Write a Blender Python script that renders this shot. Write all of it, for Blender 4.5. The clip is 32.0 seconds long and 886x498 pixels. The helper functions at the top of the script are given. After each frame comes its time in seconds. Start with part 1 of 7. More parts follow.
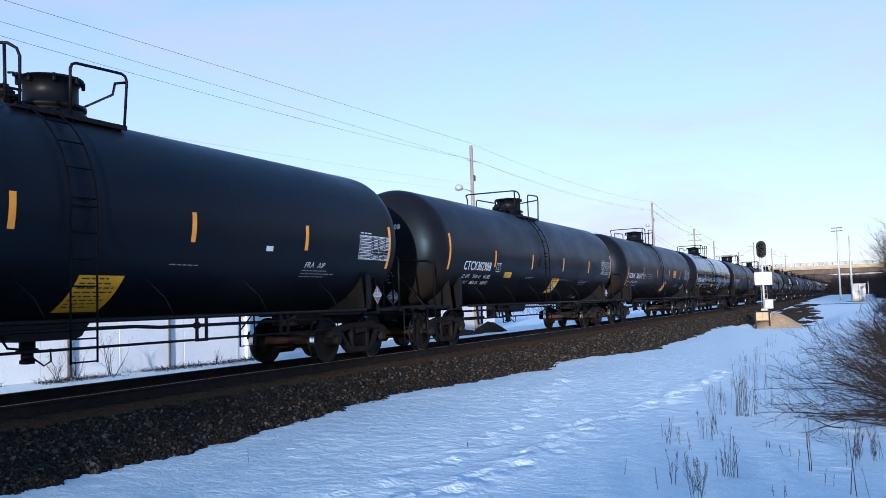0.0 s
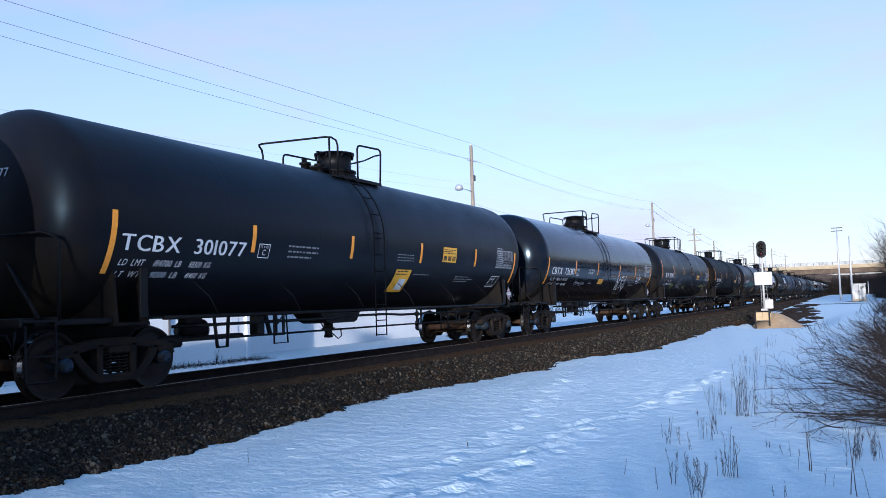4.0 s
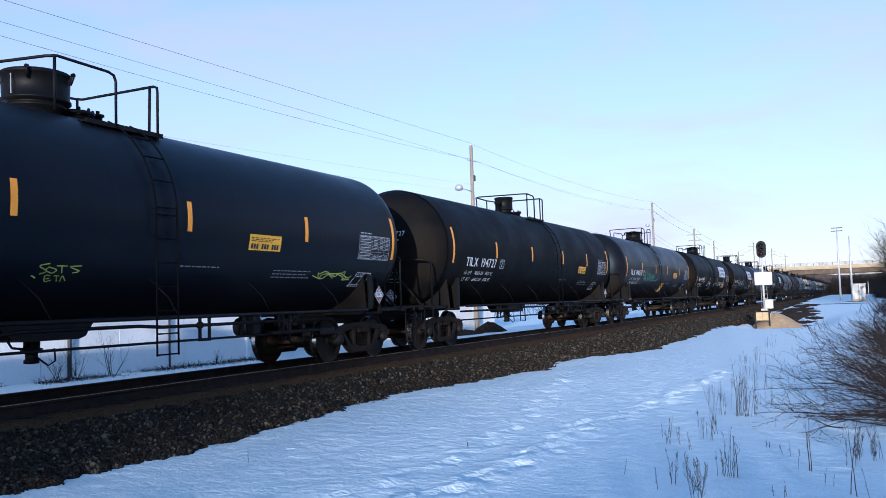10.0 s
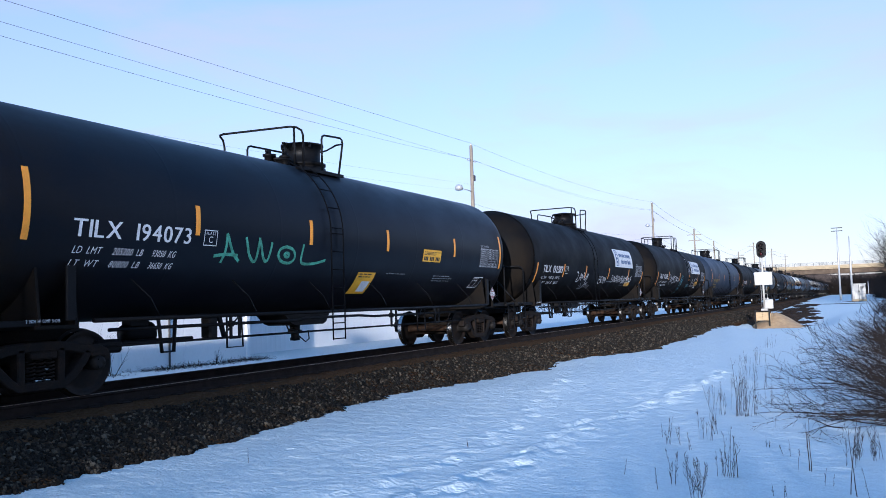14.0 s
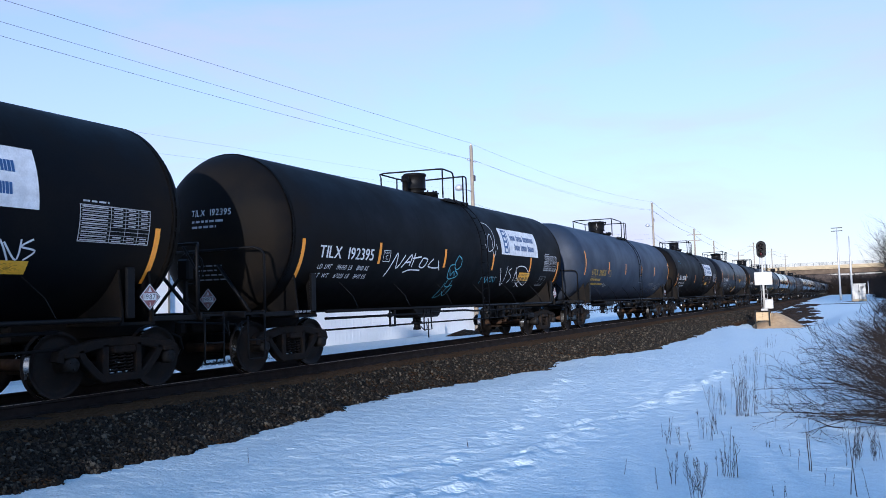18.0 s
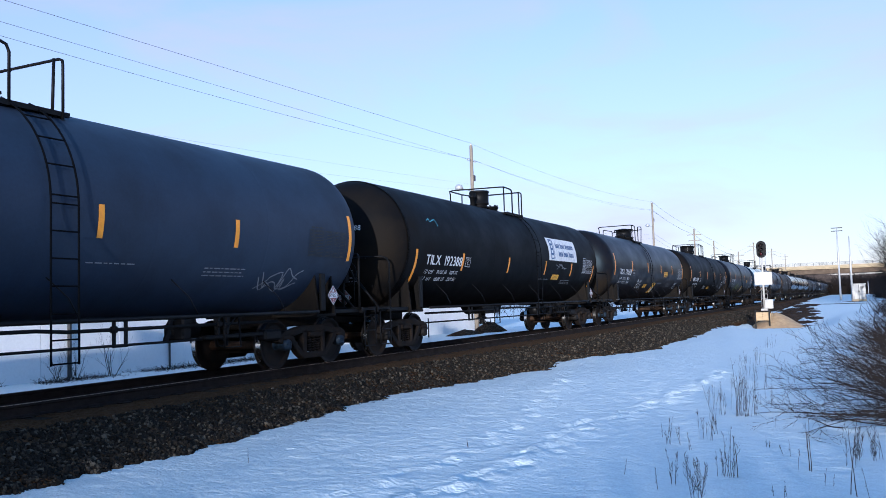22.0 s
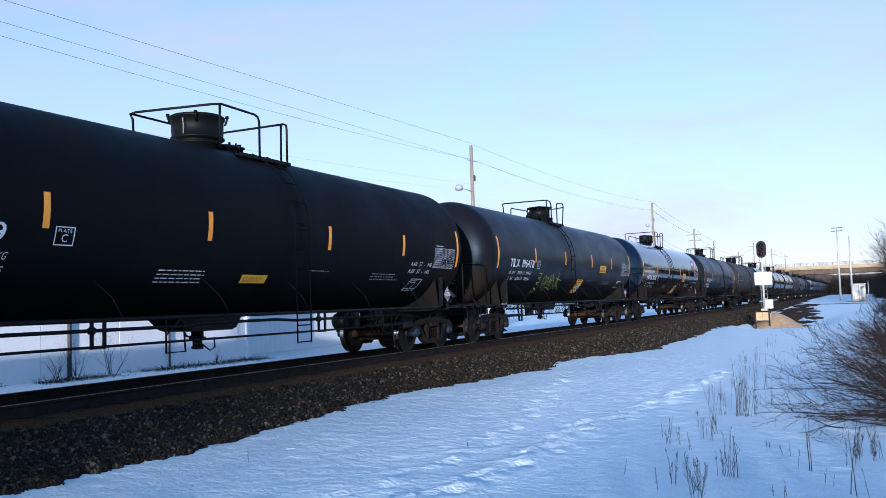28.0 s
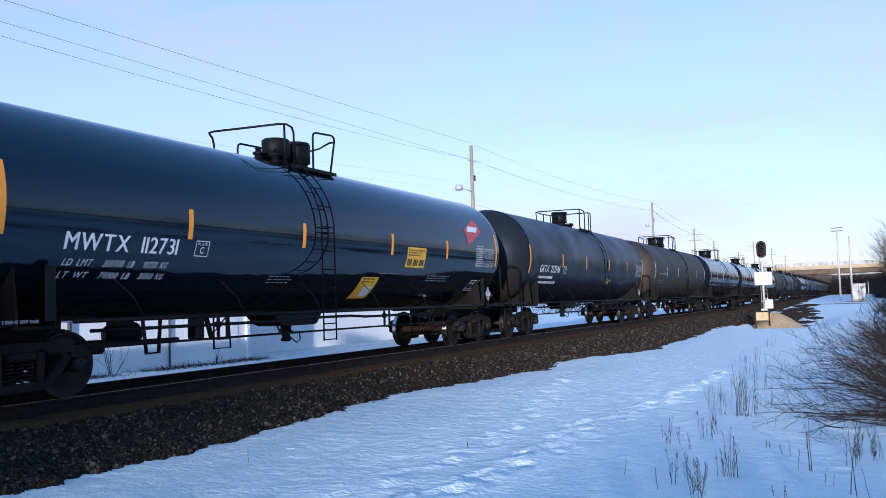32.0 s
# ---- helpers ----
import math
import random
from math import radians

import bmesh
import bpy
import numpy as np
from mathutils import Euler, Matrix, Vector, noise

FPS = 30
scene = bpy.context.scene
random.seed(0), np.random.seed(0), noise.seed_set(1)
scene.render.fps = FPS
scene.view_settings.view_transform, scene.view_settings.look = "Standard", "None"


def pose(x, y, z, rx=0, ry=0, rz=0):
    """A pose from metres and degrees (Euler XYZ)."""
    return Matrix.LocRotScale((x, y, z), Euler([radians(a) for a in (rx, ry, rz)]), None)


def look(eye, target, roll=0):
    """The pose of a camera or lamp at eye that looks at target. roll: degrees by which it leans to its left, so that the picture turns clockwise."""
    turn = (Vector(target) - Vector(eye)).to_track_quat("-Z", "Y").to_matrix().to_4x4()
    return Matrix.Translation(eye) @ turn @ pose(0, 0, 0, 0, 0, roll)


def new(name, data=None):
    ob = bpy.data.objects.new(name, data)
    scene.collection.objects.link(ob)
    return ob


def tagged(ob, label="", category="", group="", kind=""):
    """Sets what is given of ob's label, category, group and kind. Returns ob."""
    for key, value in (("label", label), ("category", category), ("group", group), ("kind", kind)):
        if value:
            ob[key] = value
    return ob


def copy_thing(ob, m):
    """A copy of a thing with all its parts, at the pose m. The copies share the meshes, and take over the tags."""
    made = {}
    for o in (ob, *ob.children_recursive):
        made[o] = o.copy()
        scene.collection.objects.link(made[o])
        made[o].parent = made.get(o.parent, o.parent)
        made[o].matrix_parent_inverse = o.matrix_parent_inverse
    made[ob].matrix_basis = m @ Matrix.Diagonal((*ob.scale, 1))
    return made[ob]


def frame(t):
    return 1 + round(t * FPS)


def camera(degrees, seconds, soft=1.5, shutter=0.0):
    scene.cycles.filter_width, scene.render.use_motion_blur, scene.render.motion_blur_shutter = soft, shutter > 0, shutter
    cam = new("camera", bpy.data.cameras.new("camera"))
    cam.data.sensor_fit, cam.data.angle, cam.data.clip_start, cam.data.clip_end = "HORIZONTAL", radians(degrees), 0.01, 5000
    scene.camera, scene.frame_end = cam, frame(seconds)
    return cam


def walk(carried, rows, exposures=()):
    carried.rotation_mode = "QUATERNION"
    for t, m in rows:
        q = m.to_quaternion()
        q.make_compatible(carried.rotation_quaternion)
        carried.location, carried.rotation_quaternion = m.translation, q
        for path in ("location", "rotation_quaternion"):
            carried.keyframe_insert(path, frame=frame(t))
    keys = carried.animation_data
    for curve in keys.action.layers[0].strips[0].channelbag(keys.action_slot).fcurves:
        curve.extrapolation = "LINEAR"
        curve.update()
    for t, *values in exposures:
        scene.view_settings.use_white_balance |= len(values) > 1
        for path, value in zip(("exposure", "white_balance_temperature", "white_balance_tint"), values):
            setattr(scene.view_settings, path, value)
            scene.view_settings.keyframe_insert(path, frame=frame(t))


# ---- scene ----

# ---------------------------------------------------------------- camera
EYE = Vector((10.598, 0.0, 1.13))
YAW, TILT, LEAN = radians(26.185), radians(3.731), -1.796
AIM = EYE + Vector((-math.sin(YAW) * math.cos(TILT), math.cos(YAW) * math.cos(TILT), math.sin(TILT)))
cam = camera(55.874, 32.0, soft=0.88)
walk(cam, [(0.0, look(EYE, AIM, LEAN)), (32.0, look(EYE, AIM, LEAN))], exposures=[(0.0, 0.40, 5050, 14), (32.0, 0.40, 5050, 14)])

# ---------------------------------------------------------------- sky and sun
SUN_AZ, SUN_EL = radians(15.5), radians(7.3)      # from -y towards +x
TO_SUN = Vector((math.sin(SUN_AZ) * math.cos(SUN_EL), -math.cos(SUN_AZ) * math.cos(SUN_EL), math.sin(SUN_EL)))


HAZE, HAZE_LOW, HAZE_HIGH = (2.60, 2.12, 2.40), 0.70, 0.24
ZENITH = (0.72, 1.34, 2.2)


def build_sky():
    world = bpy.data.worlds.new("winter_sky")
    scene.world = world
    world.use_nodes = True
    nt = world.node_tree
    nt.nodes.clear()
    out = nt.nodes.new("ShaderNodeOutputWorld")
    back = nt.nodes.new("ShaderNodeBackground")
    sky = nt.nodes.new("ShaderNodeTexSky")
    sky.sky_type = "NISHITA"
    sky.sun_disc = False
    sky.sun_elevation = SUN_EL
    sky.sun_rotation = math.pi - SUN_AZ
    sky.air_density, sky.dust_density, sky.ozone_density = 1.0, 0.2, 2.0
    L, N = nt.links.new, nt.nodes.new
    # thin high haze, denser towards the horizon and in faint streaks
    tc = N("ShaderNodeTexCoord")
    sep = N("ShaderNodeSeparateXYZ")
    L(tc.outputs["Generated"], sep.inputs[0])
    low = N("ShaderNodeMapRange")
    low.inputs["From Min"].default_value, low.inputs["From Max"].default_value = 0.0, 0.45
    low.inputs["To Min"].default_value, low.inputs["To Max"].default_value = HAZE_LOW, HAZE_HIGH
    L(sep.outputs["Z"], low.inputs["Value"])
    mp = N("ShaderNodeMapping")
    mp.inputs["Scale"].default_value = (1.0, 1.0, 3.0)
    L(tc.outputs["Generated"], mp.inputs[0])
    nz = N("ShaderNodeTexNoise")
    nz.inputs["Scale"].default_value, nz.inputs["Detail"].default_value, nz.inputs["Roughness"].default_value = 2.6, 7, 0.55
    nz.inputs["Distortion"].default_value = 0.6
    L(mp.outputs[0], nz.inputs["Vector"])
    cl = N("ShaderNodeMapRange")
    cl.inputs["From Min"].default_value, cl.inputs["From Max"].default_value = 0.48, 0.72
    cl.inputs["To Min"].default_value, cl.inputs["To Max"].default_value = 0.0, 0.30
    L(nz.outputs["Fac"], cl.inputs["Value"])
    add = N("ShaderNodeMath")
    add.operation, add.use_clamp = "ADD", True
    L(low.outputs[0], add.inputs[0])
    L(cl.outputs[0], add.inputs[1])
    clear = N("ShaderNodeMapRange")
    clear.inputs["From Min"].default_value, clear.inputs["From Max"].default_value = 0.36, 0.62
    clear.inputs["To Min"].default_value, clear.inputs["To Max"].default_value = 1.0, 0.0
    L(sep.outputs["Z"], clear.inputs["Value"])
    thin = N("ShaderNodeMath")
    thin.operation = "MULTIPLY"
    L(add.outputs[0], thin.inputs[0])
    L(clear.outputs[0], thin.inputs[1])
    mix = N("ShaderNodeMix")
    mix.data_type = "RGBA"
    L(thin.outputs[0], mix.inputs["Factor"])
    L(sky.outputs[0], mix.inputs["A"])
    mix.inputs["B"].default_value = (*HAZE, 1)
    # deep clear blue overhead
    up = N("ShaderNodeMapRange")
    up.inputs["From Min"].default_value, up.inputs["From Max"].default_value = 0.36, 0.70
    up.inputs["To Min"].default_value, up.inputs["To Max"].default_value = 0.0, 0.75
    L(sep.outputs["Z"], up.inputs["Value"])
    deep = N("ShaderNodeMix")
    deep.data_type = "RGBA"
    L(up.outputs[0], deep.inputs["Factor"])
    L(mix.outputs["Result"], deep.inputs["A"])
    deep.inputs["B"].default_value = (*ZENITH, 1)
    L(deep.outputs["Result"], back.inputs[0])
    back.inputs[1].default_value = 0.233
    L(back.outputs[0], out.inputs[0])


build_sky()
lamp = bpy.data.lights.new("sun", "SUN")
lamp.energy, lamp.angle, lamp.color = 5.0, radians(0.6), (1.0, 0.84, 0.64)
sun = new("sun", lamp)
sun.matrix_world = look(TO_SUN * 50, (0, 0, 0))


# ---------------------------------------------------------------- materials
def nodes_of(name):
    m = bpy.data.materials.new(name)
    m.use_nodes = True
    nt = m.node_tree
    return m, nt, nt.nodes["Principled BSDF"]


def road_dust(nt, tc, cloud, paint, colour):
    """Brown dust thrown up by the wheels on to the ends and the flanks over the trucks, in ragged patches."""
    L, N = nt.links.new, nt.nodes.new
    sep = N("ShaderNodeSeparateXYZ")
    L(tc.outputs["Object"], sep.inputs[0])
    along = N("ShaderNodeMath")
    along.operation = "ABSOLUTE"
    L(sep.outputs["Y"], along.inputs[0])
    end = N("ShaderNodeMapRange")
    end.inputs["From Min"].default_value, end.inputs["From Max"].default_value = 5.9, 7.9
    L(along.outputs[0], end.inputs["Value"])
    low = N("ShaderNodeMapRange")
    low.inputs["From Min"].default_value, low.inputs["From Max"].default_value = 4.3, 1.7
    L(sep.outputs["Z"], low.inputs["Value"])
    rag = N("ShaderNodeMapRange")
    rag.inputs["From Min"].default_value, rag.inputs["From Max"].default_value = 0.32, 0.60
    L(cloud.outputs["Fac"], rag.inputs["Value"])
    m1 = N("ShaderNodeMath")
    m1.operation = "MULTIPLY"
    L(end.outputs[0], m1.inputs[0])
    L(low.outputs[0], m1.inputs[1])
    m2 = N("ShaderNodeMath")
    m2.operation, m2.use_clamp = "MULTIPLY", True
    L(m1.outputs[0], m2.inputs[0])
    L(rag.outputs[0], m2.inputs[1])
    mix = N("ShaderNodeMix")
    mix.data_type = "RGBA"
    mix.inputs["B"].default_value = (*colour, 1)
    L(m2.outputs[0], mix.inputs["Factor"])
    L(paint, mix.inputs["A"])
    return mix.outputs["Result"], m2.outputs[0]


def mat(name, col, rough=0.6, metal=0.0, var=0.25, scale=3.0, second=None, cover=0.5, bump=0.0, grain=60.0,
        coat=0.0, stretch=(1, 1, 1), spread=0.12, per_object=0.0, rvar=0.1, edge=0.12, spec=0.5, tint=None, dust=None):
    """Procedural surface: two colours mixed by large noise, fine grain, roughness variation, bump."""
    m, nt, bsdf = nodes_of(name)
    L, N = nt.links.new, nt.nodes.new
    tc = N("ShaderNodeTexCoord")
    mp = N("ShaderNodeMapping")
    mp.inputs["Scale"].default_value = stretch
    L(tc.outputs["Object"], mp.inputs[0])
    big = N("ShaderNodeTexNoise")
    big.inputs["Scale"].default_value, big.inputs["Detail"].default_value = scale, 6
    big.inputs["Roughness"].default_value = 0.62
    L(mp.outputs[0], big.inputs["Vector"])
    fine = N("ShaderNodeTexNoise")
    fine.inputs["Scale"].default_value, fine.inputs["Detail"].default_value = grain, 3
    L(mp.outputs[0], fine.inputs["Vector"])
    ramp = N("ShaderNodeMapRange")
    ramp.inputs["From Min"].default_value, ramp.inputs["From Max"].default_value = cover - edge, cover + edge
    L(big.outputs["Fac"], ramp.inputs["Value"])
    mix = N("ShaderNodeMix")
    mix.data_type = "RGBA"
    mix.inputs["A"].default_value = (*col, 1)
    mix.inputs["B"].default_value = (*(second or tuple(c * (1 - var) for c in col)), 1)
    L(ramp.outputs[0], mix.inputs["Factor"])
    g = N("ShaderNodeMapRange")
    g.inputs["From Min"].default_value, g.inputs["From Max"].default_value = 0.3, 0.7
    g.inputs["To Min"].default_value, g.inputs["To Max"].default_value = 1 - spread, 1 + spread
    L(fine.outputs["Fac"], g.inputs["Value"])
    mul = N("ShaderNodeVectorMath")
    mul.operation = "SCALE"
    L(mix.outputs["Result"], mul.inputs[0])
    last = g.outputs[0]
    if per_object:
        info = N("ShaderNodeObjectInfo")
        r = N("ShaderNodeMapRange")
        r.inputs["To Min"].default_value, r.inputs["To Max"].default_value = 1 - per_object, 1 + per_object
        L(info.outputs["Random"], r.inputs["Value"])
        k = N("ShaderNodeMath")
        k.operation = "MULTIPLY"
        L(last, k.inputs[0])
        L(r.outputs[0], k.inputs[1])
        last = k.outputs[0]
    L(last, mul.inputs["Scale"])
    paint = mul.outputs[0]
    if dust:
        paint, film = road_dust(nt, tc, big, paint, dust)
    L(paint, bsdf.inputs["Base Color"])
    rr = N("ShaderNodeMapRange")
    rr.inputs["From Min"].default_value, rr.inputs["From Max"].default_value = 0.3, 0.7
    rr.inputs["To Min"].default_value, rr.inputs["To Max"].default_value = max(rough - rvar, 0.03), min(rough + rvar, 1)
    L(big.outputs["Fac"], rr.inputs["Value"])
    L(rr.outputs[0], bsdf.inputs["Roughness"])
    bsdf.inputs["Metallic"].default_value = metal
    bsdf.inputs["Specular IOR Level"].default_value = spec
    if dust:
        dull = N("ShaderNodeMapRange")
        dull.inputs["To Min"].default_value, dull.inputs["To Max"].default_value = spec, 0.1 * spec
        L(film, dull.inputs["Value"])
        L(dull.outputs[0], bsdf.inputs["Specular IOR Level"])
    if tint:
        bsdf.inputs["Specular Tint"].default_value = (*tint, 1)
    bsdf.inputs["Coat Weight"].default_value = coat
    bsdf.inputs["Coat Roughness"].default_value = 0.06
    if bump:
        b = N("ShaderNodeBump")
        b.inputs["Strength"].default_value, b.inputs["Distance"].default_value = bump, 0.02
        L(fine.outputs["Fac"], b.inputs["Height"])
        L(b.outputs[0], bsdf.inputs["Normal"])
    return m


M = {}
M["tank_black"] = mat("tank_black", (0.0042, 0.0052, 0.009), 0.40, var=0.35, scale=0.7, stretch=(1, 0.6, 1), second=(0.0085, 0.009, 0.012), cover=0.58, grain=25, spread=0.1, spec=0.14, tint=(0.55, 0.8, 1.0), dust=(0.018, 0.014, 0.010))
M["tank_soot"] = mat("tank_soot", (0.0030, 0.0032, 0.0040), 0.58, scale=0.9, second=(0.0062, 0.0058, 0.0056), cover=0.60, grain=30, spread=0.15, bump=0.01, spec=0.08, tint=(0.75, 0.88, 1.0), dust=(0.018, 0.014, 0.010))
M["tank_gloss"] = mat("tank_gloss", (0.0032, 0.0060, 0.0125), 0.17, scale=0.8, second=(0.003, 0.005, 0.010), grain=25, rvar=0.04, spec=0.20, tint=(0.6, 0.82, 1.0), dust=(0.020, 0.017, 0.013))
M["tank_mirror"] = mat("tank_mirror", (0.004, 0.007, 0.013), 0.07, scale=0.8, second=(0.0035, 0.006, 0.011), grain=25, rvar=0.02, spec=0.62, tint=(0.5, 0.78, 1.0))
M["tank_grey"] = mat("tank_grey", (0.017, 0.029, 0.055), 0.55, scale=0.6, second=(0.013, 0.021, 0.039), cover=0.55, grain=25, spread=0.08, bump=0.01, spec=0.30, dust=(0.026, 0.031, 0.042))
M["tank_slate"] = mat("tank_slate", (0.011, 0.014, 0.021), 0.42, scale=0.6, second=(0.008, 0.0095, 0.014), cover=0.52, grain=25, spread=0.1, bump=0.01, spec=0.26, tint=(0.5, 0.75, 1.0), dust=(0.018, 0.014, 0.010))
M["tank_brown"] = mat("tank_brown", (0.022, 0.017, 0.014), 0.6, scale=0.7, second=(0.040, 0.029, 0.021), cover=0.52, grain=25, spread=0.15, bump=0.01, spec=0.3)
M["ladder_black"] = mat("ladder_black", (0.0026, 0.0032, 0.0048), 0.65, scale=4, grain=40, spec=0.05)
M["frame_black"] = mat("frame_black", (0.0035, 0.0036, 0.0042), 0.55, scale=3, second=(0.006, 0.0052, 0.0048), cover=0.62, grain=40, spread=0.2, bump=0.05, spec=0.15)
M["truck_steel"] = mat("truck_steel", (0.010, 0.0085, 0.0075), 0.85, scale=4, second=(0.024, 0.016, 0.011), cover=0.55, grain=50, spread=0.3, bump=0.15, spec=0.15)
M["wheel_steel"] = mat("wheel_steel", (0.009, 0.0075, 0.0065), 0.65, scale=5, second=(0.020, 0.013, 0.009), cover=0.55, grain=40, spread=0.2, rvar=0.08, spec=0.2)
M["axle_rust"] = mat("axle_rust", (0.055, 0.030, 0.016), 0.85, scale=5, second=(0.030, 0.018, 0.011), grain=40, spread=0.2, spec=0.2)
M["relief_grey"] = mat("relief_grey", (0.055, 0.06, 0.065), 0.5, scale=5, grain=40)
M["frame_dusty"] = mat("frame_dusty", (0.0050, 0.0045, 0.0042), 0.8, scale=2, second=(0.012, 0.0092, 0.0068), cover=0.50, grain=40, spread=0.25, bump=0.05, spec=0.12)
M["tread"] = mat("tread", (0.55, 0.54, 0.52), 0.22, metal=1.0, scale=8)
M["bearing_blue"] = mat("bearing_blue", (0.012, 0.027, 0.048), 0.65, scale=9, second=(0.012, 0.011, 0.011), cover=0.55, spec=0.25)
M["bearing_grey"] = mat("bearing_grey", (0.014, 0.0125, 0.0115), 0.7, scale=9, second=(0.010, 0.009, 0.008), spec=0.2)
M["rail_steel"] = mat("rail_steel", (0.019, 0.014, 0.0115), 0.9, spec=0.15, scale=4, second=(0.014, 0.011, 0.010), grain=40, bump=0.05)
M["rail_dull"] = mat("rail_dull", (0.030, 0.024, 0.020), 0.75, scale=3, grain=60, stretch=(8, 0.4, 1), spec=0.2)
# pale colour that paints the gleam along the near rail's upper edge
M["rail_gleam"] = mat("rail_gleam", (0.50, 0.37, 0.27), 0.45, metal=0.15, scale=2, grain=60, stretch=(8, 0.4, 1), rvar=0.06)
M["tie"] = mat("tie", (0.024, 0.019, 0.014), 0.95, scale=4, stretch=(0.6, 6, 6), second=(0.036, 0.028, 0.020), cover=0.55, grain=50, bump=0.3, spec=0.15)

M["galv"] = mat("galv", (0.55, 0.55, 0.54), 0.45, metal=0.4, scale=6, var=0.2, grain=50)
M["white_paint"] = mat("white_paint", (0.50, 0.485, 0.44), 0.6, scale=4, second=(0.41, 0.39, 0.345), cover=0.56, grain=40, spread=0.05)
M["wall_white"] = mat("wall_white", (0.96, 0.955, 0.94), 0.5, scale=0.5, var=0.05, grain=20, spread=0.03)
M["blue_trim"] = mat("blue_trim", (0.03, 0.07, 0.25), 0.45, scale=3)
M["roof_grey"] = mat("roof_grey", (0.16, 0.17, 0.18), 0.5, scale=2)
M["pole_wood"] = mat("pole_wood", (0.30, 0.25, 0.19), 0.85, scale=3, stretch=(6, 6, 0.5), second=(0.20, 0.17, 0.13), grain=50, bump=0.2)
M["wire"] = mat("wire", (0.16, 0.17, 0.18), 0.5, scale=3)
M["concrete"] = mat("concrete", (0.42, 0.33, 0.20), 0.85, scale=0.6, second=(0.34, 0.27, 0.165), grain=30, bump=0.1)
M["girder"] = mat("girder", (0.12, 0.085, 0.052), 0.8, scale=0.5, second=(0.08, 0.055, 0.035), grain=20)
M["dark_steel"] = mat("dark_steel", (0.05, 0.05, 0.05), 0.6, scale=3)
M["signal_black"] = mat("signal_black", (0.006, 0.006, 0.0065), 0.6, scale=5, spec=0.2)
M["plywood"] = mat("plywood", (0.52, 0.38, 0.21), 0.8, scale=3, stretch=(1, 1, 8), second=(0.42, 0.29, 0.15), grain=40, bump=0.1)
M["sand"] = mat("sand", (0.46, 0.32, 0.17), 0.95, scale=3, second=(0.36, 0.24, 0.13), grain=60, bump=0.5, spread=0.2)
M["twig"] = mat("twig", (0.019, 0.015, 0.013), 0.9, scale=8, second=(0.036, 0.026, 0.020), grain=60, spec=0.2)
M["dry_grass"] = mat("dry_grass", (0.050, 0.040, 0.034), 0.9, scale=6, second=(0.028, 0.023, 0.021), grain=60, spec=0.2)
M["woods"] = mat("woods", (0.055, 0.042, 0.034), 0.95, scale=0.5, second=(0.085, 0.062, 0.048), grain=6, spread=0.2)
M["yellow"] = mat("yellow_decal", (0.80, 0.42, 0.015), 0.5, scale=6, var=0.15, grain=40, spread=0.06)
M["reflector"] = mat("reflector", (0.90, 0.34, 0.015), 0.4, scale=9, var=0.12, grain=60, spread=0.05)
M["reflector_white"] = mat("reflector_white", (0.75, 0.72, 0.65), 0.4, scale=9, var=0.12, grain=60, spread=0.05)
M["old_yellow"] = mat("old_yellow_decal", (0.40, 0.27, 0.035), 0.6, scale=8, var=0.35, grain=50, spread=0.1)
M["faded_decal"] = mat("faded_decal", (0.44, 0.45, 0.47), 0.6, scale=9, var=0.35, grain=60, spread=0.1)
M["white_decal"] = mat("white_decal", (0.72, 0.73, 0.74), 0.6, scale=7, var=0.2, grain=60, spread=0.08)
M["grey_decal"] = mat("grey_decal", (0.24, 0.25, 0.27), 0.6, scale=9, var=0.3, grain=60, spread=0.1)
M["placard_red"] = mat("placard_red", (0.20, 0.045, 0.045), 0.6, scale=12, var=0.5, second=(0.25, 0.20, 0.19), cover=0.52)
M["red_decal"] = mat("red_decal", (0.42, 0.06, 0.06), 0.5, scale=8, var=0.2)
M["blue_decal"] = mat("blue_decal", (0.03, 0.085, 0.22), 0.5, scale=8, var=0.1)
M["black_decal"] = mat("black_decal", (0.015, 0.015, 0.015), 0.6, scale=8)
M["lime_spray"] = mat("lime_spray", (0.42, 0.50, 0.10), 0.7, scale=9, var=0.4)
M["green_spray"] = mat("green_spray", (0.10, 0.38, 0.26), 0.7, scale=9, var=0.5)
M["cyan_spray"] = mat("cyan_spray", (0.14, 0.45, 0.58), 0.7, scale=9, var=0.4)


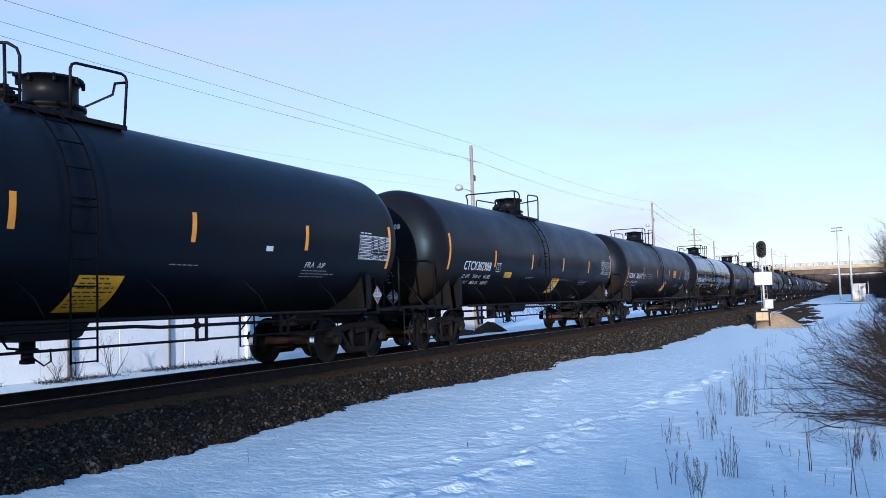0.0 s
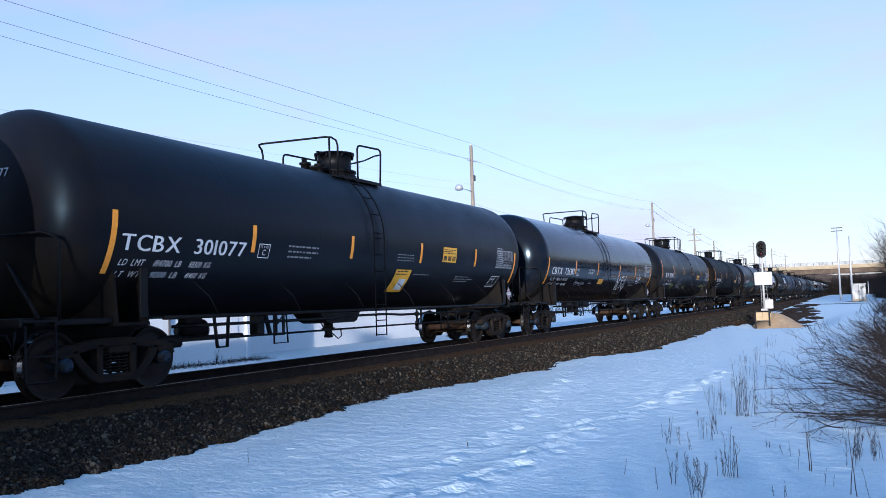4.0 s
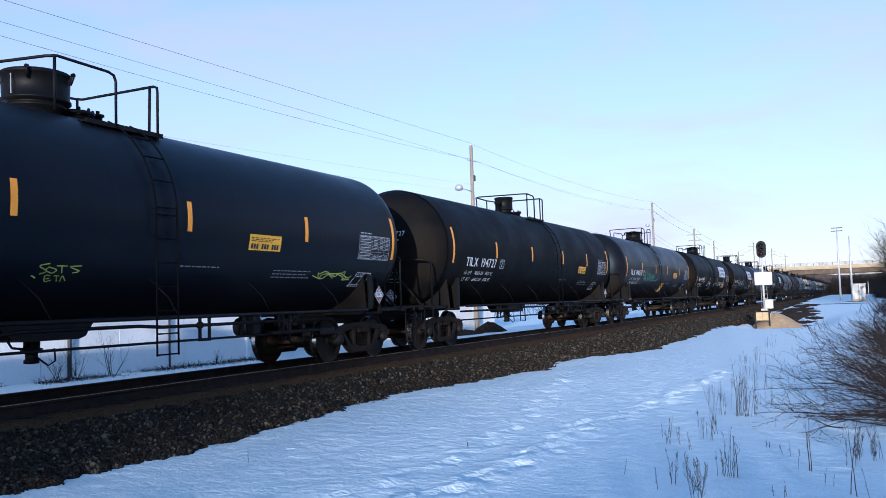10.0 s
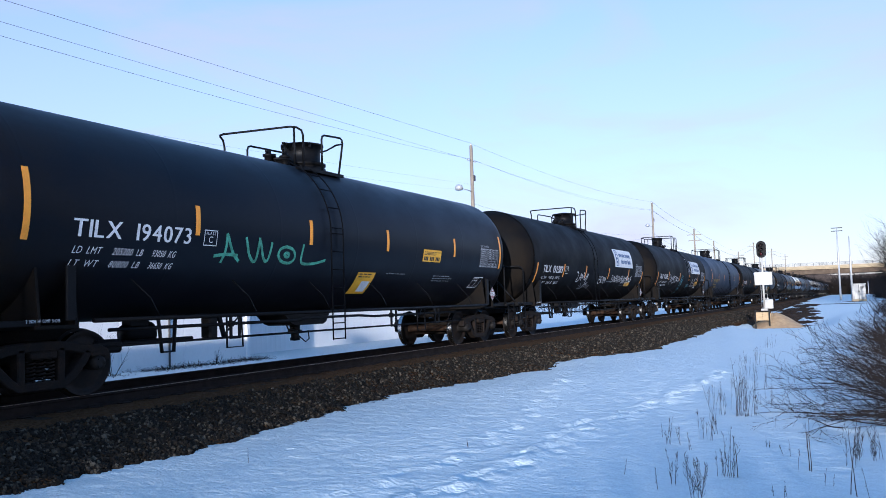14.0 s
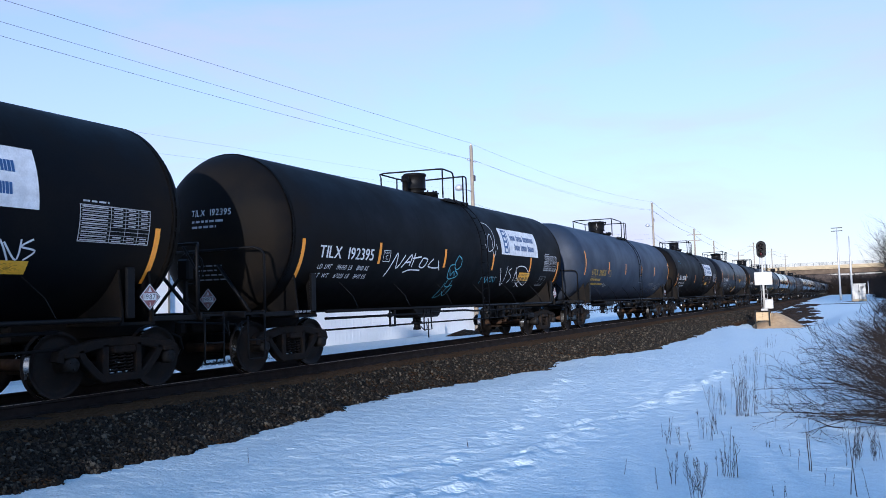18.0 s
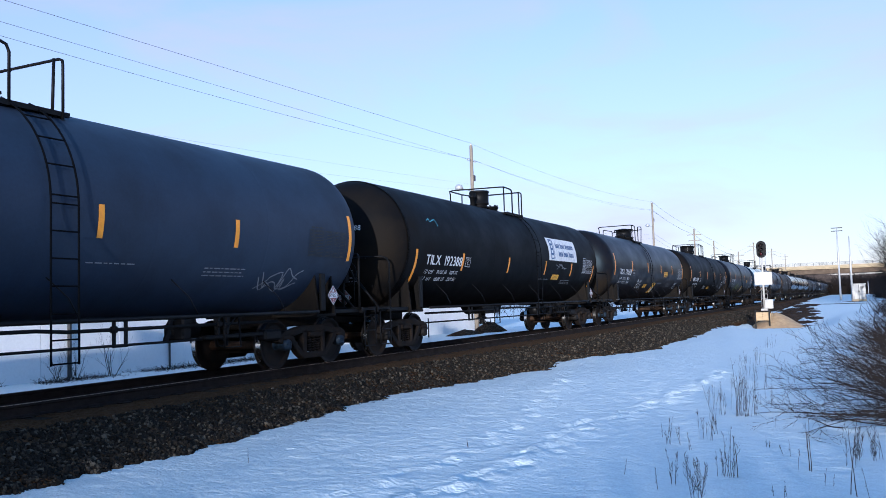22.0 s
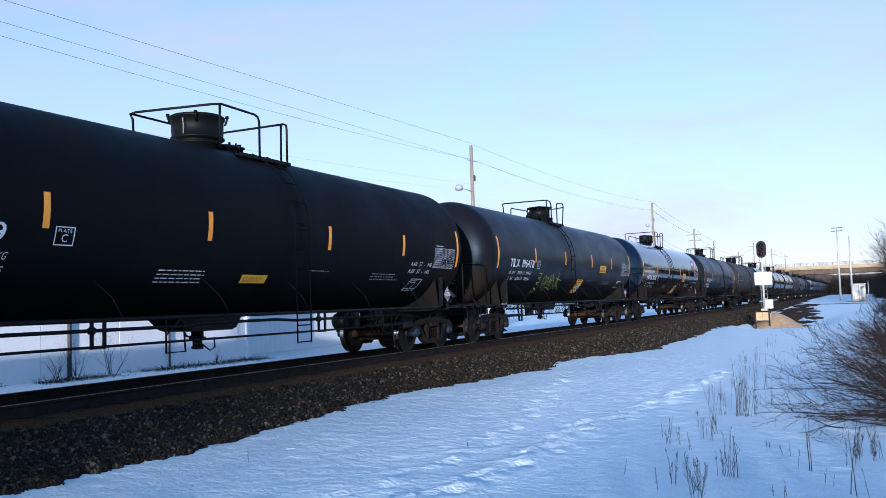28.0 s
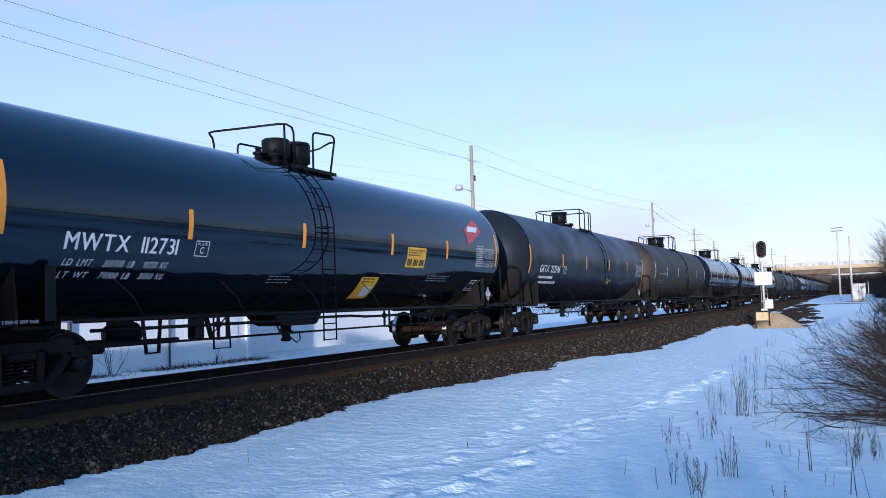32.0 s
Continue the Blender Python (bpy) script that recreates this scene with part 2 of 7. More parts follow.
def snow_material():
    """Wind-packed snow: soft ripples, fine crust and sparse grit."""
    m, nt, bsdf = nodes_of("snow")
    L, N = nt.links.new, nt.nodes.new
    tc = N("ShaderNodeTexCoord")
    last = None
    for scale, dist, strength, detail, stretch in ((3.2, 0.10, 0.55, 3, (1.0, 1.5, 1)), (11, 0.045, 0.75, 4, (1.0, 1.4, 1)), (45, 0.012, 0.7, 3, (1, 1, 1))):
        mp = N("ShaderNodeMapping")
        mp.inputs["Scale"].default_value = stretch
        mp.inputs["Rotation"].default_value = (0, 0, 0.45)
        L(tc.outputs["Object"], mp.inputs[0])
        nz = N("ShaderNodeTexNoise")
        nz.inputs["Scale"].default_value, nz.inputs["Detail"].default_value, nz.inputs["Roughness"].default_value = scale, detail, 0.6
        L(mp.outputs[0], nz.inputs["Vector"])
        b = N("ShaderNodeBump")
        b.inputs["Strength"].default_value, b.inputs["Distance"].default_value = strength, dist
        L(nz.outputs["Fac"], b.inputs["Height"])
        if last:
            L(last.outputs[0], b.inputs["Normal"])
        last = b
        tone = nz
    L(last.outputs[0], bsdf.inputs["Normal"])
    r = N("ShaderNodeMapRange")
    r.inputs["From Min"].default_value, r.inputs["From Max"].default_value = 0.3, 0.7
    r.inputs["To Min"].default_value, r.inputs["To Max"].default_value = 0.69, 0.86
    L(tone.outputs["Fac"], r.inputs["Value"])
    col = N("ShaderNodeVectorMath")
    col.operation = "SCALE"
    col.inputs[0].default_value = (0.895, 0.985, 0.985)
    L(r.outputs[0], col.inputs["Scale"])
    L(col.outputs[0], bsdf.inputs["Base Color"])
    bsdf.inputs["Roughness"].default_value = 0.5
    return m


M["snow"] = snow_material()


def ballast_material(name, a, b, warm):
    """Crushed stone: cells of different grey, dark gaps, strong bump."""
    m, nt, bsdf = nodes_of(name)
    L, N = nt.links.new, nt.nodes.new
    tc = N("ShaderNodeTexCoord")
    cell = N("ShaderNodeTexVoronoi")
    cell.inputs["Scale"].default_value = 17
    L(tc.outputs["Object"], cell.inputs["Vector"])
    big = N("ShaderNodeTexNoise")
    big.inputs["Scale"].default_value, big.inputs["Detail"].default_value = 0.35, 5
    L(tc.outputs["Object"], big.inputs["Vector"])
    ramp = N("ShaderNodeValToRGB")
    ramp.color_ramp.elements[0].color = (*a, 1)
    ramp.color_ramp.elements[1].color = (*b, 1)
    ramp.color_ramp.elements[0].position, ramp.color_ramp.elements[1].position = 0.25, 0.95
    sep = N("ShaderNodeSeparateColor")
    L(cell.outputs["Color"], sep.inputs[0])
    L(sep.outputs[0], ramp.inputs[0])
    mix = N("ShaderNodeMix")
    mix.data_type, mix.blend_type = "RGBA", "MULTIPLY"
    mix.inputs["B"].default_value = (*warm, 1)
    f = N("ShaderNodeMapRange")
    f.inputs["From Min"].default_value, f.inputs["From Max"].default_value = 0.42, 0.6
    L(big.outputs["Fac"], f.inputs["Value"])
    L(f.outputs[0], mix.inputs["Factor"])
    L(ramp.outputs[0], mix.inputs["A"])
    # rust and brake dust lie beside the rails
    sx = N("ShaderNodeSeparateXYZ")
    L(tc.outputs["Object"], sx.inputs[0])
    off = N("ShaderNodeMath")
    off.operation = "ABSOLUTE"
    L(sx.outputs["X"], off.inputs[0])
    wob = N("ShaderNodeMath")
    wob.operation = "ADD"
    L(off.outputs[0], wob.inputs[0])
    L(big.outputs["Fac"], wob.inputs[1])
    near = N("ShaderNodeMapRange")
    near.inputs["From Min"].default_value, near.inputs["From Max"].default_value = 2.75, 1.9
    near.inputs["To Min"].default_value, near.inputs["To Max"].default_value = 0.0, 0.9
    L(wob.outputs[0], near.inputs["Value"])
    rust = N("ShaderNodeMix")
    rust.data_type = "RGBA"
    rust.inputs["B"].default_value = (0.080, 0.047, 0.023, 1)
    L(near.outputs[0], rust.inputs["Factor"])
    L(mix.outputs["Result"], rust.inputs["A"])
    L(rust.outputs["Result"], bsdf.inputs["Base Color"])
    bsdf.inputs["Roughness"].default_value = 0.95
    bsdf.inputs["Specular IOR Level"].default_value = 0.06
    bump = N("ShaderNodeBump")
    bump.invert = True
    bump.inputs["Strength"].default_value, bump.inputs["Distance"].default_value = 1.0, 0.06
    L(cell.outputs["Distance"], bump.inputs["Height"])
    L(bump.outputs[0], bsdf.inputs["Normal"])
    return m


M["ballast"] = ballast_material("ballast", (0.016, 0.0115, 0.0075), (0.105, 0.071, 0.043), (1.0, 0.72, 0.50))


# ---------------------------------------------------------------- mesh helpers
def mesh_of(name, verts, faces, material, smooth=False):
    me = bpy.data.meshes.new(name)
    me.from_pydata(verts, [], faces)
    me.materials.append(material)
    if smooth:
        me.polygons.foreach_set("use_smooth", [True] * len(me.polygons))
    me.update()
    return me


class Geo:
    """Collects vertices and faces for one mesh."""

    def __init__(self):
        self.v, self.f, self.s, self.m = [], [], [], []

    def add(self, verts, faces, smooth=False, slot=0):
        n = len(self.v)
        self.v += [tuple(p) for p in verts]
        self.f += [tuple(i + n for i in fc) for fc in faces]
        self.s += [smooth] * len(faces)
        self.m += [slot] * len(faces)
        return self

    def box(self, c, size, b=0.0, rot=None, slot=0):
        """Box with chamfered edges when b > 0."""
        hx, hy, hz = (s / 2 for s in size)
        if b <= 0:
            vs = [Vector((sx * hx, sy * hy, sz * hz)) for sx in (-1, 1) for sy in (-1, 1) for sz in (-1, 1)]
            fs = [(0, 1, 3, 2), (4, 6, 7, 5), (0, 4, 5, 1), (2, 3, 7, 6), (0, 2, 6, 4), (1, 5, 7, 3)]
        else:
            b = min(b, hx * 0.9, hy * 0.9, hz * 0.9)
            vs, idx = [], {}
            for sx in (-1, 1):
                for sy in (-1, 1):
                    for sz in (-1, 1):
                        for ax in range(3):
                            q = [sx * (hx - b), sy * (hy - b), sz * (hz - b)]
                            q[ax] = (sx * hx, sy * hy, sz * hz)[ax]
                            idx[(sx, sy, sz, ax)] = len(vs)
                            vs.append(Vector(q))
            fs = []
            sg = (-1, 1)
            for s in sg:
                fs.append([idx[(s, a, c2, 0)] for a, c2 in ((-1, -1), (1, -1), (1, 1), (-1, 1))][::s])
                fs.append([idx[(a, s, c2, 1)] for a, c2 in ((-1, -1), (1, -1), (1, 1), (-1, 1))][::-s])
                fs.append([idx[(a, c2, s, 2)] for a, c2 in ((-1, -1), (1, -1), (1, 1), (-1, 1))][::s])
            for s1 in sg:
                for s2 in sg:
                    fs.append([idx[(s1, s2, -1, 0)], idx[(s1, s2, 1, 0)], idx[(s1, s2, 1, 1)], idx[(s1, s2, -1, 1)]][::-s1 * s2])
                    fs.append([idx[(s1, -1, s2, 0)], idx[(s1, 1, s2, 0)], idx[(s1, 1, s2, 2)], idx[(s1, -1, s2, 2)]][::s1 * s2])
                    fs.append([idx[(-1, s1, s2, 1)], idx[(1, s1, s2, 1)], idx[(1, s1, s2, 2)], idx[(-1, s1, s2, 2)]][::-s1 * s2])
                    for s3 in sg:
                        fs.append([idx[(s1, s2, s3, 0)], idx[(s1, s2, s3, 1)], idx[(s1, s2, s3, 2)]][::s1 * s2 * s3])
        c = Vector(c)
        return self.add([(rot @ p if rot else p) + c for p in vs], fs, False, slot)

    def tube(self, pts, r, n=8, closed=False, slot=0):
        """Round bar along a polyline; r may be a list."""
        pts = [Vector(p) for p in pts]
        rs = r if isinstance(r, (list, tuple)) else [r] * len(pts)
        rings, faces = [], []
        side = None
        for i, p in enumerate(pts):
            a, b = pts[max(i - 1, 0)], pts[min(i + 1, len(pts) - 1)]
            d = (b - a).normalized()
            if side is None:
                side = d.orthogonal().normalized()
            side = (side - d * side.dot(d)).normalized()
            up = d.cross(side)
            rings += [p + (side * math.cos(2 * math.pi * k / n) + up * math.sin(2 * math.pi * k / n)) * rs[i] for k in range(n)]
        for i in range(len(pts) - 1):
            for k in range(n):
                faces.append((i * n + k, i * n + (k + 1) % n, (i + 1) * n + (k + 1) % n, (i + 1) * n + k))
        self.add(rings, faces, n > 4, slot)
        base = len(self.v) - len(rings)
        for fc in (tuple(range(n))[::-1], tuple(range((len(pts) - 1) * n, len(pts) * n))):
            self.f.append(tuple(base + i for i in fc))
            self.s.append(False)
            self.m.append(slot)
        return self

    def lathe(self, prof, n=32, axis="x", at=(0, 0, 0), slot=0, smooth=True):
        """Turn (along, radius) pairs round an axis."""
        vs, fs = [], []
        for a, r in prof:
            for k in range(n):
                c, s = r * math.cos(2 * math.pi * k / n), r * math.sin(2 * math.pi * k / n)
                q = {"x": (a, c, s), "y": (s, a, c), "z": (c, s, a)}[axis]
                vs.append((q[0] + at[0], q[1] + at[1], q[2] + at[2]))
        for i in range(len(prof) - 1):
            for k in range(n):
                fs.append((i * n + k, i * n + (k + 1) % n, (i + 1) * n + (k + 1) % n, (i + 1) * n + k))
        return self.add(vs, fs, smooth, slot)

    def slab(self, outline, x0, x1, slot=0):
        """Extrude a (y, z) outline from x0 to x1."""
        n = len(outline)
        vs = [(x0, y, z) for y, z in outline] + [(x1, y, z) for y, z in outline]
        fs = [tuple(range(n)), tuple(range(2 * n - 1, n - 1, -1))]
        fs += [(i, i + n, (i + 1) % n + n, (i + 1) % n) for i in range(n)]
        return self.add(vs, fs, False, slot)

    def mesh(self, name, *mats):
        me = bpy.data.meshes.new(name)
        me.from_pydata(self.v, [], self.f)
        for m in mats:
            me.materials.append(m)
        me.polygons.foreach_set("use_smooth", self.s)
        me.polygons.foreach_set("material_index", self.m)
        me.validate()
        me.update()
        return me


def part(name, geo, material, parent, label=""):
    """One mesh object under a thing or a part."""
    mats = material if isinstance(material, tuple) else (material,)
    data = geo.mesh(name, *mats) if isinstance(geo, Geo) else geo
    ob = new(name, data)
    ob.parent = parent
    if label:
        tagged(ob, label)
    return ob


def thing(name, geo, material, label, category, group="", kind="", at=None):
    mats = material if isinstance(material, tuple) else (material,)
    data = None if geo is None else geo.mesh(name, *mats) if isinstance(geo, Geo) else geo
    ob = new(name, data)
    if at is not None:
        ob.matrix_basis = at
    return tagged(ob, label, category, group, kind)


def arc(c, r, a0, a1, n, plane="yz", fixed=0.0):
    out = []
    for i in range(n + 1):
        a = radians(a0 + (a1 - a0) * i / n)
        p, q = c[0] + r * math.cos(a), c[1] + r * math.sin(a)
        out.append((fixed, p, q) if plane == "yz" else (p, fixed, q) if plane == "xz" else (p, q, fixed))
    return out


# ---------------------------------------------------------------- ground
def smooth_step(a, b, x):
    t = min(max((x - a) / (b - a), 0), 1)
    return t * t * (3 - 2 * t)


def ground_z(x, y):
    """Snow-covered ground beside the embankment, rising gently down the line."""
    z = -0.62 + 0.35 * smooth_step(70, 190, y) + 0.25 * smooth_step(190, 420, y)
    if x < 0:
        z += 0.05
    z -= 0.52 * smooth_step(43, 57, y) * (1 - smooth_step(61, 78, y)) * smooth_step(3.2, 4.8, x) * (1 - smooth_step(8.0, 10.0, x))
    z -= 0.12 * smooth_step(8.5, 13, x) * (1 - smooth_step(40, 80, y))
    return z


# two trodden trails: one to the signal, one that bends off to the bank
TRAIL = [(6.9, 5.6), (7.1, 7.2), (7.23, 8.3), (7.22, 9.6), (7.12, 11.3), (7.36, 12.5), (7.55, 13.9), (7.68, 15.0), (7.80, 17.0), (7.72, 21.3), (8.0, 25.2), (8.22, 32.4), (8.2, 40.0)]
SPUR = [(6.15, 5.6), (6.30, 6.8), (6.30, 8.1), (6.45, 9.2), (6.05, 11.7), (5.72, 13.5), (5.24, 15.7), (4.72, 17.8), (4.0, 20.2)]
BYWAY = [(7.0, 14.6), (7.05, 16.2), (6.6, 18.2), (5.9, 20.6), (5.3, 23.0)]


def along(line, y):
    for (x0, y0), (x1, y1) in zip(line, line[1:]):
        if y0 <= y <= y1:
            return x0 + (x1 - x0) * (y - y0) / (y1 - y0)
    return None


def trodden(x, y):
    """Relief of the trails: kicked-up lumps, with a footprint every step, left and right in turn."""
    h = 0.0
    for line, wide, deep in ((TRAIL, 0.36, 0.72), (SPUR, 0.28, 0.38), (BYWAY, 0.25, 0.28)):
        tx = along(line, y)
        if tx is None or abs(x - tx) > wide:
            continue
        k = (1 - abs(x - tx) / wide) ** 0.7
        h += deep * k * (0.085 * noise.noise((x * 4.2, y * 3.4, 2.0)) + 0.04 * noise.noise((x * 7, y * 6, 6.0)) + 0.02)
        step = y / 0.62
        foot = tx + (0.11 if int(step) % 2 else -0.11)
        u, v = (x - foot) / 0.10, (step % 1 - 0.5) * 0.62 / 0.17
        r2 = u * u + v * v
        h += deep * (-0.085 * math.exp(-r2) + 0.045 * math.exp(-(r2 - 2.4) ** 2))
    return h


def snow_relief(x, y):
    h = 0.04 * noise.noise((x * 0.5, y * 0.35, 1.7)) + 0.016 * noise.noise((x * 1.6, y * 1.3, 4.1))
    h += 0.014 * noise.noise((x * 3.4, y * 5.0, 7.0)) + 0.012 * noise.noise((x * 7.0, y * 9.0, 9.0))
    return h


def build_ground():
    xs = sorted(set([-900, -500, -250, -120, -60, -40, -25, -18] + [-14 + i for i in range(10)] + [-4 + 0.5 * i for i in range(13)]
                    + [2.4 + 0.07 * i for i in range(150)] + [13 + 0.5 * i for i in range(10)] + [20, 26, 35, 50, 80, 150, 300, 600, 1000]))
    ys = sorted(set([-900, -400, -200, -100, -60, -40, -25, -15, -10, -6, -3, 0, 2] + [3 + 0.08 * i for i in range(212)] + [20 + 0.25 * i for i in range(80)]
                    + [40 + 1.0 * i for i in range(40)] + [80 + 5 * i for i in range(30)] + [240, 280, 330, 400, 500, 700, 1000, 1600, 2600]))
    vs = []
    for y in ys:
        for x in xs:
            z = ground_z(x, y)
            if 2 < x < 16 and 2 < y < 60:
                z += snow_relief(x, y)
                z += trodden(x, y)
            if abs(x) < 2.2:
                z -= 0.1
            vs.append((x, y, z))
    nx = len(xs)
    fs = [(j * nx + i, j * nx + i + 1, (j + 1) * nx + i + 1, (j + 1) * nx + i) for j in range(len(ys) - 1) for i in range(nx - 1)]
    tagged(new("ground", mesh_of("ground", vs, fs, M["snow"], True)), "snow-covered ground with footprints and drifted ridges", "snow", kind="structure")


build_ground()


# foot of the bank on the near side: distance from the track's middle along the line
TOE = [(3.0, -100), (2.95, 5.5), (2.9, 9.0), (2.8, 11.0), (2.62, 12.5), (2.6, 15.3), (2.75, 17), (2.85, 19.2), (3.35, 20.4), (3.05, 21.6), (3.1, 23), (3.7, 25.2), (4.4, 28), (4.2, 32), (4.25, 36), (3.95, 42), (3.5, 48), (3.5, 70), (3.4, 100), (3.3, 3000)]


def bank_point(x, z, y):
    """Where a point of the bank's section comes to lie at this place along the line."""
    if abs(x) <= 1.4:
        return x, z + 0.02 * noise.noise((x * 2.5, y * 2.5, 0.0))
    w = along(TOE, y) - 3.1 if x > 0 else 0.25 * noise.noise((x * 0.4, y * 0.45, 3.0))
    w += 0.10 * noise.noise((x * 0.4, y * 0.8, 3.0)) + 0.16 * noise.noise((x, y * 1.9, 8.0)) + (0.10 * noise.noise((x * 2, y * 4.5, 5.0)) + 0.09 * noise.noise((x * 3, y * 10.0, 2.0))) * (1 + min(y, 60) / 40)
    if x > 0:
        w += 1.2 * smooth_step(46, 70, y) * max(0, noise.noise((5.0, y * 0.10, 1.0)) + 0.15)
    k = min(1, (abs(x) - 1.4) / 1.2)
    return x + math.copysign(1, x) * w * k, z + 0.03 * noise.noise((x * 2.5, y * 2.5, 0.0)) + (ground_z(3, y) + 0.62) * k * (0.55 if y > 60 else 1)


def build_ballast():
    """Ballast bank: crown under the sleepers, shoulders sloping to an uneven toe."""
    prof = [(-4.2, -0.70), (-3.8, -0.56), (-2.6, -0.38), (-1.75, -0.22), (-1.3, -0.18), (-0.86, -0.178), (-0.7, -0.20), (0, -0.20), (0.7, -0.20), (0.86, -0.178), (1.3, -0.172), (1.55, -0.205), (1.8, -0.27),
            (2.05, -0.34), (2.3, -0.41), (2.55, -0.47), (2.8, -0.53), (3.0, -0.58), (3.2, -0.66), (3.4, -0.8)]
    ys = [-60, -30, -15, -5] + [0.13 * i for i in range(460)] + [60 + 2 * i for i in range(50)] + [160 + 20 * i for i in range(30)] + [900, 1400, 2400]
    vs = []
    for y in ys:
        for x, z in prof:
            xx, zz = bank_point(x, z, y)
            vs.append((xx, y, zz))
    n = len(prof)
    fs = [(j * n + i, j * n + i + 1, (j + 1) * n + i + 1, (j + 1) * n + i) for j in range(len(ys) - 1) for i in range(n - 1)]
    return tagged(new("ballast", mesh_of("ballast", vs, fs, M["ballast"], True)), "dark crushed-stone railway ballast bank", "ballast", kind="structure")


ballast = build_ballast()


def build_track():
    prof = [(-0.037, 0), (0.0335, 0), (0.037, -0.0035), (0.037, -0.035), (0.010, -0.05), (0.009, -0.14), (0.07, -0.165), (0.07, -0.18), (-0.07, -0.18), (-0.07, -0.165), (-0.009, -0.14), (-0.010, -0.05), (-0.037, -0.035)]
    for side in (1, -1):
        g = Geo()
        n = len(prof)
        ys = (-80, 60, 300, 1600)
        vs = [(side * 0.755 + x, y, z) for y in ys for x, z in prof]
        for j in range(len(ys) - 1):
            for i in range(n):
                # top stays dull; the near rail's outer chamfer carries the painted gleam
                face = 2 if i == 0 else 1 if i == 1 and side > 0 else 0
                g.add([vs[j * n + i], vs[j * n + (i + 1) % n], vs[(j + 1) * n + (i + 1) % n], vs[(j + 1) * n + i]], [(3, 2, 1, 0)], False, face)
        thing("rail", g, (M["rail_steel"], M["rail_gleam"], M["rail_dull"]), "rusty steel rail with a dull top, the near one with a painted gleam", "rail", "rails of the track", "structure")


build_track()


# ---------------------------------------------------------------- tank cars
TR, TZ = 1.535, 2.555            # tank radius and axis height
TL, HD, HP = 7.72, 0.68, 0.83     # half length of the shell, depth and fullness of the dished heads
TRUCK, AXLE, WR = 7.05, 0.889, 0.457


STRAIGHT, DISH, FULL = TL, HD, HP


def tank_mesh(material, shell=None, deep=None, full=None):
    """Welded shell with dished heads; older cars have rounder, deeper heads."""
    TL, HD, HP = shell or STRAIGHT, deep or DISH, full or FULL
    prof = []
    for i in range(17):
        a = math.pi / 2 * (1 - i / 16)
        prof.append((-TL - HD * math.sin(a) ** HP, max(TR * math.cos(a) ** HP, 0.004)))
    for y in (-7.62, -5.1, -2.55, 0.0, 2.55, 5.1, 7.62):
        prof += [(y - 0.05, TR), (y - 0.014, TR), (y - 0.005, TR + 0.0006), (y + 0.005, TR + 0.0006), (y + 0.014, TR), (y + 0.05, TR)]
    for i in range(17):
        a = math.pi / 2 * i / 16
        prof.append((TL + HD * math.sin(a) ** HP, max(TR * math.cos(a) ** HP, 0.004)))
    return Geo().lathe(prof, 96, "y", (0, 0, TZ)).mesh("tank", material)


def on_tank(y, v, lift=0.006):
    """Point on the near side of the shell: y along it, v metres up the arc from mid height."""
    a = (v + 0.035) / TR
    return ((TR + lift) * math.cos(a), y, TZ + (TR + lift) * math.sin(a))


def wheelset_mesh(cap):
    g = Geo()
    for s in (1, -1):
        prof = [(0.82, 0.10), (0.80, 0.13), (0.79, 0.34), (0.775, 0.39), (0.82, 0.405), (0.822, 0.455)]
        g.lathe([(s * a, r) for a, r in prof][::s], 40, "x")
        g.lathe([(s * a, r) for a, r in [(0.822, 0.455), (0.715, 0.462)]][::s], 40, "x", slot=1)
        prof = [(0.715, 0.462), (0.70, 0.487), (0.69, 0.487), (0.683, 0.46), (0.683, 0.40), (0.72, 0.37), (0.735, 0.15), (0.70, 0.12), (0.70, 0.085)]
        g.lathe([(s * a, r) for a, r in prof][::s], 40, "x")
        prof = [(0.82, 0.10), (0.94, 0.085), (0.95, 0.105), (1.09, 0.105), (1.10, 0.098), (1.125, 0.095), (1.135, 0.05), (1.135, 0.003)]
        g.lathe([(s * a, r) for a, r in prof][::s], 24, "x", slot=2)
        for k in range(3):
            a = 2 * math.pi * k / 3
            g.lathe([(s * q, r) for q, r in [(1.12, 0.018), (1.15, 0.018), (1.15, 0.002)]][::s], 6, "x", (0, 0.06 * math.cos(a), 0.06 * math.sin(a)), slot=2, smooth=False)
    g.lathe([(-0.70, 0.095), (-0.5, 0.082), (0.5, 0.082), (0.70, 0.095)], 20, "x", slot=3)
    return g.mesh("wheelset", M["wheel_steel"], M["tread"], cap, M["axle_rust"])


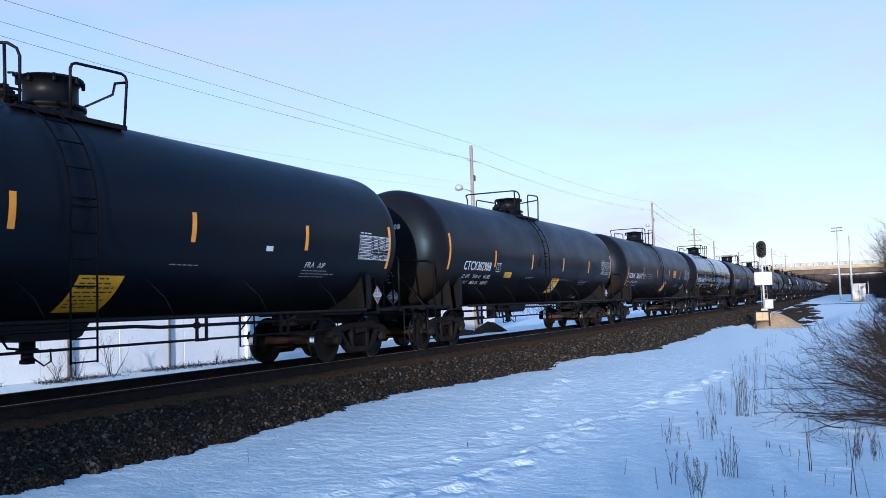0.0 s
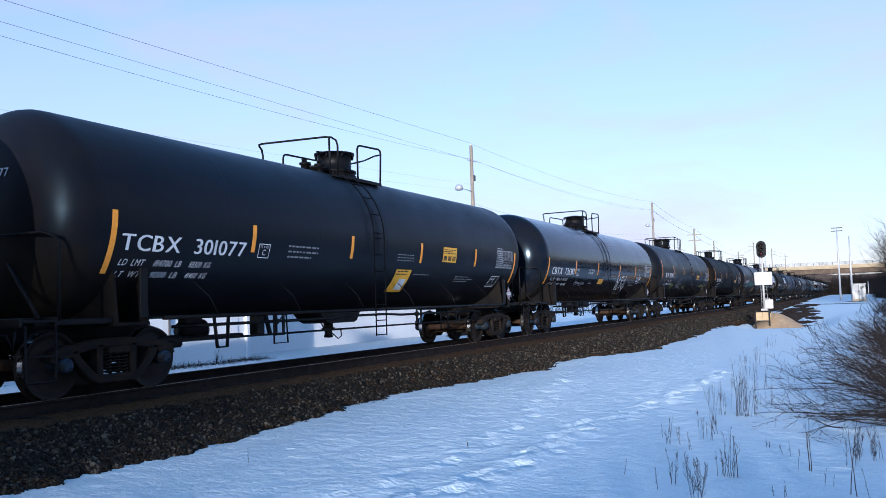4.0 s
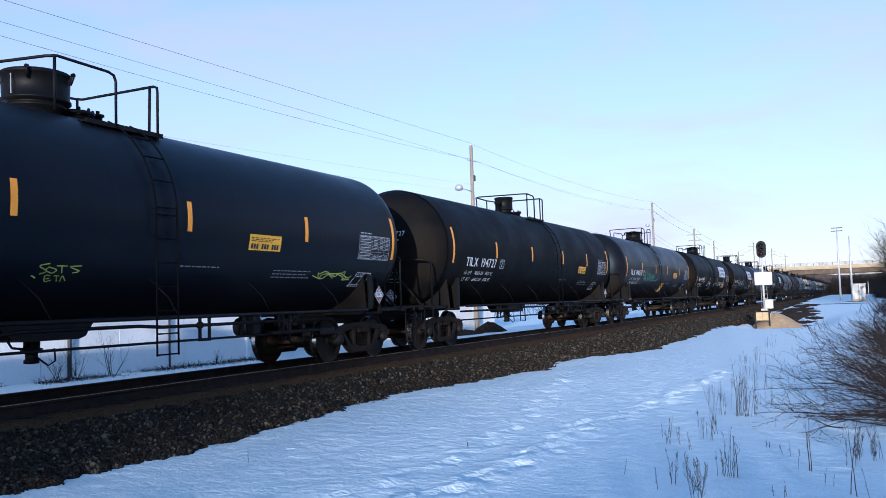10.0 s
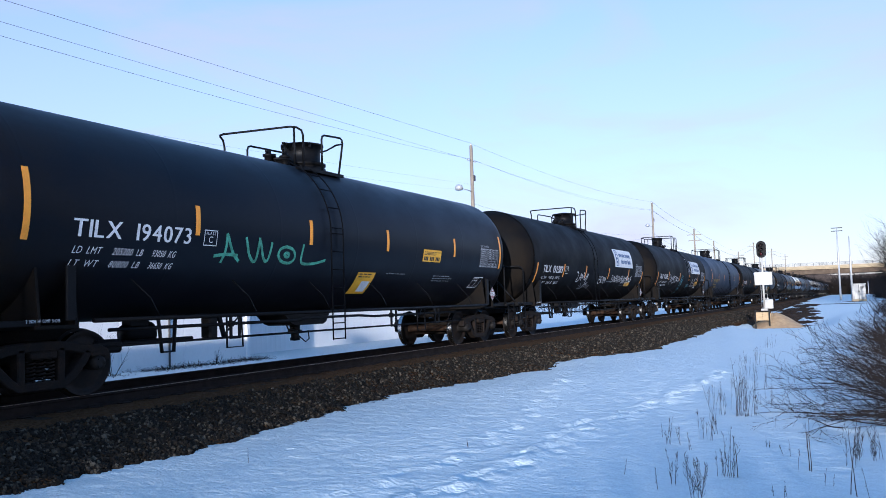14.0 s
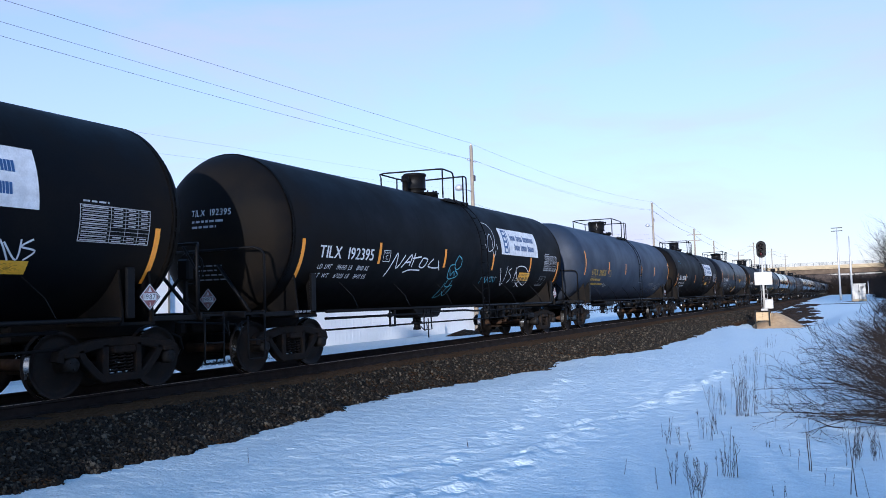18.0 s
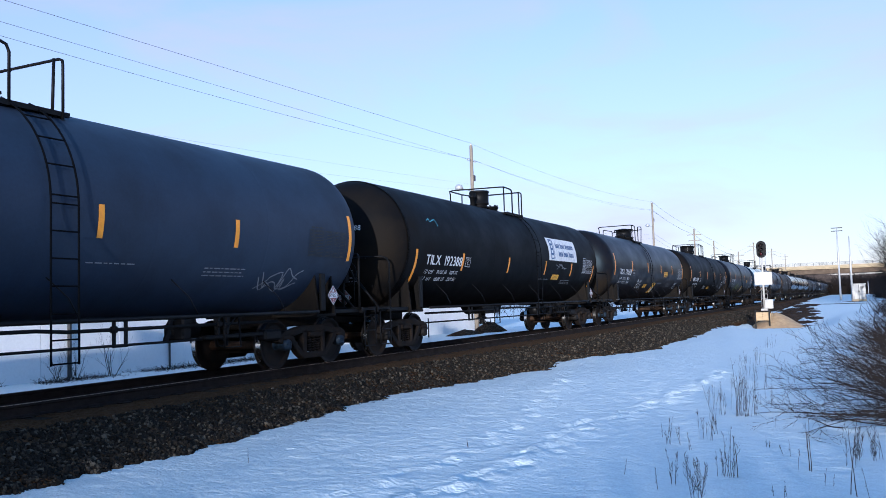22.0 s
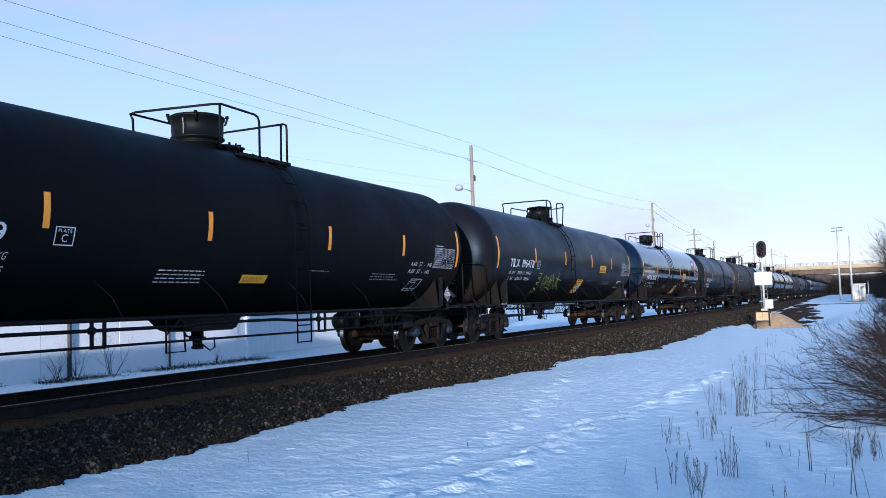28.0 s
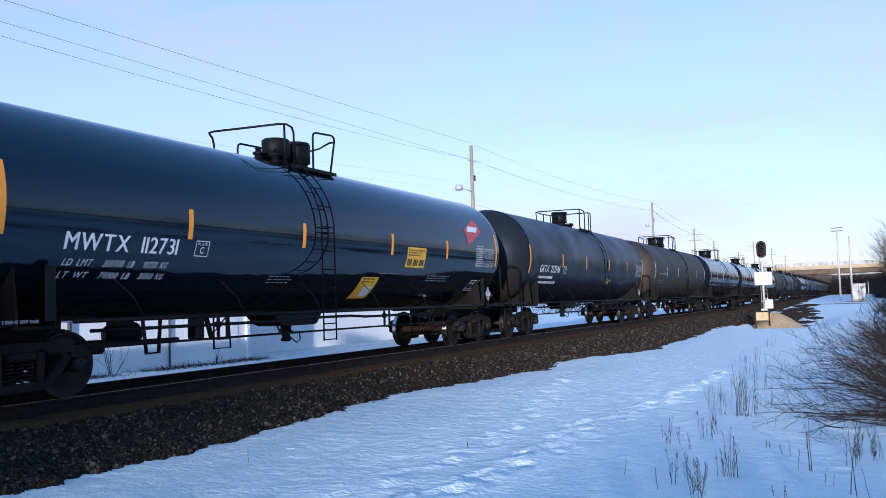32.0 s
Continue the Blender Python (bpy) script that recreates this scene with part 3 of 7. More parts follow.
def sweep(g, pts, x0, x1, w):
    """Flat bar of height w along (y, z) points, between x0 and x1."""
    P = [Vector((0, y, z)) for y, z in pts]
    top, bot = [], []
    for i, p in enumerate(P):
        d = (P[min(i + 1, len(P) - 1)] - P[max(i - 1, 0)]).normalized()
        nrm = Vector((0, -d.z, d.y))
        top.append(p + nrm * w / 2)
        bot.append(p - nrm * w / 2)
    n = len(P)
    b = 0.015
    vs = []
    for xx, k in ((x0, 1 - 2 * b / w), (x0 + b, 1), (x1 - b, 1), (x1, 1 - 2 * b / w)):
        for q, t, o in zip(P, top, bot):
            for e in (t, o):
                r = q + (e - q) * k
                vs.append((xx, r.y, r.z))
    fs = []
    m = 2 * n
    for j in range(3):
        for i in range(n - 1):
            fs.append((j * m + 2 * i, j * m + 2 * i + 2, (j + 1) * m + 2 * i + 2, (j + 1) * m + 2 * i))
            fs.append((j * m + 2 * i + 1, (j + 1) * m + 2 * i + 1, (j + 1) * m + 2 * i + 3, j * m + 2 * i + 3))
        fs.append((j * m, (j + 1) * m, (j + 1) * m + 1, j * m + 1))
        e = 2 * n - 2
        fs.append((j * m + e, j * m + e + 1, (j + 1) * m + e + 1, (j + 1) * m + e))
    for i in range(n - 1):
        fs.append((2 * i, 2 * i + 1, 2 * i + 3, 2 * i + 2))
        fs.append((3 * m + 2 * i, 3 * m + 2 * i + 2, 3 * m + 2 * i + 3, 3 * m + 2 * i + 1))
    g.add(vs, fs)


def side_frame_mesh():
    g = Geo()
    x0, x1 = 0.92, 1.08
    sweep(g, [(-1.06, 0.50), (-1.03, 0.60), (-0.90, 0.655), (-0.70, 0.66), (-0.45, 0.71), (-0.2, 0.73), (0.2, 0.73), (0.45, 0.71), (0.70, 0.66), (0.90, 0.655), (1.03, 0.60), (1.06, 0.50)], x0, x1, 0.13)
    sweep(g, [(-0.74, 0.63), (-0.66, 0.50), (-0.46, 0.30), (-0.34, 0.22), (0.34, 0.22), (0.46, 0.30), (0.66, 0.50), (0.74, 0.63)], x0, x1, 0.12)
    for s in (1, -1):
        sweep(g, [(s * 0.30, 0.26), (s * 0.30, 0.70)], x0, x1, 0.11)
        g.box(((x0 + x1) / 2, s * 0.889, 0.585), (0.20, 0.24, 0.07), 0.015)
    g.box((1.0, 0, 0.62), (0.26, 0.40, 0.10), 0.02)
    return g.mesh("side_frame", M["truck_steel"])


def spring_mesh():
    g = Geo()
    for yy in (-0.13, 0.02, 0.16):
        pts = []
        for i in range(49):
            a = i / 8 * 2 * math.pi
            pts.append((1.0 + 0.062 * math.cos(a), yy + 0.062 * math.sin(a), 0.285 + 0.28 * i / 48))
        g.tube(pts, 0.013, 5)
    return g.mesh("spring", M["truck_steel"])


def truck(name, y, parent, shared):
    g = Geo().box((0, 0, 0.60), (1.9, 0.34, 0.20), 0.04).box((0, 0, 0.74), (0.5, 0.5, 0.10), 0.03)
    for s in (1, -1):
        g.box((0, s * 0.52, 0.33), (1.5, 0.07, 0.10), 0.015)
    tr = part(name, shared.setdefault("bolster", g.mesh("truck", M["truck_steel"])), None, parent)
    tr.location = (0, y, 0)
    sf = shared.setdefault("side_frame", side_frame_mesh())
    sp = shared.setdefault("spring", spring_mesh())
    for s in (0, math.pi):
        a = part("side_frame", sf, None, tr)
        b = part("spring", sp, None, tr)
        a.rotation_euler = b.rotation_euler = (0, 0, s)
    for s in (1, -1):
        w = part("wheelset", shared["wheelset"], None, tr)
        w.location = (0, s * AXLE, WR)
    return tr


def rung_ladder(pts_a, pts_b, rungs, r=0.018):
    g = Geo().tube(pts_a, 0.8 * r, 6).tube(pts_b, 0.8 * r, 6)
    for p, q in rungs:
        g.tube([p, q], 0.012, 5)
    return g


HOUSED = ("bonnet", "drum", "tall")
NUT = Geo().lathe([(-0.05, 0.024), (0.06, 0.024), (0.07, 0.012), (0.07, 0.002)], 6, "z", smooth=False).mesh("bolt", M["frame_black"])


def flange(car, y, r, z, bolts=8, x=0.0):
    """Low bolted cover plate with nuts round its rim."""
    g = Geo().lathe([(z - 0.16, r * 0.82), (z - 0.03, r * 0.82), (z - 0.03, r), (z + 0.02, r), (z + 0.03, r * 0.6), (z + 0.03, 0.004)], 22, "z", (x, y, 0))
    cover = part("manway_cover", g, M["frame_black"], car)
    for k in range(bolts):
        a = 2 * math.pi * (k + 0.3) / bolts
        b = part("bolt", NUT, None, cover)
        b.location = (x + 0.87 * r * math.cos(a), y + 0.87 * r * math.sin(a), z)
    return cover


def build_dome(kind, car):
    """Top fittings: manway, housing, walkway and handrails."""
    black = M["frame_black"]
    top = TZ + TR
    R = 0.022
    zt = 4.71
    if kind in HOUSED:
        r = {"bonnet": 0.31, "drum": 0.48, "tall": 0.38}[kind]
        yb = {"bonnet": -0.03, "drum": -0.06, "tall": -0.58}[kind]
        g = Geo().lathe([(top - 0.10, r * 0.72), (top + 0.03, r * 0.72), (top + 0.05, r * 0.86), (top + 0.08, r * 0.86), (top + 0.10, r * 0.78), (top + 0.13, r * 0.80), (top + 0.14, r), (top + 0.17, r), (top + 0.18, r * 0.95), (top + 0.50, r * 0.97), (top + 0.51, r * 1.03),
                         (top + 0.55, r * 1.03), (top + 0.57, r * 0.97), (top + 0.575, 0.01)], 40, "z", (0, yb, 0))
        housing = part("manway", g, black, car)
        if kind != "bonnet":
            for a in (0.5, 2.7, 4.2, 5.4):
                c, sn = math.cos(a), math.sin(a)
                p = Vector((r * 1.03 * c, yb + r * 1.03 * sn, top + 0.50))
                part("hinge_bolt", Geo().tube([p + Vector((0, 0, -0.10)), p + Vector((0.04 * c, 0.04 * sn, 0.0)), p + Vector((0.05 * c, 0.05 * sn, 0.08))], 0.02, 6).lathe([(p.z + 0.03, 0.035), (p.z + 0.07, 0.035), (p.z + 0.075, 0.01)], 6, "z", (p.x + 0.04 * c, p.y + 0.04 * sn, 0), smooth=False), black, housing)
            part("chain", Geo().tube([(0.12, yb - r * 1.04, top + 0.46), (0.16, yb - r * 1.10, top + 0.30), (0.12, yb - r * 1.02, top + 0.18)], 0.008, 4), M["galv"], housing)
        else:
            g = Geo().lathe([(top - 0.08, 0.08), (top + 0.30, 0.08), (top + 0.31, 0.12), (top + 0.35, 0.12), (top + 0.36, 0.10), (top + 0.44, 0.10), (top + 0.45, 0.01)], 20, "z", (0.02, -0.60, 0)).tube([(0.10, -0.62, top + 0.30), (0.10, -0.78, top + 0.33)], 0.03, 6)
            part("relief_valve", g, M["frame_black"], car, "small black relief valve")
        flange(car, 0.52, 0.30, top + 0.08, 10, 0.10)
        part("valve", Geo().lathe([(top - 0.05, 0.07), (top + 0.10, 0.07), (top + 0.11, 0.10), (top + 0.14, 0.10), (top + 0.15, 0.03), (top + 0.20, 0.03), (top + 0.205, 0.004)], 12, "z", (0.15, 0.92, 0)), black, car)
        y0, y1 = 0.10, 1.58
    elif kind == "pair":
        g = Geo().lathe([(top - 0.1, 0.24), (top + 0.10, 0.24), (top + 0.12, 0.30), (top + 0.52, 0.30), (top + 0.56, 0.27), (top + 0.57, 0.01)], 32, "z", (0, 0.35, 0))
        part("valve_housing", g, black, car)
        g = Geo().lathe([(top - 0.1, 0.22), (top + 0.12, 0.22), (top + 0.14, 0.29), (top + 0.50, 0.29), (top + 0.53, 0.26), (top + 0.54, 0.01)], 32, "z", (0, -0.35, 0))
        part("manway", g, black, car)
        y0, y1 = -0.95, 0.60
    else:
        g = Geo().lathe([(top - 0.12, 0.50), (top + 0.02, 0.50), (top + 0.03, 0.44), (top + 0.07, 0.44), (top + 0.08, 0.50), (top + 0.13, 0.50), (top + 0.14, 0.385), (top + 0.50, 0.385), (top + 0.51, 0.46), (top + 0.545, 0.46), (top + 0.56, 0.30), (top + 0.60, 0.12), (top + 0.60, 0.01)], 36, "z", (0, 0.26, 0))
        housing = part("manway", g, black, car)
        for k in range(8):
            a = 2 * math.pi * k / 8 + 0.2
            part("hinge_bolt", Geo().box((0.45 * math.cos(a), 0.26 + 0.45 * math.sin(a), top + 0.49), (0.05, 0.05, 0.12), 0.01), black, housing)
        part("hinge", Geo().box((0.0, -0.27, top + 0.50), (0.10, 0.16, 0.05), 0.01).tube([(0.0, -0.26, top + 0.40), (0.0, -0.36, top + 0.52), (0.0, -0.44, top + 0.50)], 0.02, 6), black, housing)
        flange(car, -0.62, 0.27, top + 0.10, 8, 0.05)
        y0, y1 = -0.95, 0.92 if kind == "long" else 0.56
    if kind not in HOUSED:
        for x, yy in ((0.05, -0.98), (0.22, -0.66), (-0.12, -0.60)):
            g = Geo().lathe([(top - 0.08, 0.08), (top + 0.12, 0.08), (top + 0.13, 0.115), (top + 0.17, 0.115), (top + 0.18, 0.06), (top + 0.25, 0.06), (top + 0.26, 0.01)], 14, "z", (x, yy, 0)).tube([(x, yy, top + 0.21), (x + 0.05, yy - 0.15, top + 0.22)], 0.02, 6)
            part("valve", g, black, car)
    yc, ln = (y0 + y1) / 2, y1 - y0
    g = Geo().box((0.62, yc, top - 0.17), (0.42, ln, 0.03)).box((0.84, yc, top - 0.17), (0.03, ln, 0.07)).box((0.42, yc, top - 0.17), (0.03, ln, 0.07))
    for k in range(int(ln / 0.15)):
        g.box((0.63, y0 + 0.08 + k * 0.15, top - 0.15), (0.40, 0.02, 0.03))
    for yy in (y0 + 0.2, yc, y1 - 0.2):
        g.box((0.63, yy, top - 0.25), (0.36, 0.05, 0.16))
    part("walkway", g, black, car)

    def hoop(a, b, z0, z1, foot=0.0):
        """Bent pipe: up, over with rounded corners, and down; foot draws its last leg in."""
        a, b = Vector(a), Vector(b)
        d = (b - a).normalized() * 0.10
        low_a, low_b = (3.95 if a.x > 0 else 3.85), (3.95 if b.x > 0 else 3.85)
        return [(a.x, a.y, low_a), (a.x, a.y, z0 - 0.10), (a.x + d.x * 0.3, a.y + d.y * 0.3, z0 - 0.03), (a.x + d.x, a.y + d.y, z0), (b.x - d.x, b.y - d.y, z1), (b.x - d.x * 0.3, b.y - d.y * 0.3, z1 - 0.03), (b.x, b.y, z1 - 0.10), (b.x, b.y - foot, low_b)]

    if kind in HOUSED:
        q = {"bonnet": 0.0, "drum": -0.40, "tall": -1.0}[kind]
        part("handrail", Geo().tube([(-0.85, -0.34 + q, 3.90), (-0.85, -0.38 + q, 4.60), (-0.85, -0.44 + q, 4.68), (-0.75, -0.40 + q, zt), (0.70, -0.06 + q, zt + 0.02), (0.84, 0.02 + q, zt + 0.02), (0.85, 0.50, zt), (0.85, 0.60, zt - 0.03), (0.85, 0.64, zt - 0.12), (0.85, 0.64, 3.93)], R), black, car)
        part("handrail_post", Geo().tube([(0.84, -0.02 + q, zt), (0.84, -0.02 + q, 3.95)], R), black, car)
        part("handrail", Geo().tube([(-0.85, -0.40 + q, zt - 0.02), (-0.85, 0.5, zt - 0.03), (-0.85, 1.36, zt), (-0.78, 1.43, zt), (0.78, 1.46, zt), (0.85, 1.46, zt - 0.03), (0.86, 1.46, zt - 0.10), (0.86, 1.46, 3.85)], R), black, car)
        part("handrail_post", Geo().tube([(0.80, 1.36, zt - 0.02), (0.82, 1.32, 3.88)], R), black, car)
        for yy in (0.5, 1.38):
            part("handrail_post", Geo().tube([(-0.85, yy, zt - 0.02), (-0.85, yy, 3.85)], R), black, car)
    else:
        part("handrail", Geo().tube([(-0.85, -1.24, 3.88), (-0.85, -1.25, 4.46), (-0.85, -1.29, 4.60), (-0.85, -1.37, 4.66), (-0.82, -1.42, 4.68), (-0.74, -1.40, 4.70), (0.66, -1.08, zt + 0.03), (0.78, -1.02, zt + 0.02), (0.85, -0.94, zt - 0.04), (0.86, -0.90, zt - 0.14), (0.86, -0.90, 3.93)], R), black, car)
        part("handrail_post", Geo().tube([(0.74, -1.04, zt + 0.01), (0.74, -1.02, 3.95)], R), black, car)
        part("handrail", Geo().tube(hoop((-0.85, -0.53, 0), (-0.85, 1.25, 0), 4.62, 4.66), R), black, car)
        part("handrail", Geo().tube(hoop((0.85, -0.10 if kind == "long" else -0.24, 0), (0.85, 0.92 if kind == "long" else 0.55, 0), 4.70, 4.74, 0.05 if kind == "long" else 0.17), R), black, car)
        part("handrail", Geo().tube([(0.85, y1 - 0.03, 4.62), (0.80, y1 - 0.18, 4.58), (0.2, y1 + 0.32, 4.60), (-0.85, y1 + 0.62, 4.58)], R * 0.9), black, car)
    # ladder down the near side
    for yl in ([0.88] if kind in HOUSED else [-0.52] if kind == "long" else [-0.88]):
        A, B, rungs = [], [], []
        for i in range(19):
            ang = radians(66 - i * 66 / 18)
            A.append(((TR + 0.07) * math.cos(ang), yl - 0.21, TZ + (TR + 0.07) * math.sin(ang)))
            B.append(((TR + 0.07) * math.cos(ang), yl + 0.21, TZ + (TR + 0.07) * math.sin(ang)))
        for zz in (1.9, 1.2, 0.5):
            A.append((TR + 0.07, yl - 0.21, zz))
            B.append((TR + 0.07, yl + 0.21, zz))
        for i in range(1, 19, 4):
            rungs.append((A[i], B[i]))
        for zz in (2.55, 2.2, 1.85, 1.5, 1.15, 0.82, 0.52):
            rungs.append(((TR + 0.07, yl - 0.21, zz), (TR + 0.07, yl + 0.21, zz)))
        part("ladder", rung_ladder(A, B, rungs), M["ladder_black"], car)


def build_car_body(kind, tank_material, cap):
    """One tank car standing at the origin on the rails, its front towards -y."""
    car = new("tank_car")
    black = M["frame_black"]
    shared = {"wheelset": wheelset_mesh(M[cap])}
    part("tank", tank_mesh(M[tank_material]), None, car)
    build_dome(kind, car)
    for s, nm in ((-1, "truck"), (1, "truck")):
        truck(nm, s * TRUCK, car, shared)
    for s in (-1, 1):
        g = Geo().box((0, s * 7.35, 0.93), (0.62, 3.1, 0.34), 0.03)
        g.box((0, s * 8.55, 0.88), (0.34, 0.75, 0.30), 0.03)
        part("draft_sill", g, M["frame_dusty"], car)
        # body bolster with sloping saddle plates
        g = Geo()
        for yy in (-0.28, 0.28):
            o = [(-1.38, 1.0), (1.38, 1.0), (1.38, 1.10), (1.30, 1.78), (1.22, 1.75), (0.9, 1.42), (0.5, 1.20), (0, 1.12), (-0.5, 1.20), (-0.9, 1.42), (-1.22, 1.75), (-1.30, 1.78), (-1.38, 1.10)]
            n = len(o)
            yb = s * TRUCK + yy
            vs = [(x, yb - 0.02, z) for x, z in o] + [(x, yb + 0.02, z) for x, z in o]
            g.add(vs, [tuple(range(n)), tuple(range(2 * n - 1, n - 1, -1))] + [(i, i + n, (i + 1) % n + n, (i + 1) % n) for i in range(n)])
        g.box((0, s * TRUCK, 0.98), (2.76, 0.66, 0.05), 0.01)
        part("bolster", g, M["frame_dusty"], car)
        for x in (1.40, -1.40):
            part("bolster_post", Geo().box((x, s * (TRUCK - 0.17), 1.42), (0.05, 0.15, 0.72), 0.01), black, car)
        # end platform, steps, rails
        g = Geo().box((0, s * 8.58, 1.06), (2.8, 0.52, 0.035), 0.006).box((0, s * 8.83, 1.05), (2.8, 0.05, 0.12), 0.01).box((0, s * 8.33, 1.05), (2.8, 0.05, 0.12), 0.01)
        for x in (-1.25, 1.25):
            g.box((x, s * 7.95, 1.04), (0.16, 1.3, 0.08), 0.01)
        part("end_platform", g, black, car)
        yr = s * 8.42
        part("end_handrail", Geo().tube([(1.36, s * 8.27, 1.06), (1.36, s * 8.27, 2.08), (1.33, s * 8.32, 2.17), (1.25, yr, 2.21), (-1.25, yr, 2.21), (-1.33, s * 8.32, 2.17), (-1.36, s * 8.27, 2.08), (-1.36, s * 8.27, 1.06)], 0.024), black, car)
        part("handrail_post", Geo().tube([(0.9 * s, s * 8.80, 1.06), (0.9 * s, s * 8.80, 1.75), (0.9 * s, s * 8.45, 2.18)], 0.02, 6), black, car)
        part("brace", Geo().tube([(1.15, s * 8.40, 1.08), (0.35, s * 8.30, 1.95)], 0.03, 6), black, car)
        part("brace", Geo().tube([(-1.15, s * 8.40, 1.08), (-0.35, s * 8.30, 1.95)], 0.03, 6), black, car)
        for x in (1.42, -1.42):
            part("sill_step", Geo().tube([(x, s * 8.36, 1.02), (x, s * 8.36, 0.32), (x, s * 8.38, 0.30), (x, s * 8.78, 0.30), (x, s * 8.80, 0.32), (x, s * 8.80, 1.02)], 0.016, 6).tube([(x, s * 8.36, 0.62), (x, s * 8.80, 0.62)], 0.014, 6), black, car)
        # coupler and hose
        g = Geo().box((0, s * 8.98, 0.86), (0.16, 0.50, 0.18), 0.03).box((0.10 * s, s * 9.10, 0.86), (0.34, 0.20, 0.28), 0.05).box((-0.12 * s, s * 9.16, 0.86), (0.12, 0.14, 0.26), 0.03)
        part("coupler", g, M["truck_steel"], car)
        part("air_hose", Geo().tube([(0.33 * s, s * 8.75, 0.78), (0.34 * s, s * 8.95, 0.70), (0.30 * s, s * 9.04, 0.50), (0.2 * s, s * 9.08, 0.40)], 0.028, 7), M["signal_black"], car)
        part("uncoupling_lever", Geo().tube([(1.40, s * 8.92, 0.95), (1.40, s * 8.95, 0.72), (1.30, s * 8.97, 0.90), (0.20, s * 9.02, 0.95)], 0.014, 6), black, car)
    # side rails with brackets
    for x in (1.50, -1.50):
        part("side_rail", Geo().tube([(x, -6.6, 1.05), (x, 6.6, 1.05)], 0.032, 8), black, car)
    for k in range(6):
        y = -5.5 + 2.2 * k
        part("rail_bracket", Geo().tube([(1.50, y + 0.10, 1.05), (1.40, y, 1.35), (1.20, y - 0.22, 1.66)], 0.009, 5), black, car)
    # brake gear under the tank
    part("brake_pipe", Geo().tube([(1.0, -5.9, 0.90), (1.0, -1.4, 0.90), (0.9, -1.0, 0.93), (0.9, 1.0, 0.93), (1.0, 1.4, 0.90), (1.0, 6.0, 0.90)], 0.028, 7), black, car)
    part("train_line", Geo().tube([(1.0, -6.1, 0.67), (1.0, 6.1, 0.67)], 0.02, 6), black, car)
    for y in (-3.3, 2.2, 4.4):
        g = Geo().box((1.0, y, 0.86), (0.03, 0.05, 0.44)).box((1.0, y + 0.22, 0.86), (0.03, 0.05, 0.44)).box((1.0, y + 0.11, 0.655), (0.03, 0.27, 0.03)).box((1.0, y, 0.90), (0.10, 0.10, 0.10), 0.02)
        part("pipe_hanger", g, black, car)
    gear = new("gear")
    part("brake_cylinder", Geo().lathe([(-3.62, 0.01), (-3.60, 0.15), (-3.15, 0.15), (-3.12, 0.19), (-3.07, 0.19), (-3.05, 0.01)], 20, "y", (0.1, -1.2, 0.80)).box((0.1, -4.55, 0.99), (0.2, 0.4, 0.14), 0.01), black, gear)
    part("control_valve", Geo().box((0.9, -3.72, 0.85), (0.22, 0.20, 0.36), 0.03).box((0.9, -3.42, 0.86), (0.05, 0.09, 0.40), 0.01, Matrix.Rotation(0.35, 3, "X")), black, gear)
    part("reservoir", Geo().box((0.75, -4.75, 0.69), (0.16, 1.5, 0.07), 0.02).box((0.75, -5.75, 0.66), (0.22, 0.5, 0.20), 0.04).tube([(1.0, -4.95, 1.03), (1.02, -4.90, 0.52), (1.02, -4.66, 0.52), (1.0, -4.60, 1.03)], 0.032, 5), black, gear)
    for ob in list(gear.children):
        ob.parent = car
        if kind in HOUSED:
            ob.rotation_euler, ob.location = (0, 0, math.pi), (1.75 if ob.name.startswith("control") or ob.name.startswith("res") else 0.2, 0, 0)
    bpy.data.objects.remove(gear)
    g = Geo().slab([(-1.10, 1.12), (-0.70, 0.82), (-0.55, 0.78), (0.38, 0.78), (0.50, 0.82), (0.72, 1.12)], -0.36, 0.36)
    part("skid", g, black, car)
    g = Geo().lathe([(0.80, 0.11), (0.68, 0.11), (0.67, 0.15), (0.63, 0.15), (0.62, 0.085), (0.52, 0.085), (0.51, 0.105), (0.46, 0.105), (0.45, 0.02)], 18, "z", (0, -0.13, 0)).tube([(0.1, -0.13, 0.55), (0.16, 0.02, 0.42), (0.18, 0.12, 0.48), (0.16, 0.12, 0.66)], 0.014, 5).tube([(0.15, -0.25, 0.66), (0.15, -0.55, 0.70), (0.15, -0.62, 0.80)], 0.018, 5)
    part("outlet_valve", g, black, car)
    for y in ((-2.2, 4.2) if kind in HOUSED else (-3.75, 2.9)):
        g = Geo().tube([(1.3, y, 1.03), (1.3, y, 0.52), (1.3, y + 0.40, 0.52), (1.3, y + 0.36, 1.03)], 0.017, 6).tube([(1.3, y, 0.78), (1.2, y + 0.45, 1.05)], 0.013, 5)
        part("step", g, black, car)
    # hand brake at the trailing end
    g = Geo()
    pts = [(0.62 + 0.27 * math.cos(2 * math.pi * k / 20), 8.92, 1.85 + 0.27 * math.sin(2 * math.pi * k / 20)) for k in range(21)]
    g.tube(pts, 0.016, 6)
    for k in range(5):
        a = 2 * math.pi * k / 5
        g.tube([(0.62, 8.90, 1.85), (0.62 + 0.27 * math.cos(a), 8.92, 1.85 + 0.27 * math.sin(a))], 0.011, 5)
    g.box((0.62, 8.80, 1.82), (0.24, 0.16, 0.36), 0.03).box((0.62, 8.80, 1.4), (0.06, 0.06, 0.7))
    part("brake_wheel", g, black, car)
    return car


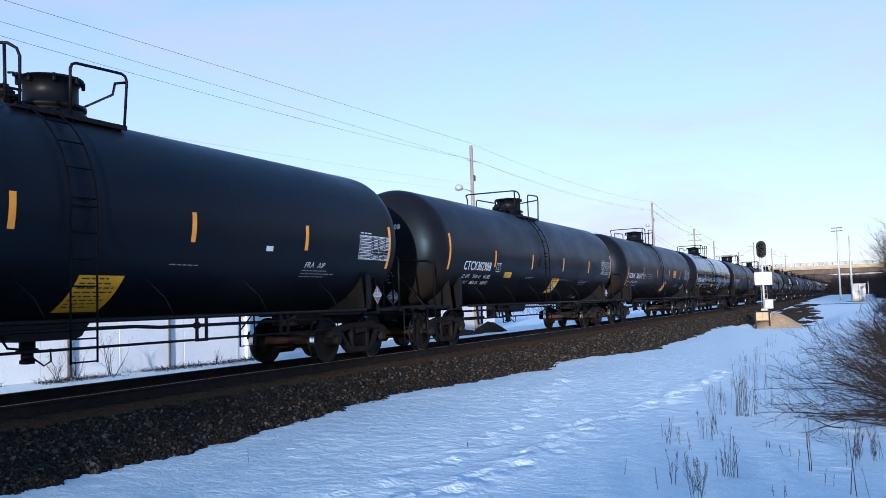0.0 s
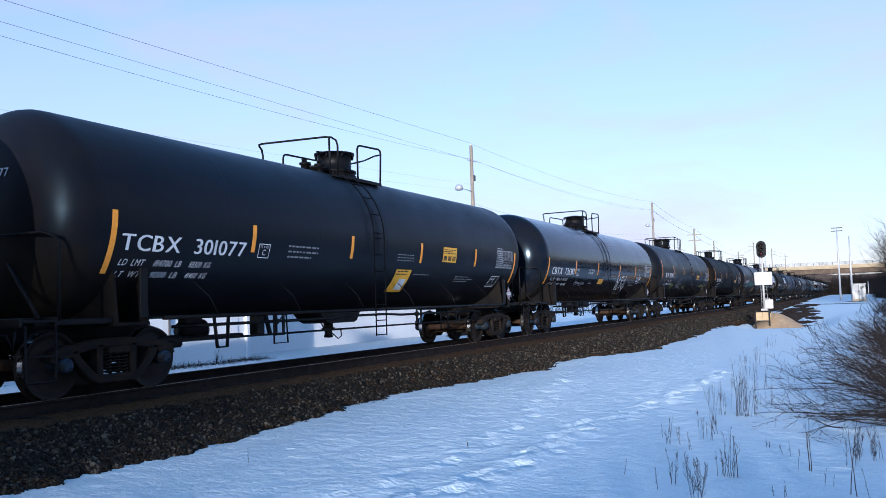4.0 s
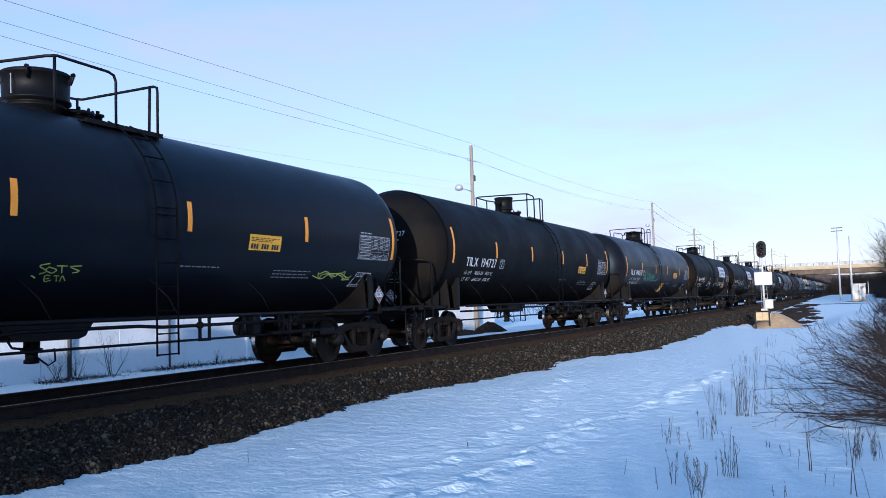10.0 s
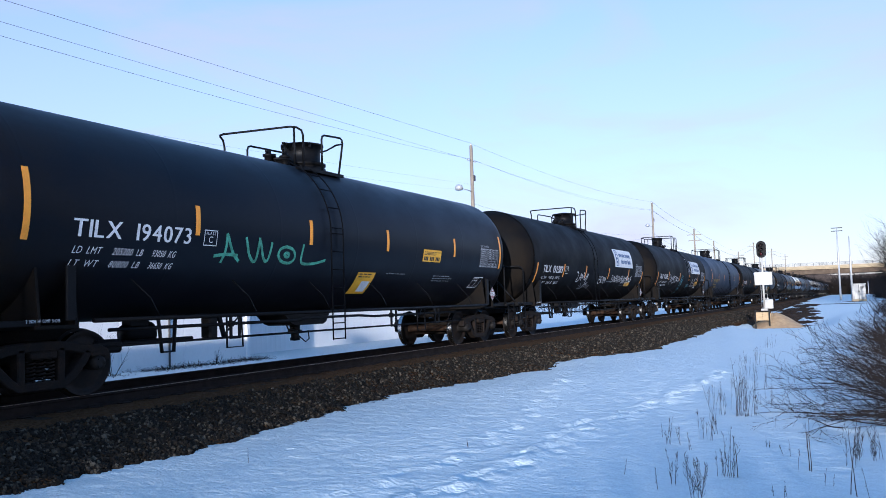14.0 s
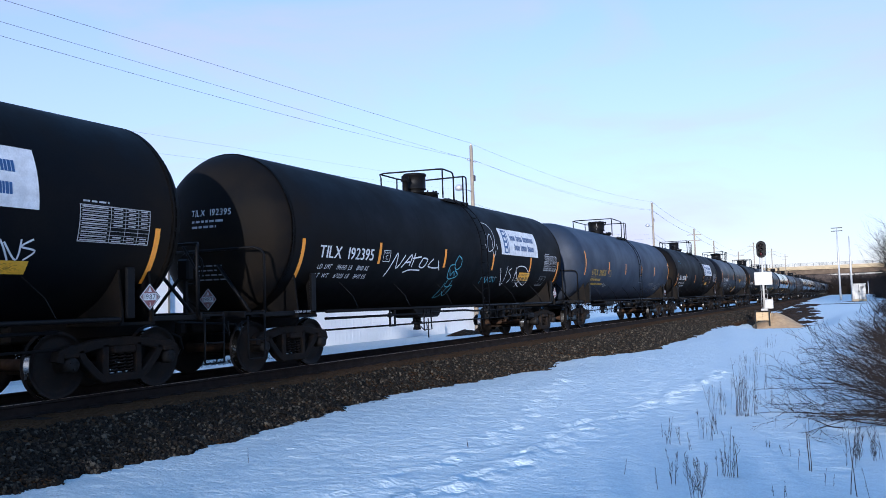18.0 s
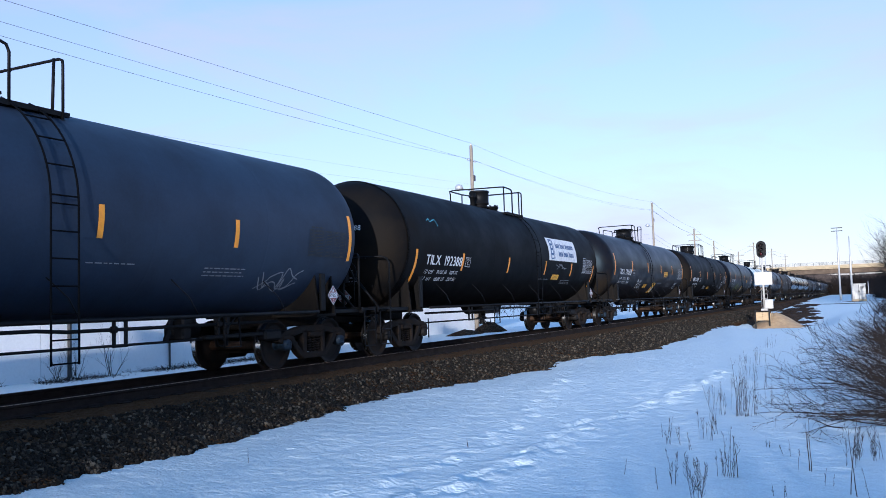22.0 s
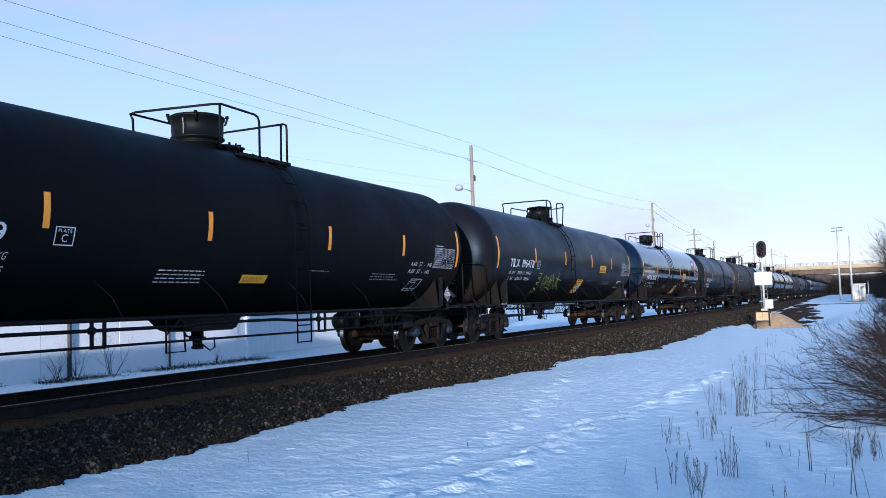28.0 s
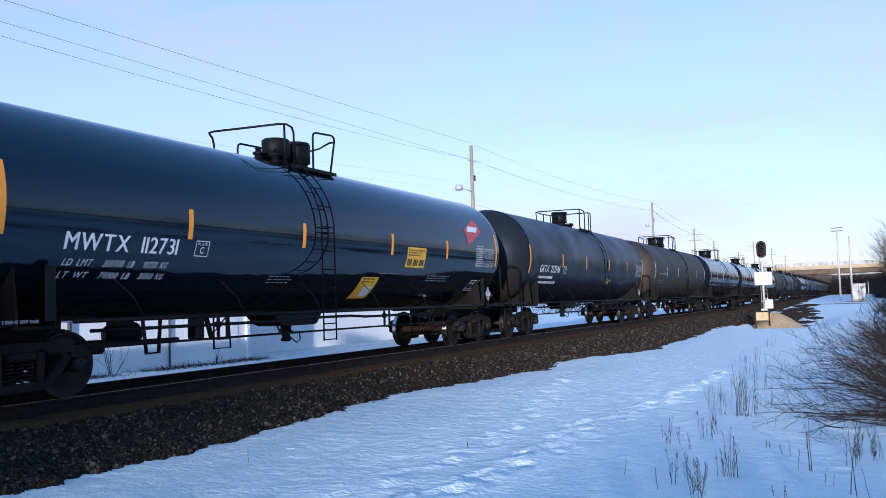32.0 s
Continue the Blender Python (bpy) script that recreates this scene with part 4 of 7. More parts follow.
# train offsets from the wheel timing: place of each car's middle at 16 s
CENTRES = [-110.1, -91.8, -73.56, -55.2, -37.1, -19.0, -0.8, 17.3, 35.5, 53.8, 71.6, 89.75, 108.1, 126.15, 144.3, 162.4]
CENTRES += [162.4 + 18.15 * (k + 1) for k in range(26)]


def run(t):
    """Metres rolled since 16 s."""
    s = (t - 16) / 16
    return 123.440 * s + 6.953 * s ** 2 + 0.757 * s ** 3 - 1.059 * s ** 4


KINDS = ["long", "long", "long", "long", "drum", "bonnet", "fittings", "fittings", "bonnet", "tall", "bonnet", "fittings", "drum", "fittings", "pair", "bonnet"]
SKINS = ["tank_black", "tank_black", "tank_black", "tank_gloss", "tank_black", "tank_soot", "tank_black", "tank_soot", "tank_soot", "tank_grey", "tank_soot", "tank_black", "tank_soot", "tank_black", "tank_mirror", "tank_slate"]
more = random.Random(5)
while len(KINDS) < len(CENTRES):
    KINDS.append(more.choice(["fittings", "bonnet", "drum", "long"]))
    SKINS.append(more.choice(["tank_black", "tank_black", "tank_soot", "tank_slate", "tank_grey", "tank_brown", "tank_gloss"]))
TINT = {"tank_black": "black", "tank_soot": "sooty matt black", "tank_gloss": "glossy dark blue-black", "tank_mirror": "mirror-bright black", "tank_grey": "weathered grey", "tank_slate": "slate-grey", "tank_brown": "rust-dusted dark brown"}
ROUND = tank_mesh(M["tank_soot"], 7.56, 0.84, 1.06)
cars = []
base_cars = {}
for i, c in enumerate(CENTRES):
    cap = "bearing_blue" if i in (2, 3, 9, 11, 12) else "bearing_grey"
    key = (KINDS[i], cap)
    if key not in base_cars:
        car = base_cars[key] = build_car_body(KINDS[i], SKINS[i], cap)
    else:
        car = copy_thing(base_cars[key], pose(0, 0, 0))
    for o in car.children:
        if o.name.split(".")[0] == "tank":
            if i in (5, 7, 8, 10):
                o.data = ROUND
            o.material_slots[0].link = "OBJECT"
            o.material_slots[0].material = M[SKINS[i]]
    tagged(car, TINT[SKINS[i]] + " railway tank car rolling on the track", "tank car", "tank cars of the train")
    cars.append(car)


# ---------------------------------------------------------------- lettering and decals on the cars
GLYPHS = {}


def glyph(ch):
    """Triangles of one character of the built-in font, one unit high."""
    if ch not in GLYPHS:
        cu = bpy.data.curves.new("glyph", "FONT")
        cu.body, cu.size, cu.resolution_u, cu.offset = ch, 1.0, 3, 0.0
        ob = new("glyph", cu)
        bpy.context.view_layer.update()
        me = ob.evaluated_get(bpy.context.evaluated_depsgraph_get()).to_mesh()
        vs = [(v.co.x, v.co.y) for v in me.vertices]
        fs = [tuple(p.vertices) for p in me.polygons]
        bpy.data.objects.remove(ob)
        bpy.data.curves.remove(cu)
        x0 = min((v[0] for v in vs), default=0)
        x1 = max((v[0] for v in vs), default=0.3)
        GLYPHS[ch] = ([(x - x0, y) for x, y in vs], fs, x1 - x0)
    return GLYPHS[ch]


for ch in "0123456789ABCDEFGIKLMNPRSTUVWXO":
    glyph(ch)
CAP = max(y for _, y in GLYPHS["X"][0])


def side_at(y, v, lift=0.006):
    return on_tank(y, v, lift)


HEAD = [TL, HD, HP]


def head_at(x, z, lift=0.012):
    """Point on the leading head: x across, z up."""
    shell, deep, full = HEAD
    r = min((x * x + (z - TZ) ** 2) / TR ** 2, 0.98)
    return (x, -shell - deep * (1 - r ** (1 / full)) ** (full / 2) - lift, z)


def write(g, body, u0, u1, v0, h, place, slant=0.0):
    """Set a line of text between u0 and u1, its foot at v0 and h high."""
    gap, total = 0.13, 0.0
    for ch in body:
        total += (0.62 if ch == " " else glyph(ch)[2] + gap)
    k = (u1 - u0) / max(total - gap, 0.01)
    u = u0
    for ch in body:
        if ch == " ":
            u += 0.62 * k
            continue
        vs, fs, w = glyph(ch)
        for m in ((-1, 0, 1) if h > 0.2 else (0,)):
            at = [(u + x * k + 0.006 * m + slant * y * h / CAP, v0 + y * h / CAP) for x, y in vs]
            g.add([place(a, b, 0.008 + 0.0012 * m) if m else place(a, b) for a, b in at], fs)
        u += (w + gap) * k
    return g


def sheet(g, u0, u1, v0, v1, place, lift=0.006, slot=0, nu=2, nv=6, shear=0.0):
    vs = [place(u0 + (u1 - u0) * i / nu + shear * (j / nv - 0.5), v0 + (v1 - v0) * j / nv, lift) for j in range(nv + 1) for i in range(nu + 1)]
    fs = [(j * (nu + 1) + i, j * (nu + 1) + i + 1, (j + 1) * (nu + 1) + i + 1, (j + 1) * (nu + 1) + i) for j in range(nv) for i in range(nu)]
    return g.add(vs, fs, False, slot)


def bars(g, u0, u1, v0, v1, n, place, seed=0, fill=0.55, lift=0.006, slot=0):
    """Lines of small writing that cannot be read."""
    rnd = random.Random(seed)
    step = (v1 - v0) / n
    for i in range(n):
        end = u1 - (u1 - u0) * rnd.random() * 0.35
        u = u0
        while u < end:
            w = min(rnd.uniform(0.05, 0.16), end - u + 0.02)
            sheet(g, u, u + w, v1 - (i + fill) * step, v1 - i * step, place, lift, slot, 1, 1)
            u += w + 0.03
    return g


def outline(g, u0, u1, v0, v1, t, place, lift=0.006, shear=0.0):
    sheet(g, u0, u1, v1 - t, v1, place, lift, 0, 3, 1)
    sheet(g, u0, u1, v0, v0 + t, place, lift, 0, 3, 1)
    sheet(g, u0, u0 + t, v0 + t, v1 - t, place, lift, 0, 1, 4)
    sheet(g, u1 - t, u1, v0 + t, v1 - t, place, lift, 0, 1, 4)
    return g


def data_table(car, u0, u1, v0, v1, material, title=""):
    g = outline(Geo(), u0, u1, v0, v1, 0.012, side_at)
    rows = 9
    for i in range(1, rows):
        v = v0 + (v1 - v0) * i / rows
        sheet(g, u0 + 0.012, u1 - 0.012, v - 0.003, v + 0.003, side_at, 0.006, 0, 2, 1)
    for f in (0.42, 0.63, 0.82):
        u = u0 + (u1 - u0) * f
        sheet(g, u - 0.004, u + 0.004, v0 + 0.012, v1 - 0.012, side_at, 0.0065, 0, 1, 5)
    for i in range(rows):
        va = v0 + (v1 - v0) * i / rows
        h = (v1 - v0) / rows
        for f0, f1 in ((0.03, 0.38), (0.46, 0.59), (0.67, 0.78), (0.86, 0.96)):
            if f0 == 0.03 or i not in (2, 3):
                sheet(g, u0 + (u1 - u0) * f0, u0 + (u1 - u0) * f1, va + h * 0.34, va + h * 0.66, side_at, 0.006, 0, 1, 1)
    if title:
        write(g, title, u0 + 0.02, u0 + 0.58, v1 + 0.03, 0.055, side_at)
    else:
        bars(g, u0 + 0.05, u0 + 0.5, v1 + 0.025, v1 + 0.06, 1, side_at, 3, 0.7)
    return part("data_table", g, material, car, "white stencilled test-data table")


def ribbon(g, pts, w, place, close=False):
    """Sprayed stroke: a flat band of width w along (u, v) points."""
    fine = []
    for (a, b), (c, d) in zip(pts, pts[1:]):
        n = max(1, int(math.hypot(c - a, d - b) / 0.12))
        fine += [(a + (c - a) * i / n, b + (d - b) * i / n) for i in range(n)]
    fine.append(pts[-1])
    vs = []
    for i, (a, b) in enumerate(fine):
        p, q = fine[max(i - 1, 0)], fine[min(i + 1, len(fine) - 1)]
        l = math.hypot(q[0] - p[0], q[1] - p[1]) or 1
        nx, ny = -(q[1] - p[1]) / l * w / 2, (q[0] - p[0]) / l * w / 2
        vs += [place(a + nx, b + ny), place(a - nx, b - ny)]
    g.add(vs, [(2 * i, 2 * i + 1, 2 * i + 3, 2 * i + 2) for i in range(len(fine) - 1)])


STROKES = {
    "A": [[(0, 0), (.45, 1), (.95, 0)], [(.15, .4), (.85, .42)]], "B": [[(.1, 0), (.1, 1), (.6, .95), (.7, .72), (.15, .52), (.75, .42), (.8, .1), (.1, 0)]],
    "D": [[(.1, 0), (.15, 1), (.75, .8), (.85, .3), (.1, 0)]], "E": [[(.8, 1), (.15, .95), (.1, .5), (.6, .52)], [(.1, .5), (.1, .02), (.85, .08)]],
    "K": [[(.15, 1.1), (.1, 0)], [(.8, 1), (.12, .5), (.95, -.15)]], "L": [[(.2, 1), (.1, .05), (.9, .0)]], "N": [[(-.3, -.35), (.1, .3), (.25, 1), (.6, .05), (.95, 1.0)]],
    "O": [[(.5, 1), (.12, .7), (.1, .25), (.45, 0), (.85, .25), (.85, .75), (.5, 1)]], "P": [[(.15, 0), (.1, 1), (.8, .9), (.75, .5), (.12, .45)]],
    "R": [[(.15, 0), (.1, .95), (.75, .9), (.7, .55), (.15, .5), (.95, -.05)]], "U": [[(.1, .9), (.12, .1), (.5, 0), (.85, .2), (.85, .95)]], "V": [[(0, 1), (.35, -.2), (.7, 1.05)]],
    "W": [[(0, 1), (.25, 0), (.5, .75), (.75, 0), (1.05, 1.1)]], "Z": [[(.1, .95), (.85, 1), (.1, 0), (.9, .05)]], "S": [[(.8, .95), (.3, 1), (.2, .6), (.75, .4), (.65, 0), (.1, .05)]], "Y": [[(.1, 1), (.4, .5)], [(.9, 1.1), (.2, -.3)]],
}


def spray(car, word, u0, u1, v0, v1, w, material, label, wobble=0.05, seed=1):
    rnd = random.Random(seed)
    g = Geo()
    cw = (u1 - u0) / len(word)
    for i, ch in enumerate(word):
        for line in STROKES.get(ch, STROKES["S"]):
            pts = [(u0 + cw * (i + 0.9 * x + rnd.uniform(-wobble, wobble)) + 0.12 * cw * y, v0 + (v1 - v0) * (y + rnd.uniform(-wobble, wobble))) for x, y in line]
            ribbon(g, pts, w, side_at)
    return part("graffiti", g, material, car, label)


def scrawl(car, u0, u1, v0, v1, w, material, label, n=9, seed=2, loops=3):
    """Unreadable looping tag."""
    rnd = random.Random(seed)
    g = Geo()
    for k in range(loops):
        pts = []
        for i in range(n):
            pts.append((u0 + (u1 - u0) * (i + rnd.uniform(-0.7, 0.7)) / (n - 1), v0 + (v1 - v0) * rnd.random()))
        sm = []
        for i in range(len(pts) - 1):
            p0, p1, p2, p3 = pts[max(i - 1, 0)], pts[i], pts[i + 1], pts[min(i + 2, len(pts) - 1)]
            for s in (0, 0.25, 0.5, 0.75):
                sm.append(tuple(0.5 * (2 * b + (c - a) * s + (2 * a - 5 * b + 4 * c - d) * s * s + (3 * b - a - 3 * c + d) * s ** 3) for a, b, c, d in zip(p0, p1, p2, p3)))
        ribbon(g, sm, w, side_at)
    return part("graffiti", g, material, car, label)


def tag(car, w, material, label, strokes):
    """Hand-drawn sprayed strokes, rounded between their turning points."""
    g = Geo()
    for pts in strokes:
        sm = []
        for i in range(len(pts) - 1):
            p0, p1, p2, p3 = pts[max(i - 1, 0)], pts[i], pts[i + 1], pts[min(i + 2, len(pts) - 1)]
            for s in (0, 0.2, 0.4, 0.6, 0.8):
                sm.append(tuple(0.5 * (2 * b + (c - a) * s + (2 * a - 5 * b + 4 * c - d) * s * s + (3 * b - a - 3 * c + d) * s ** 3) for a, b, c, d in zip(p0, p1, p2, p3)))
        ribbon(g, sm + [pts[-1]], w, side_at)
    return part("graffiti", g, material, car, label)


def placard_faces(place, s=0.19):
    """Flammable-liquid diamond: rim, red face, white panel, number."""
    g = Geo()
    quad = lambda r, lift, slot: g.add([place(0, -r, lift), place(r, 0, lift), place(0, r, lift), place(-r, 0, lift)], [(0, 1, 2, 3)], False, slot)
    quad(s, 0.0, 1)
    quad(s * 0.93, 0.002, 0)
    g.add([place(-0.125, -0.05, 0.004), place(0.125, -0.05, 0.004), place(0.125, 0.05, 0.004), place(-0.125, 0.05, 0.004)], [(0, 1, 2, 3)], False, 1)
    g.add([place(-0.035, 0.07, 0.004), place(0.035, 0.07, 0.004), place(0.0, 0.145, 0.004)], [(0, 1, 2)], False, 1)
    n = len(g.f)
    write(g, "1987", -0.105, 0.105, -0.036, 0.072, lambda a, b: place(a, b, 0.006))
    g.m[n:] = [2] * (len(g.m) - n)
    n = len(g.f)
    write(g, "3", -0.018, 0.018, -0.135, 0.05, lambda a, b: place(a, b, 0.006))
    g.m[n:] = [1] * (len(g.m) - n)
    return g


PLACARD_SIDE = placard_faces(lambda a, b, l=0.0: (1.40 + l, 7.25 + a, 1.36 + b)).mesh("hazard_placard", M["placard_red"], M["white_decal"], M["black_decal"])
PLACARD_END = placard_faces(lambda a, b, l=0.0: (0.40 + a, -8.62 - l, 1.33 + b)).mesh("hazard_placard", M["placard_red"], M["white_decal"], M["black_decal"])


def number_set(car, marks, limit, tare, mats, top=-0.19, u0=-6.70, u1=-4.63, plate=-4.39, small=True):
    part("lettering", write(Geo(), marks, u0, u1, top - 0.24, 0.235, side_at), mats, car, "large painted reporting marks")
    if small:
        g = Geo()
        for k, line in enumerate((limit, tare)):
            v = top - 0.47 - 0.19 * k
            if not line:
                bars(g, u0 + 0.05, u1, v, v + 0.10, 1, side_at, k, 0.9)
                continue
            a, b, c = line
            write(g, a, u0 + 0.04, u0 + 0.50, v, 0.10, side_at, 0.25)
            write(g, b, u0 + 0.70, u0 + 1.24, v, 0.10, side_at, 0.25)
            write(g, c, u0 + 1.42, u0 + 1.88, v, 0.10, side_at, 0.25)
        part("lettering", g, mats, car, "small painted weight figures")
    g = outline(Geo(), plate, plate + 0.30, top - 0.25, top + 0.0, 0.014, side_at)
    write(g, "C", plate + 0.11, plate + 0.20, top - 0.20, 0.10, side_at)
    write(g, "PLATE", plate + 0.045, plate + 0.255, top - 0.075, 0.042, side_at)
    part("plate_box", g, mats, car, "stencilled plate box")


def reflectors(car, ends_top, mids_top, ys, end_h=0.92, mid_h=0.46, skip=(), paint="reflector"):
    for k, y in enumerate(ys):
        if k in skip:
            continue
        end = k in (0, len(ys) - 1)
        top, h = (ends_top, end_h) if end else (mids_top, mid_h)
        part("reflector", sheet(Geo(), y - 0.05, y + 0.05, top - h, top, side_at, 0.005, 0, 1, 8), M[paint], car, "amber reflective stripe" if paint == "reflector" else "pale reflective stripe")


def phone_sign(car, u0, u1, v0, v1, worn=False):
    g = sheet(Geo(), u0, u1, v0, v1, side_at, 0.006, 0, 2, 4)
    w = u1 - u0
    bars(g, u0 + 0.05 * w, u1 - 0.02 * w, v0 + 0.52 * (v1 - v0), v1 - 0.05, 3, side_at, 4, 0.5, 0.009, 1)
    for i in range(11):
        if i in (3, 7):
            continue
        a = u0 + w * (0.06 + 0.08 * i)
        sheet(g, a, a + w * 0.06, v0 + 0.10 * (v1 - v0), v0 + 0.42 * (v1 - v0), side_at, 0.009, 1, 1, 2)
    part("sign", g, (M["yellow"], M["black_decal"]), car, "yellow emergency-information sign")


def yellow_card(car, u0, u1, v0, v1, white=True, shear=0.0):
    g = sheet(Geo(), u0, u1, v0, v1, side_at, 0.006, 0, 2, 8, shear)
    w = u1 - u0
    if white:
        sheet(g, u0 + 0.42 * w + shear * -0.1, u0 + 0.88 * w + shear * -0.1, v0 + 0.12 * (v1 - v0), v0 + 0.62 * (v1 - v0), side_at, 0.009, 1, 2, 4, shear * 0.5)
        bars(g, u0 + 0.1 * w, u0 + 0.95 * w, v0 + 0.72 * (v1 - v0), v1 - 0.03, 2, side_at, 5, 0.4, 0.009, 2)
    else:
        bars(g, u0 + 0.08 * w, u0 + 0.95 * w, v0 + 0.1 * (v1 - v0), v1 - 0.04, 8, side_at, 6, 0.3, 0.009, 2)
    part("sign", g, (M["yellow"], M["white_decal"], M["black_decal"]), car, "yellow instruction card")


def panel_frame(car, u, v, material):
    """Slanted inspection frame with a divided field and a double foot line."""
    lean = lambda a, b, l=0.006: side_at(a + 0.42 * (b - v + 0.17), b, l)
    g = outline(Geo(), u, u + 0.55, v - 0.34, v, 0.016, lean)
    sheet(g, u + 0.016, u + 0.534, v - 0.29, v - 0.278, lean, 0.0065, 0, 3, 1)
    sheet(g, u + 0.29, u + 0.302, v - 0.278, v - 0.016, lean, 0.0065, 0, 1, 3)
    bars(g, u + 0.06, u + 0.27, v - 0.13, v - 0.05, 2, lean, 7, 0.35)
    part("plate_box", g, material, car, "slanted stencilled inspection frame")


def small_print(car, u0, u1, v0, v1, n, material, seed=0):
    part("lettering", bars(Geo(), u0, u1, v0, v1, n, side_at, seed, 0.30), GD if material is W else material, car, "lines of small stencilled print")


def banner(car, u0, u1, v0, v1):
    """Company banner, drawn as plain shapes."""
    g = sheet(Geo(), u0, u1, v0, v1, side_at, 0.006, 0, 4, 8)
    w, h = u1 - u0, v1 - v0
    sheet(g, u0 + 0.07 * w, u0 + 0.17 * w, v0 + 0.06 * h, v1 - 0.06 * h, side_at, 0.009, 1, 1, 6)
    sheet(g, u0 + 0.185 * w, u0 + 0.20 * w, v0 + 0.06 * h, v1 - 0.06 * h, side_at, 0.009, 1, 1, 6)
    for k in range(4):
        sheet(g, u0 + 0.095 * w, u0 + 0.145 * w, v0 + (0.11 + 0.21 * k) * h, v0 + (0.23 + 0.21 * k) * h, side_at, 0.012, 0, 1, 1)
    rnd = random.Random(8)
    for row, (a, b) in enumerate(((0.26, 0.90), (0.34, 0.88))):
        u, k, gap = u0 + a * w, 0, False
        while u < u0 + b * w:
            first = u == u0 + a * w or gap
            cw = 0.055 if first else rnd.uniform(0.030, 0.044)
            f = v0 + (0.56 - 0.36 * row) * h
            sheet(g, u, u + cw, f, f + (0.25 if first else 0.19) * h, side_at, 0.009, 1, 1, 2)
            gap = k in (8, 18)
            k += 1
            u += cw + (0.10 if gap else 0.010)
    part("banner", g, (M["white_decal"], M["blue_decal"]), car, "white company banner with blue shapes")


def head_text(car, marks, material, lines_below=(), x0=-0.18, x1=0.66, z=2.84):
    """Marks and capacity lines on the leading head."""
    part("lettering", write(Geo(), marks, x0, x1, z, 0.115, head_at), material, car, "painted marks on the tank head")
    g = Geo()
    for k, line in enumerate(lines_below):
        write(g, line, x0, x0 + 0.066 * len(line) * (x1 - x0) / 0.84 * 0.72, z - 0.17 - 0.13 * k, 0.075, head_at, 0.0)
    if not lines_below:
        bars(g, x0 + 0.02, x1 - 0.1, z - 0.28, z - 0.08, 2, head_at, 4, 0.4)
    part("lettering", g, M["faded_decal"] if material is M["white_decal"] else material, car, "small painted capacity lines")
    part("lettering", bars(Geo(), x0 + 0.05, x1 - 0.15, 1.62, 1.95, 4, head_at, 9, 0.3), M["grey_decal"], car, "faint stencilled lines")


CAPACITY = {3: ("CAPY 30430 US GAL", "CAPY 115200 L"), 4: ("CAPY 30150 US GAL", "CAPY 25100 IMP GAL"), 6: ("CAPY 30130 US GAL", "CAPY 25090 IMP GAL", "CAPY 114054 L"), 11: ("CAPY 30120 US GAL", "CAPY 25081 IMP GAL", "CAPY 114071 L")}
W, GD = M["white_decal"], M["grey_decal"]
KG = {
    1: ("CTCX302908", ("LD LMT", "206500 LBS", "93650 KGS"), ("LT WT", "79500 LBS", "36050 KGS")),
    2: ("TCBX 301077", ("LD LMT", "194700 LB", "88300 KG"), ("LT WT", "91300 LB", "41400 KG")),
    3: ("CBTX 736917", ("LD LMT", "195600 LB", "88700 KG"), ("LT WT", "90400 LB", "41000 KG")),
    4: ("TILX 193993", ("LD LMT", "205400 LB", "93150 KG"), ("LT WT", "80600 LB", "36550 KG")),
    5: ("TILX 194727", ("LD LMT", "196600 LB", "89200 KG"), ("LT WT", "66400 LB", "30100 KG")),
    6: ("TILX 194073", ("LD LMT", "205200 LB", "93050 KG"), ("LT WT", "80800 LB", "36650 KG")),
    7: ("TILX 192389", ("LD LMT", "197100 LB", "89400 KG"), ("LT WT", "65900 LB", "29900 KG")),
    8: ("TILX 192395", ("LD LMT", "196000 LB", "88900 KG"), ("LT WT", "67000 LB", "30400 KG")),
    9: ("UTLX 208526", None, None),
    10: ("TILX 192388", ("LD LMT", "196900 LB", "89300 KG"), ("LT WT", "66100 LB", "30000 KG")),
    11: ("TILX 290431", ("LD LMT", "205800 LB", "93350 KG"), ("LT WT", "80200 LB", "36350 KG")),
    12: ("BRGX 1039", ("LD LMT", "195100 LB", "88450 KG"), ("LT WT", "90900 LB", "41250 KG")),
    13: ("TILX 196478", ("LD LMT", "205900 LB", "93400 KG"), ("LT WT", "80100 LB", "36300 KG")),
    14: ("MWTX 112731", ("LD LMT", "206700 LB", "93750 KG"), ("LT WT", "79300 LB", "35950 KG")),
    15: ("GATX 222746", None, None),
}
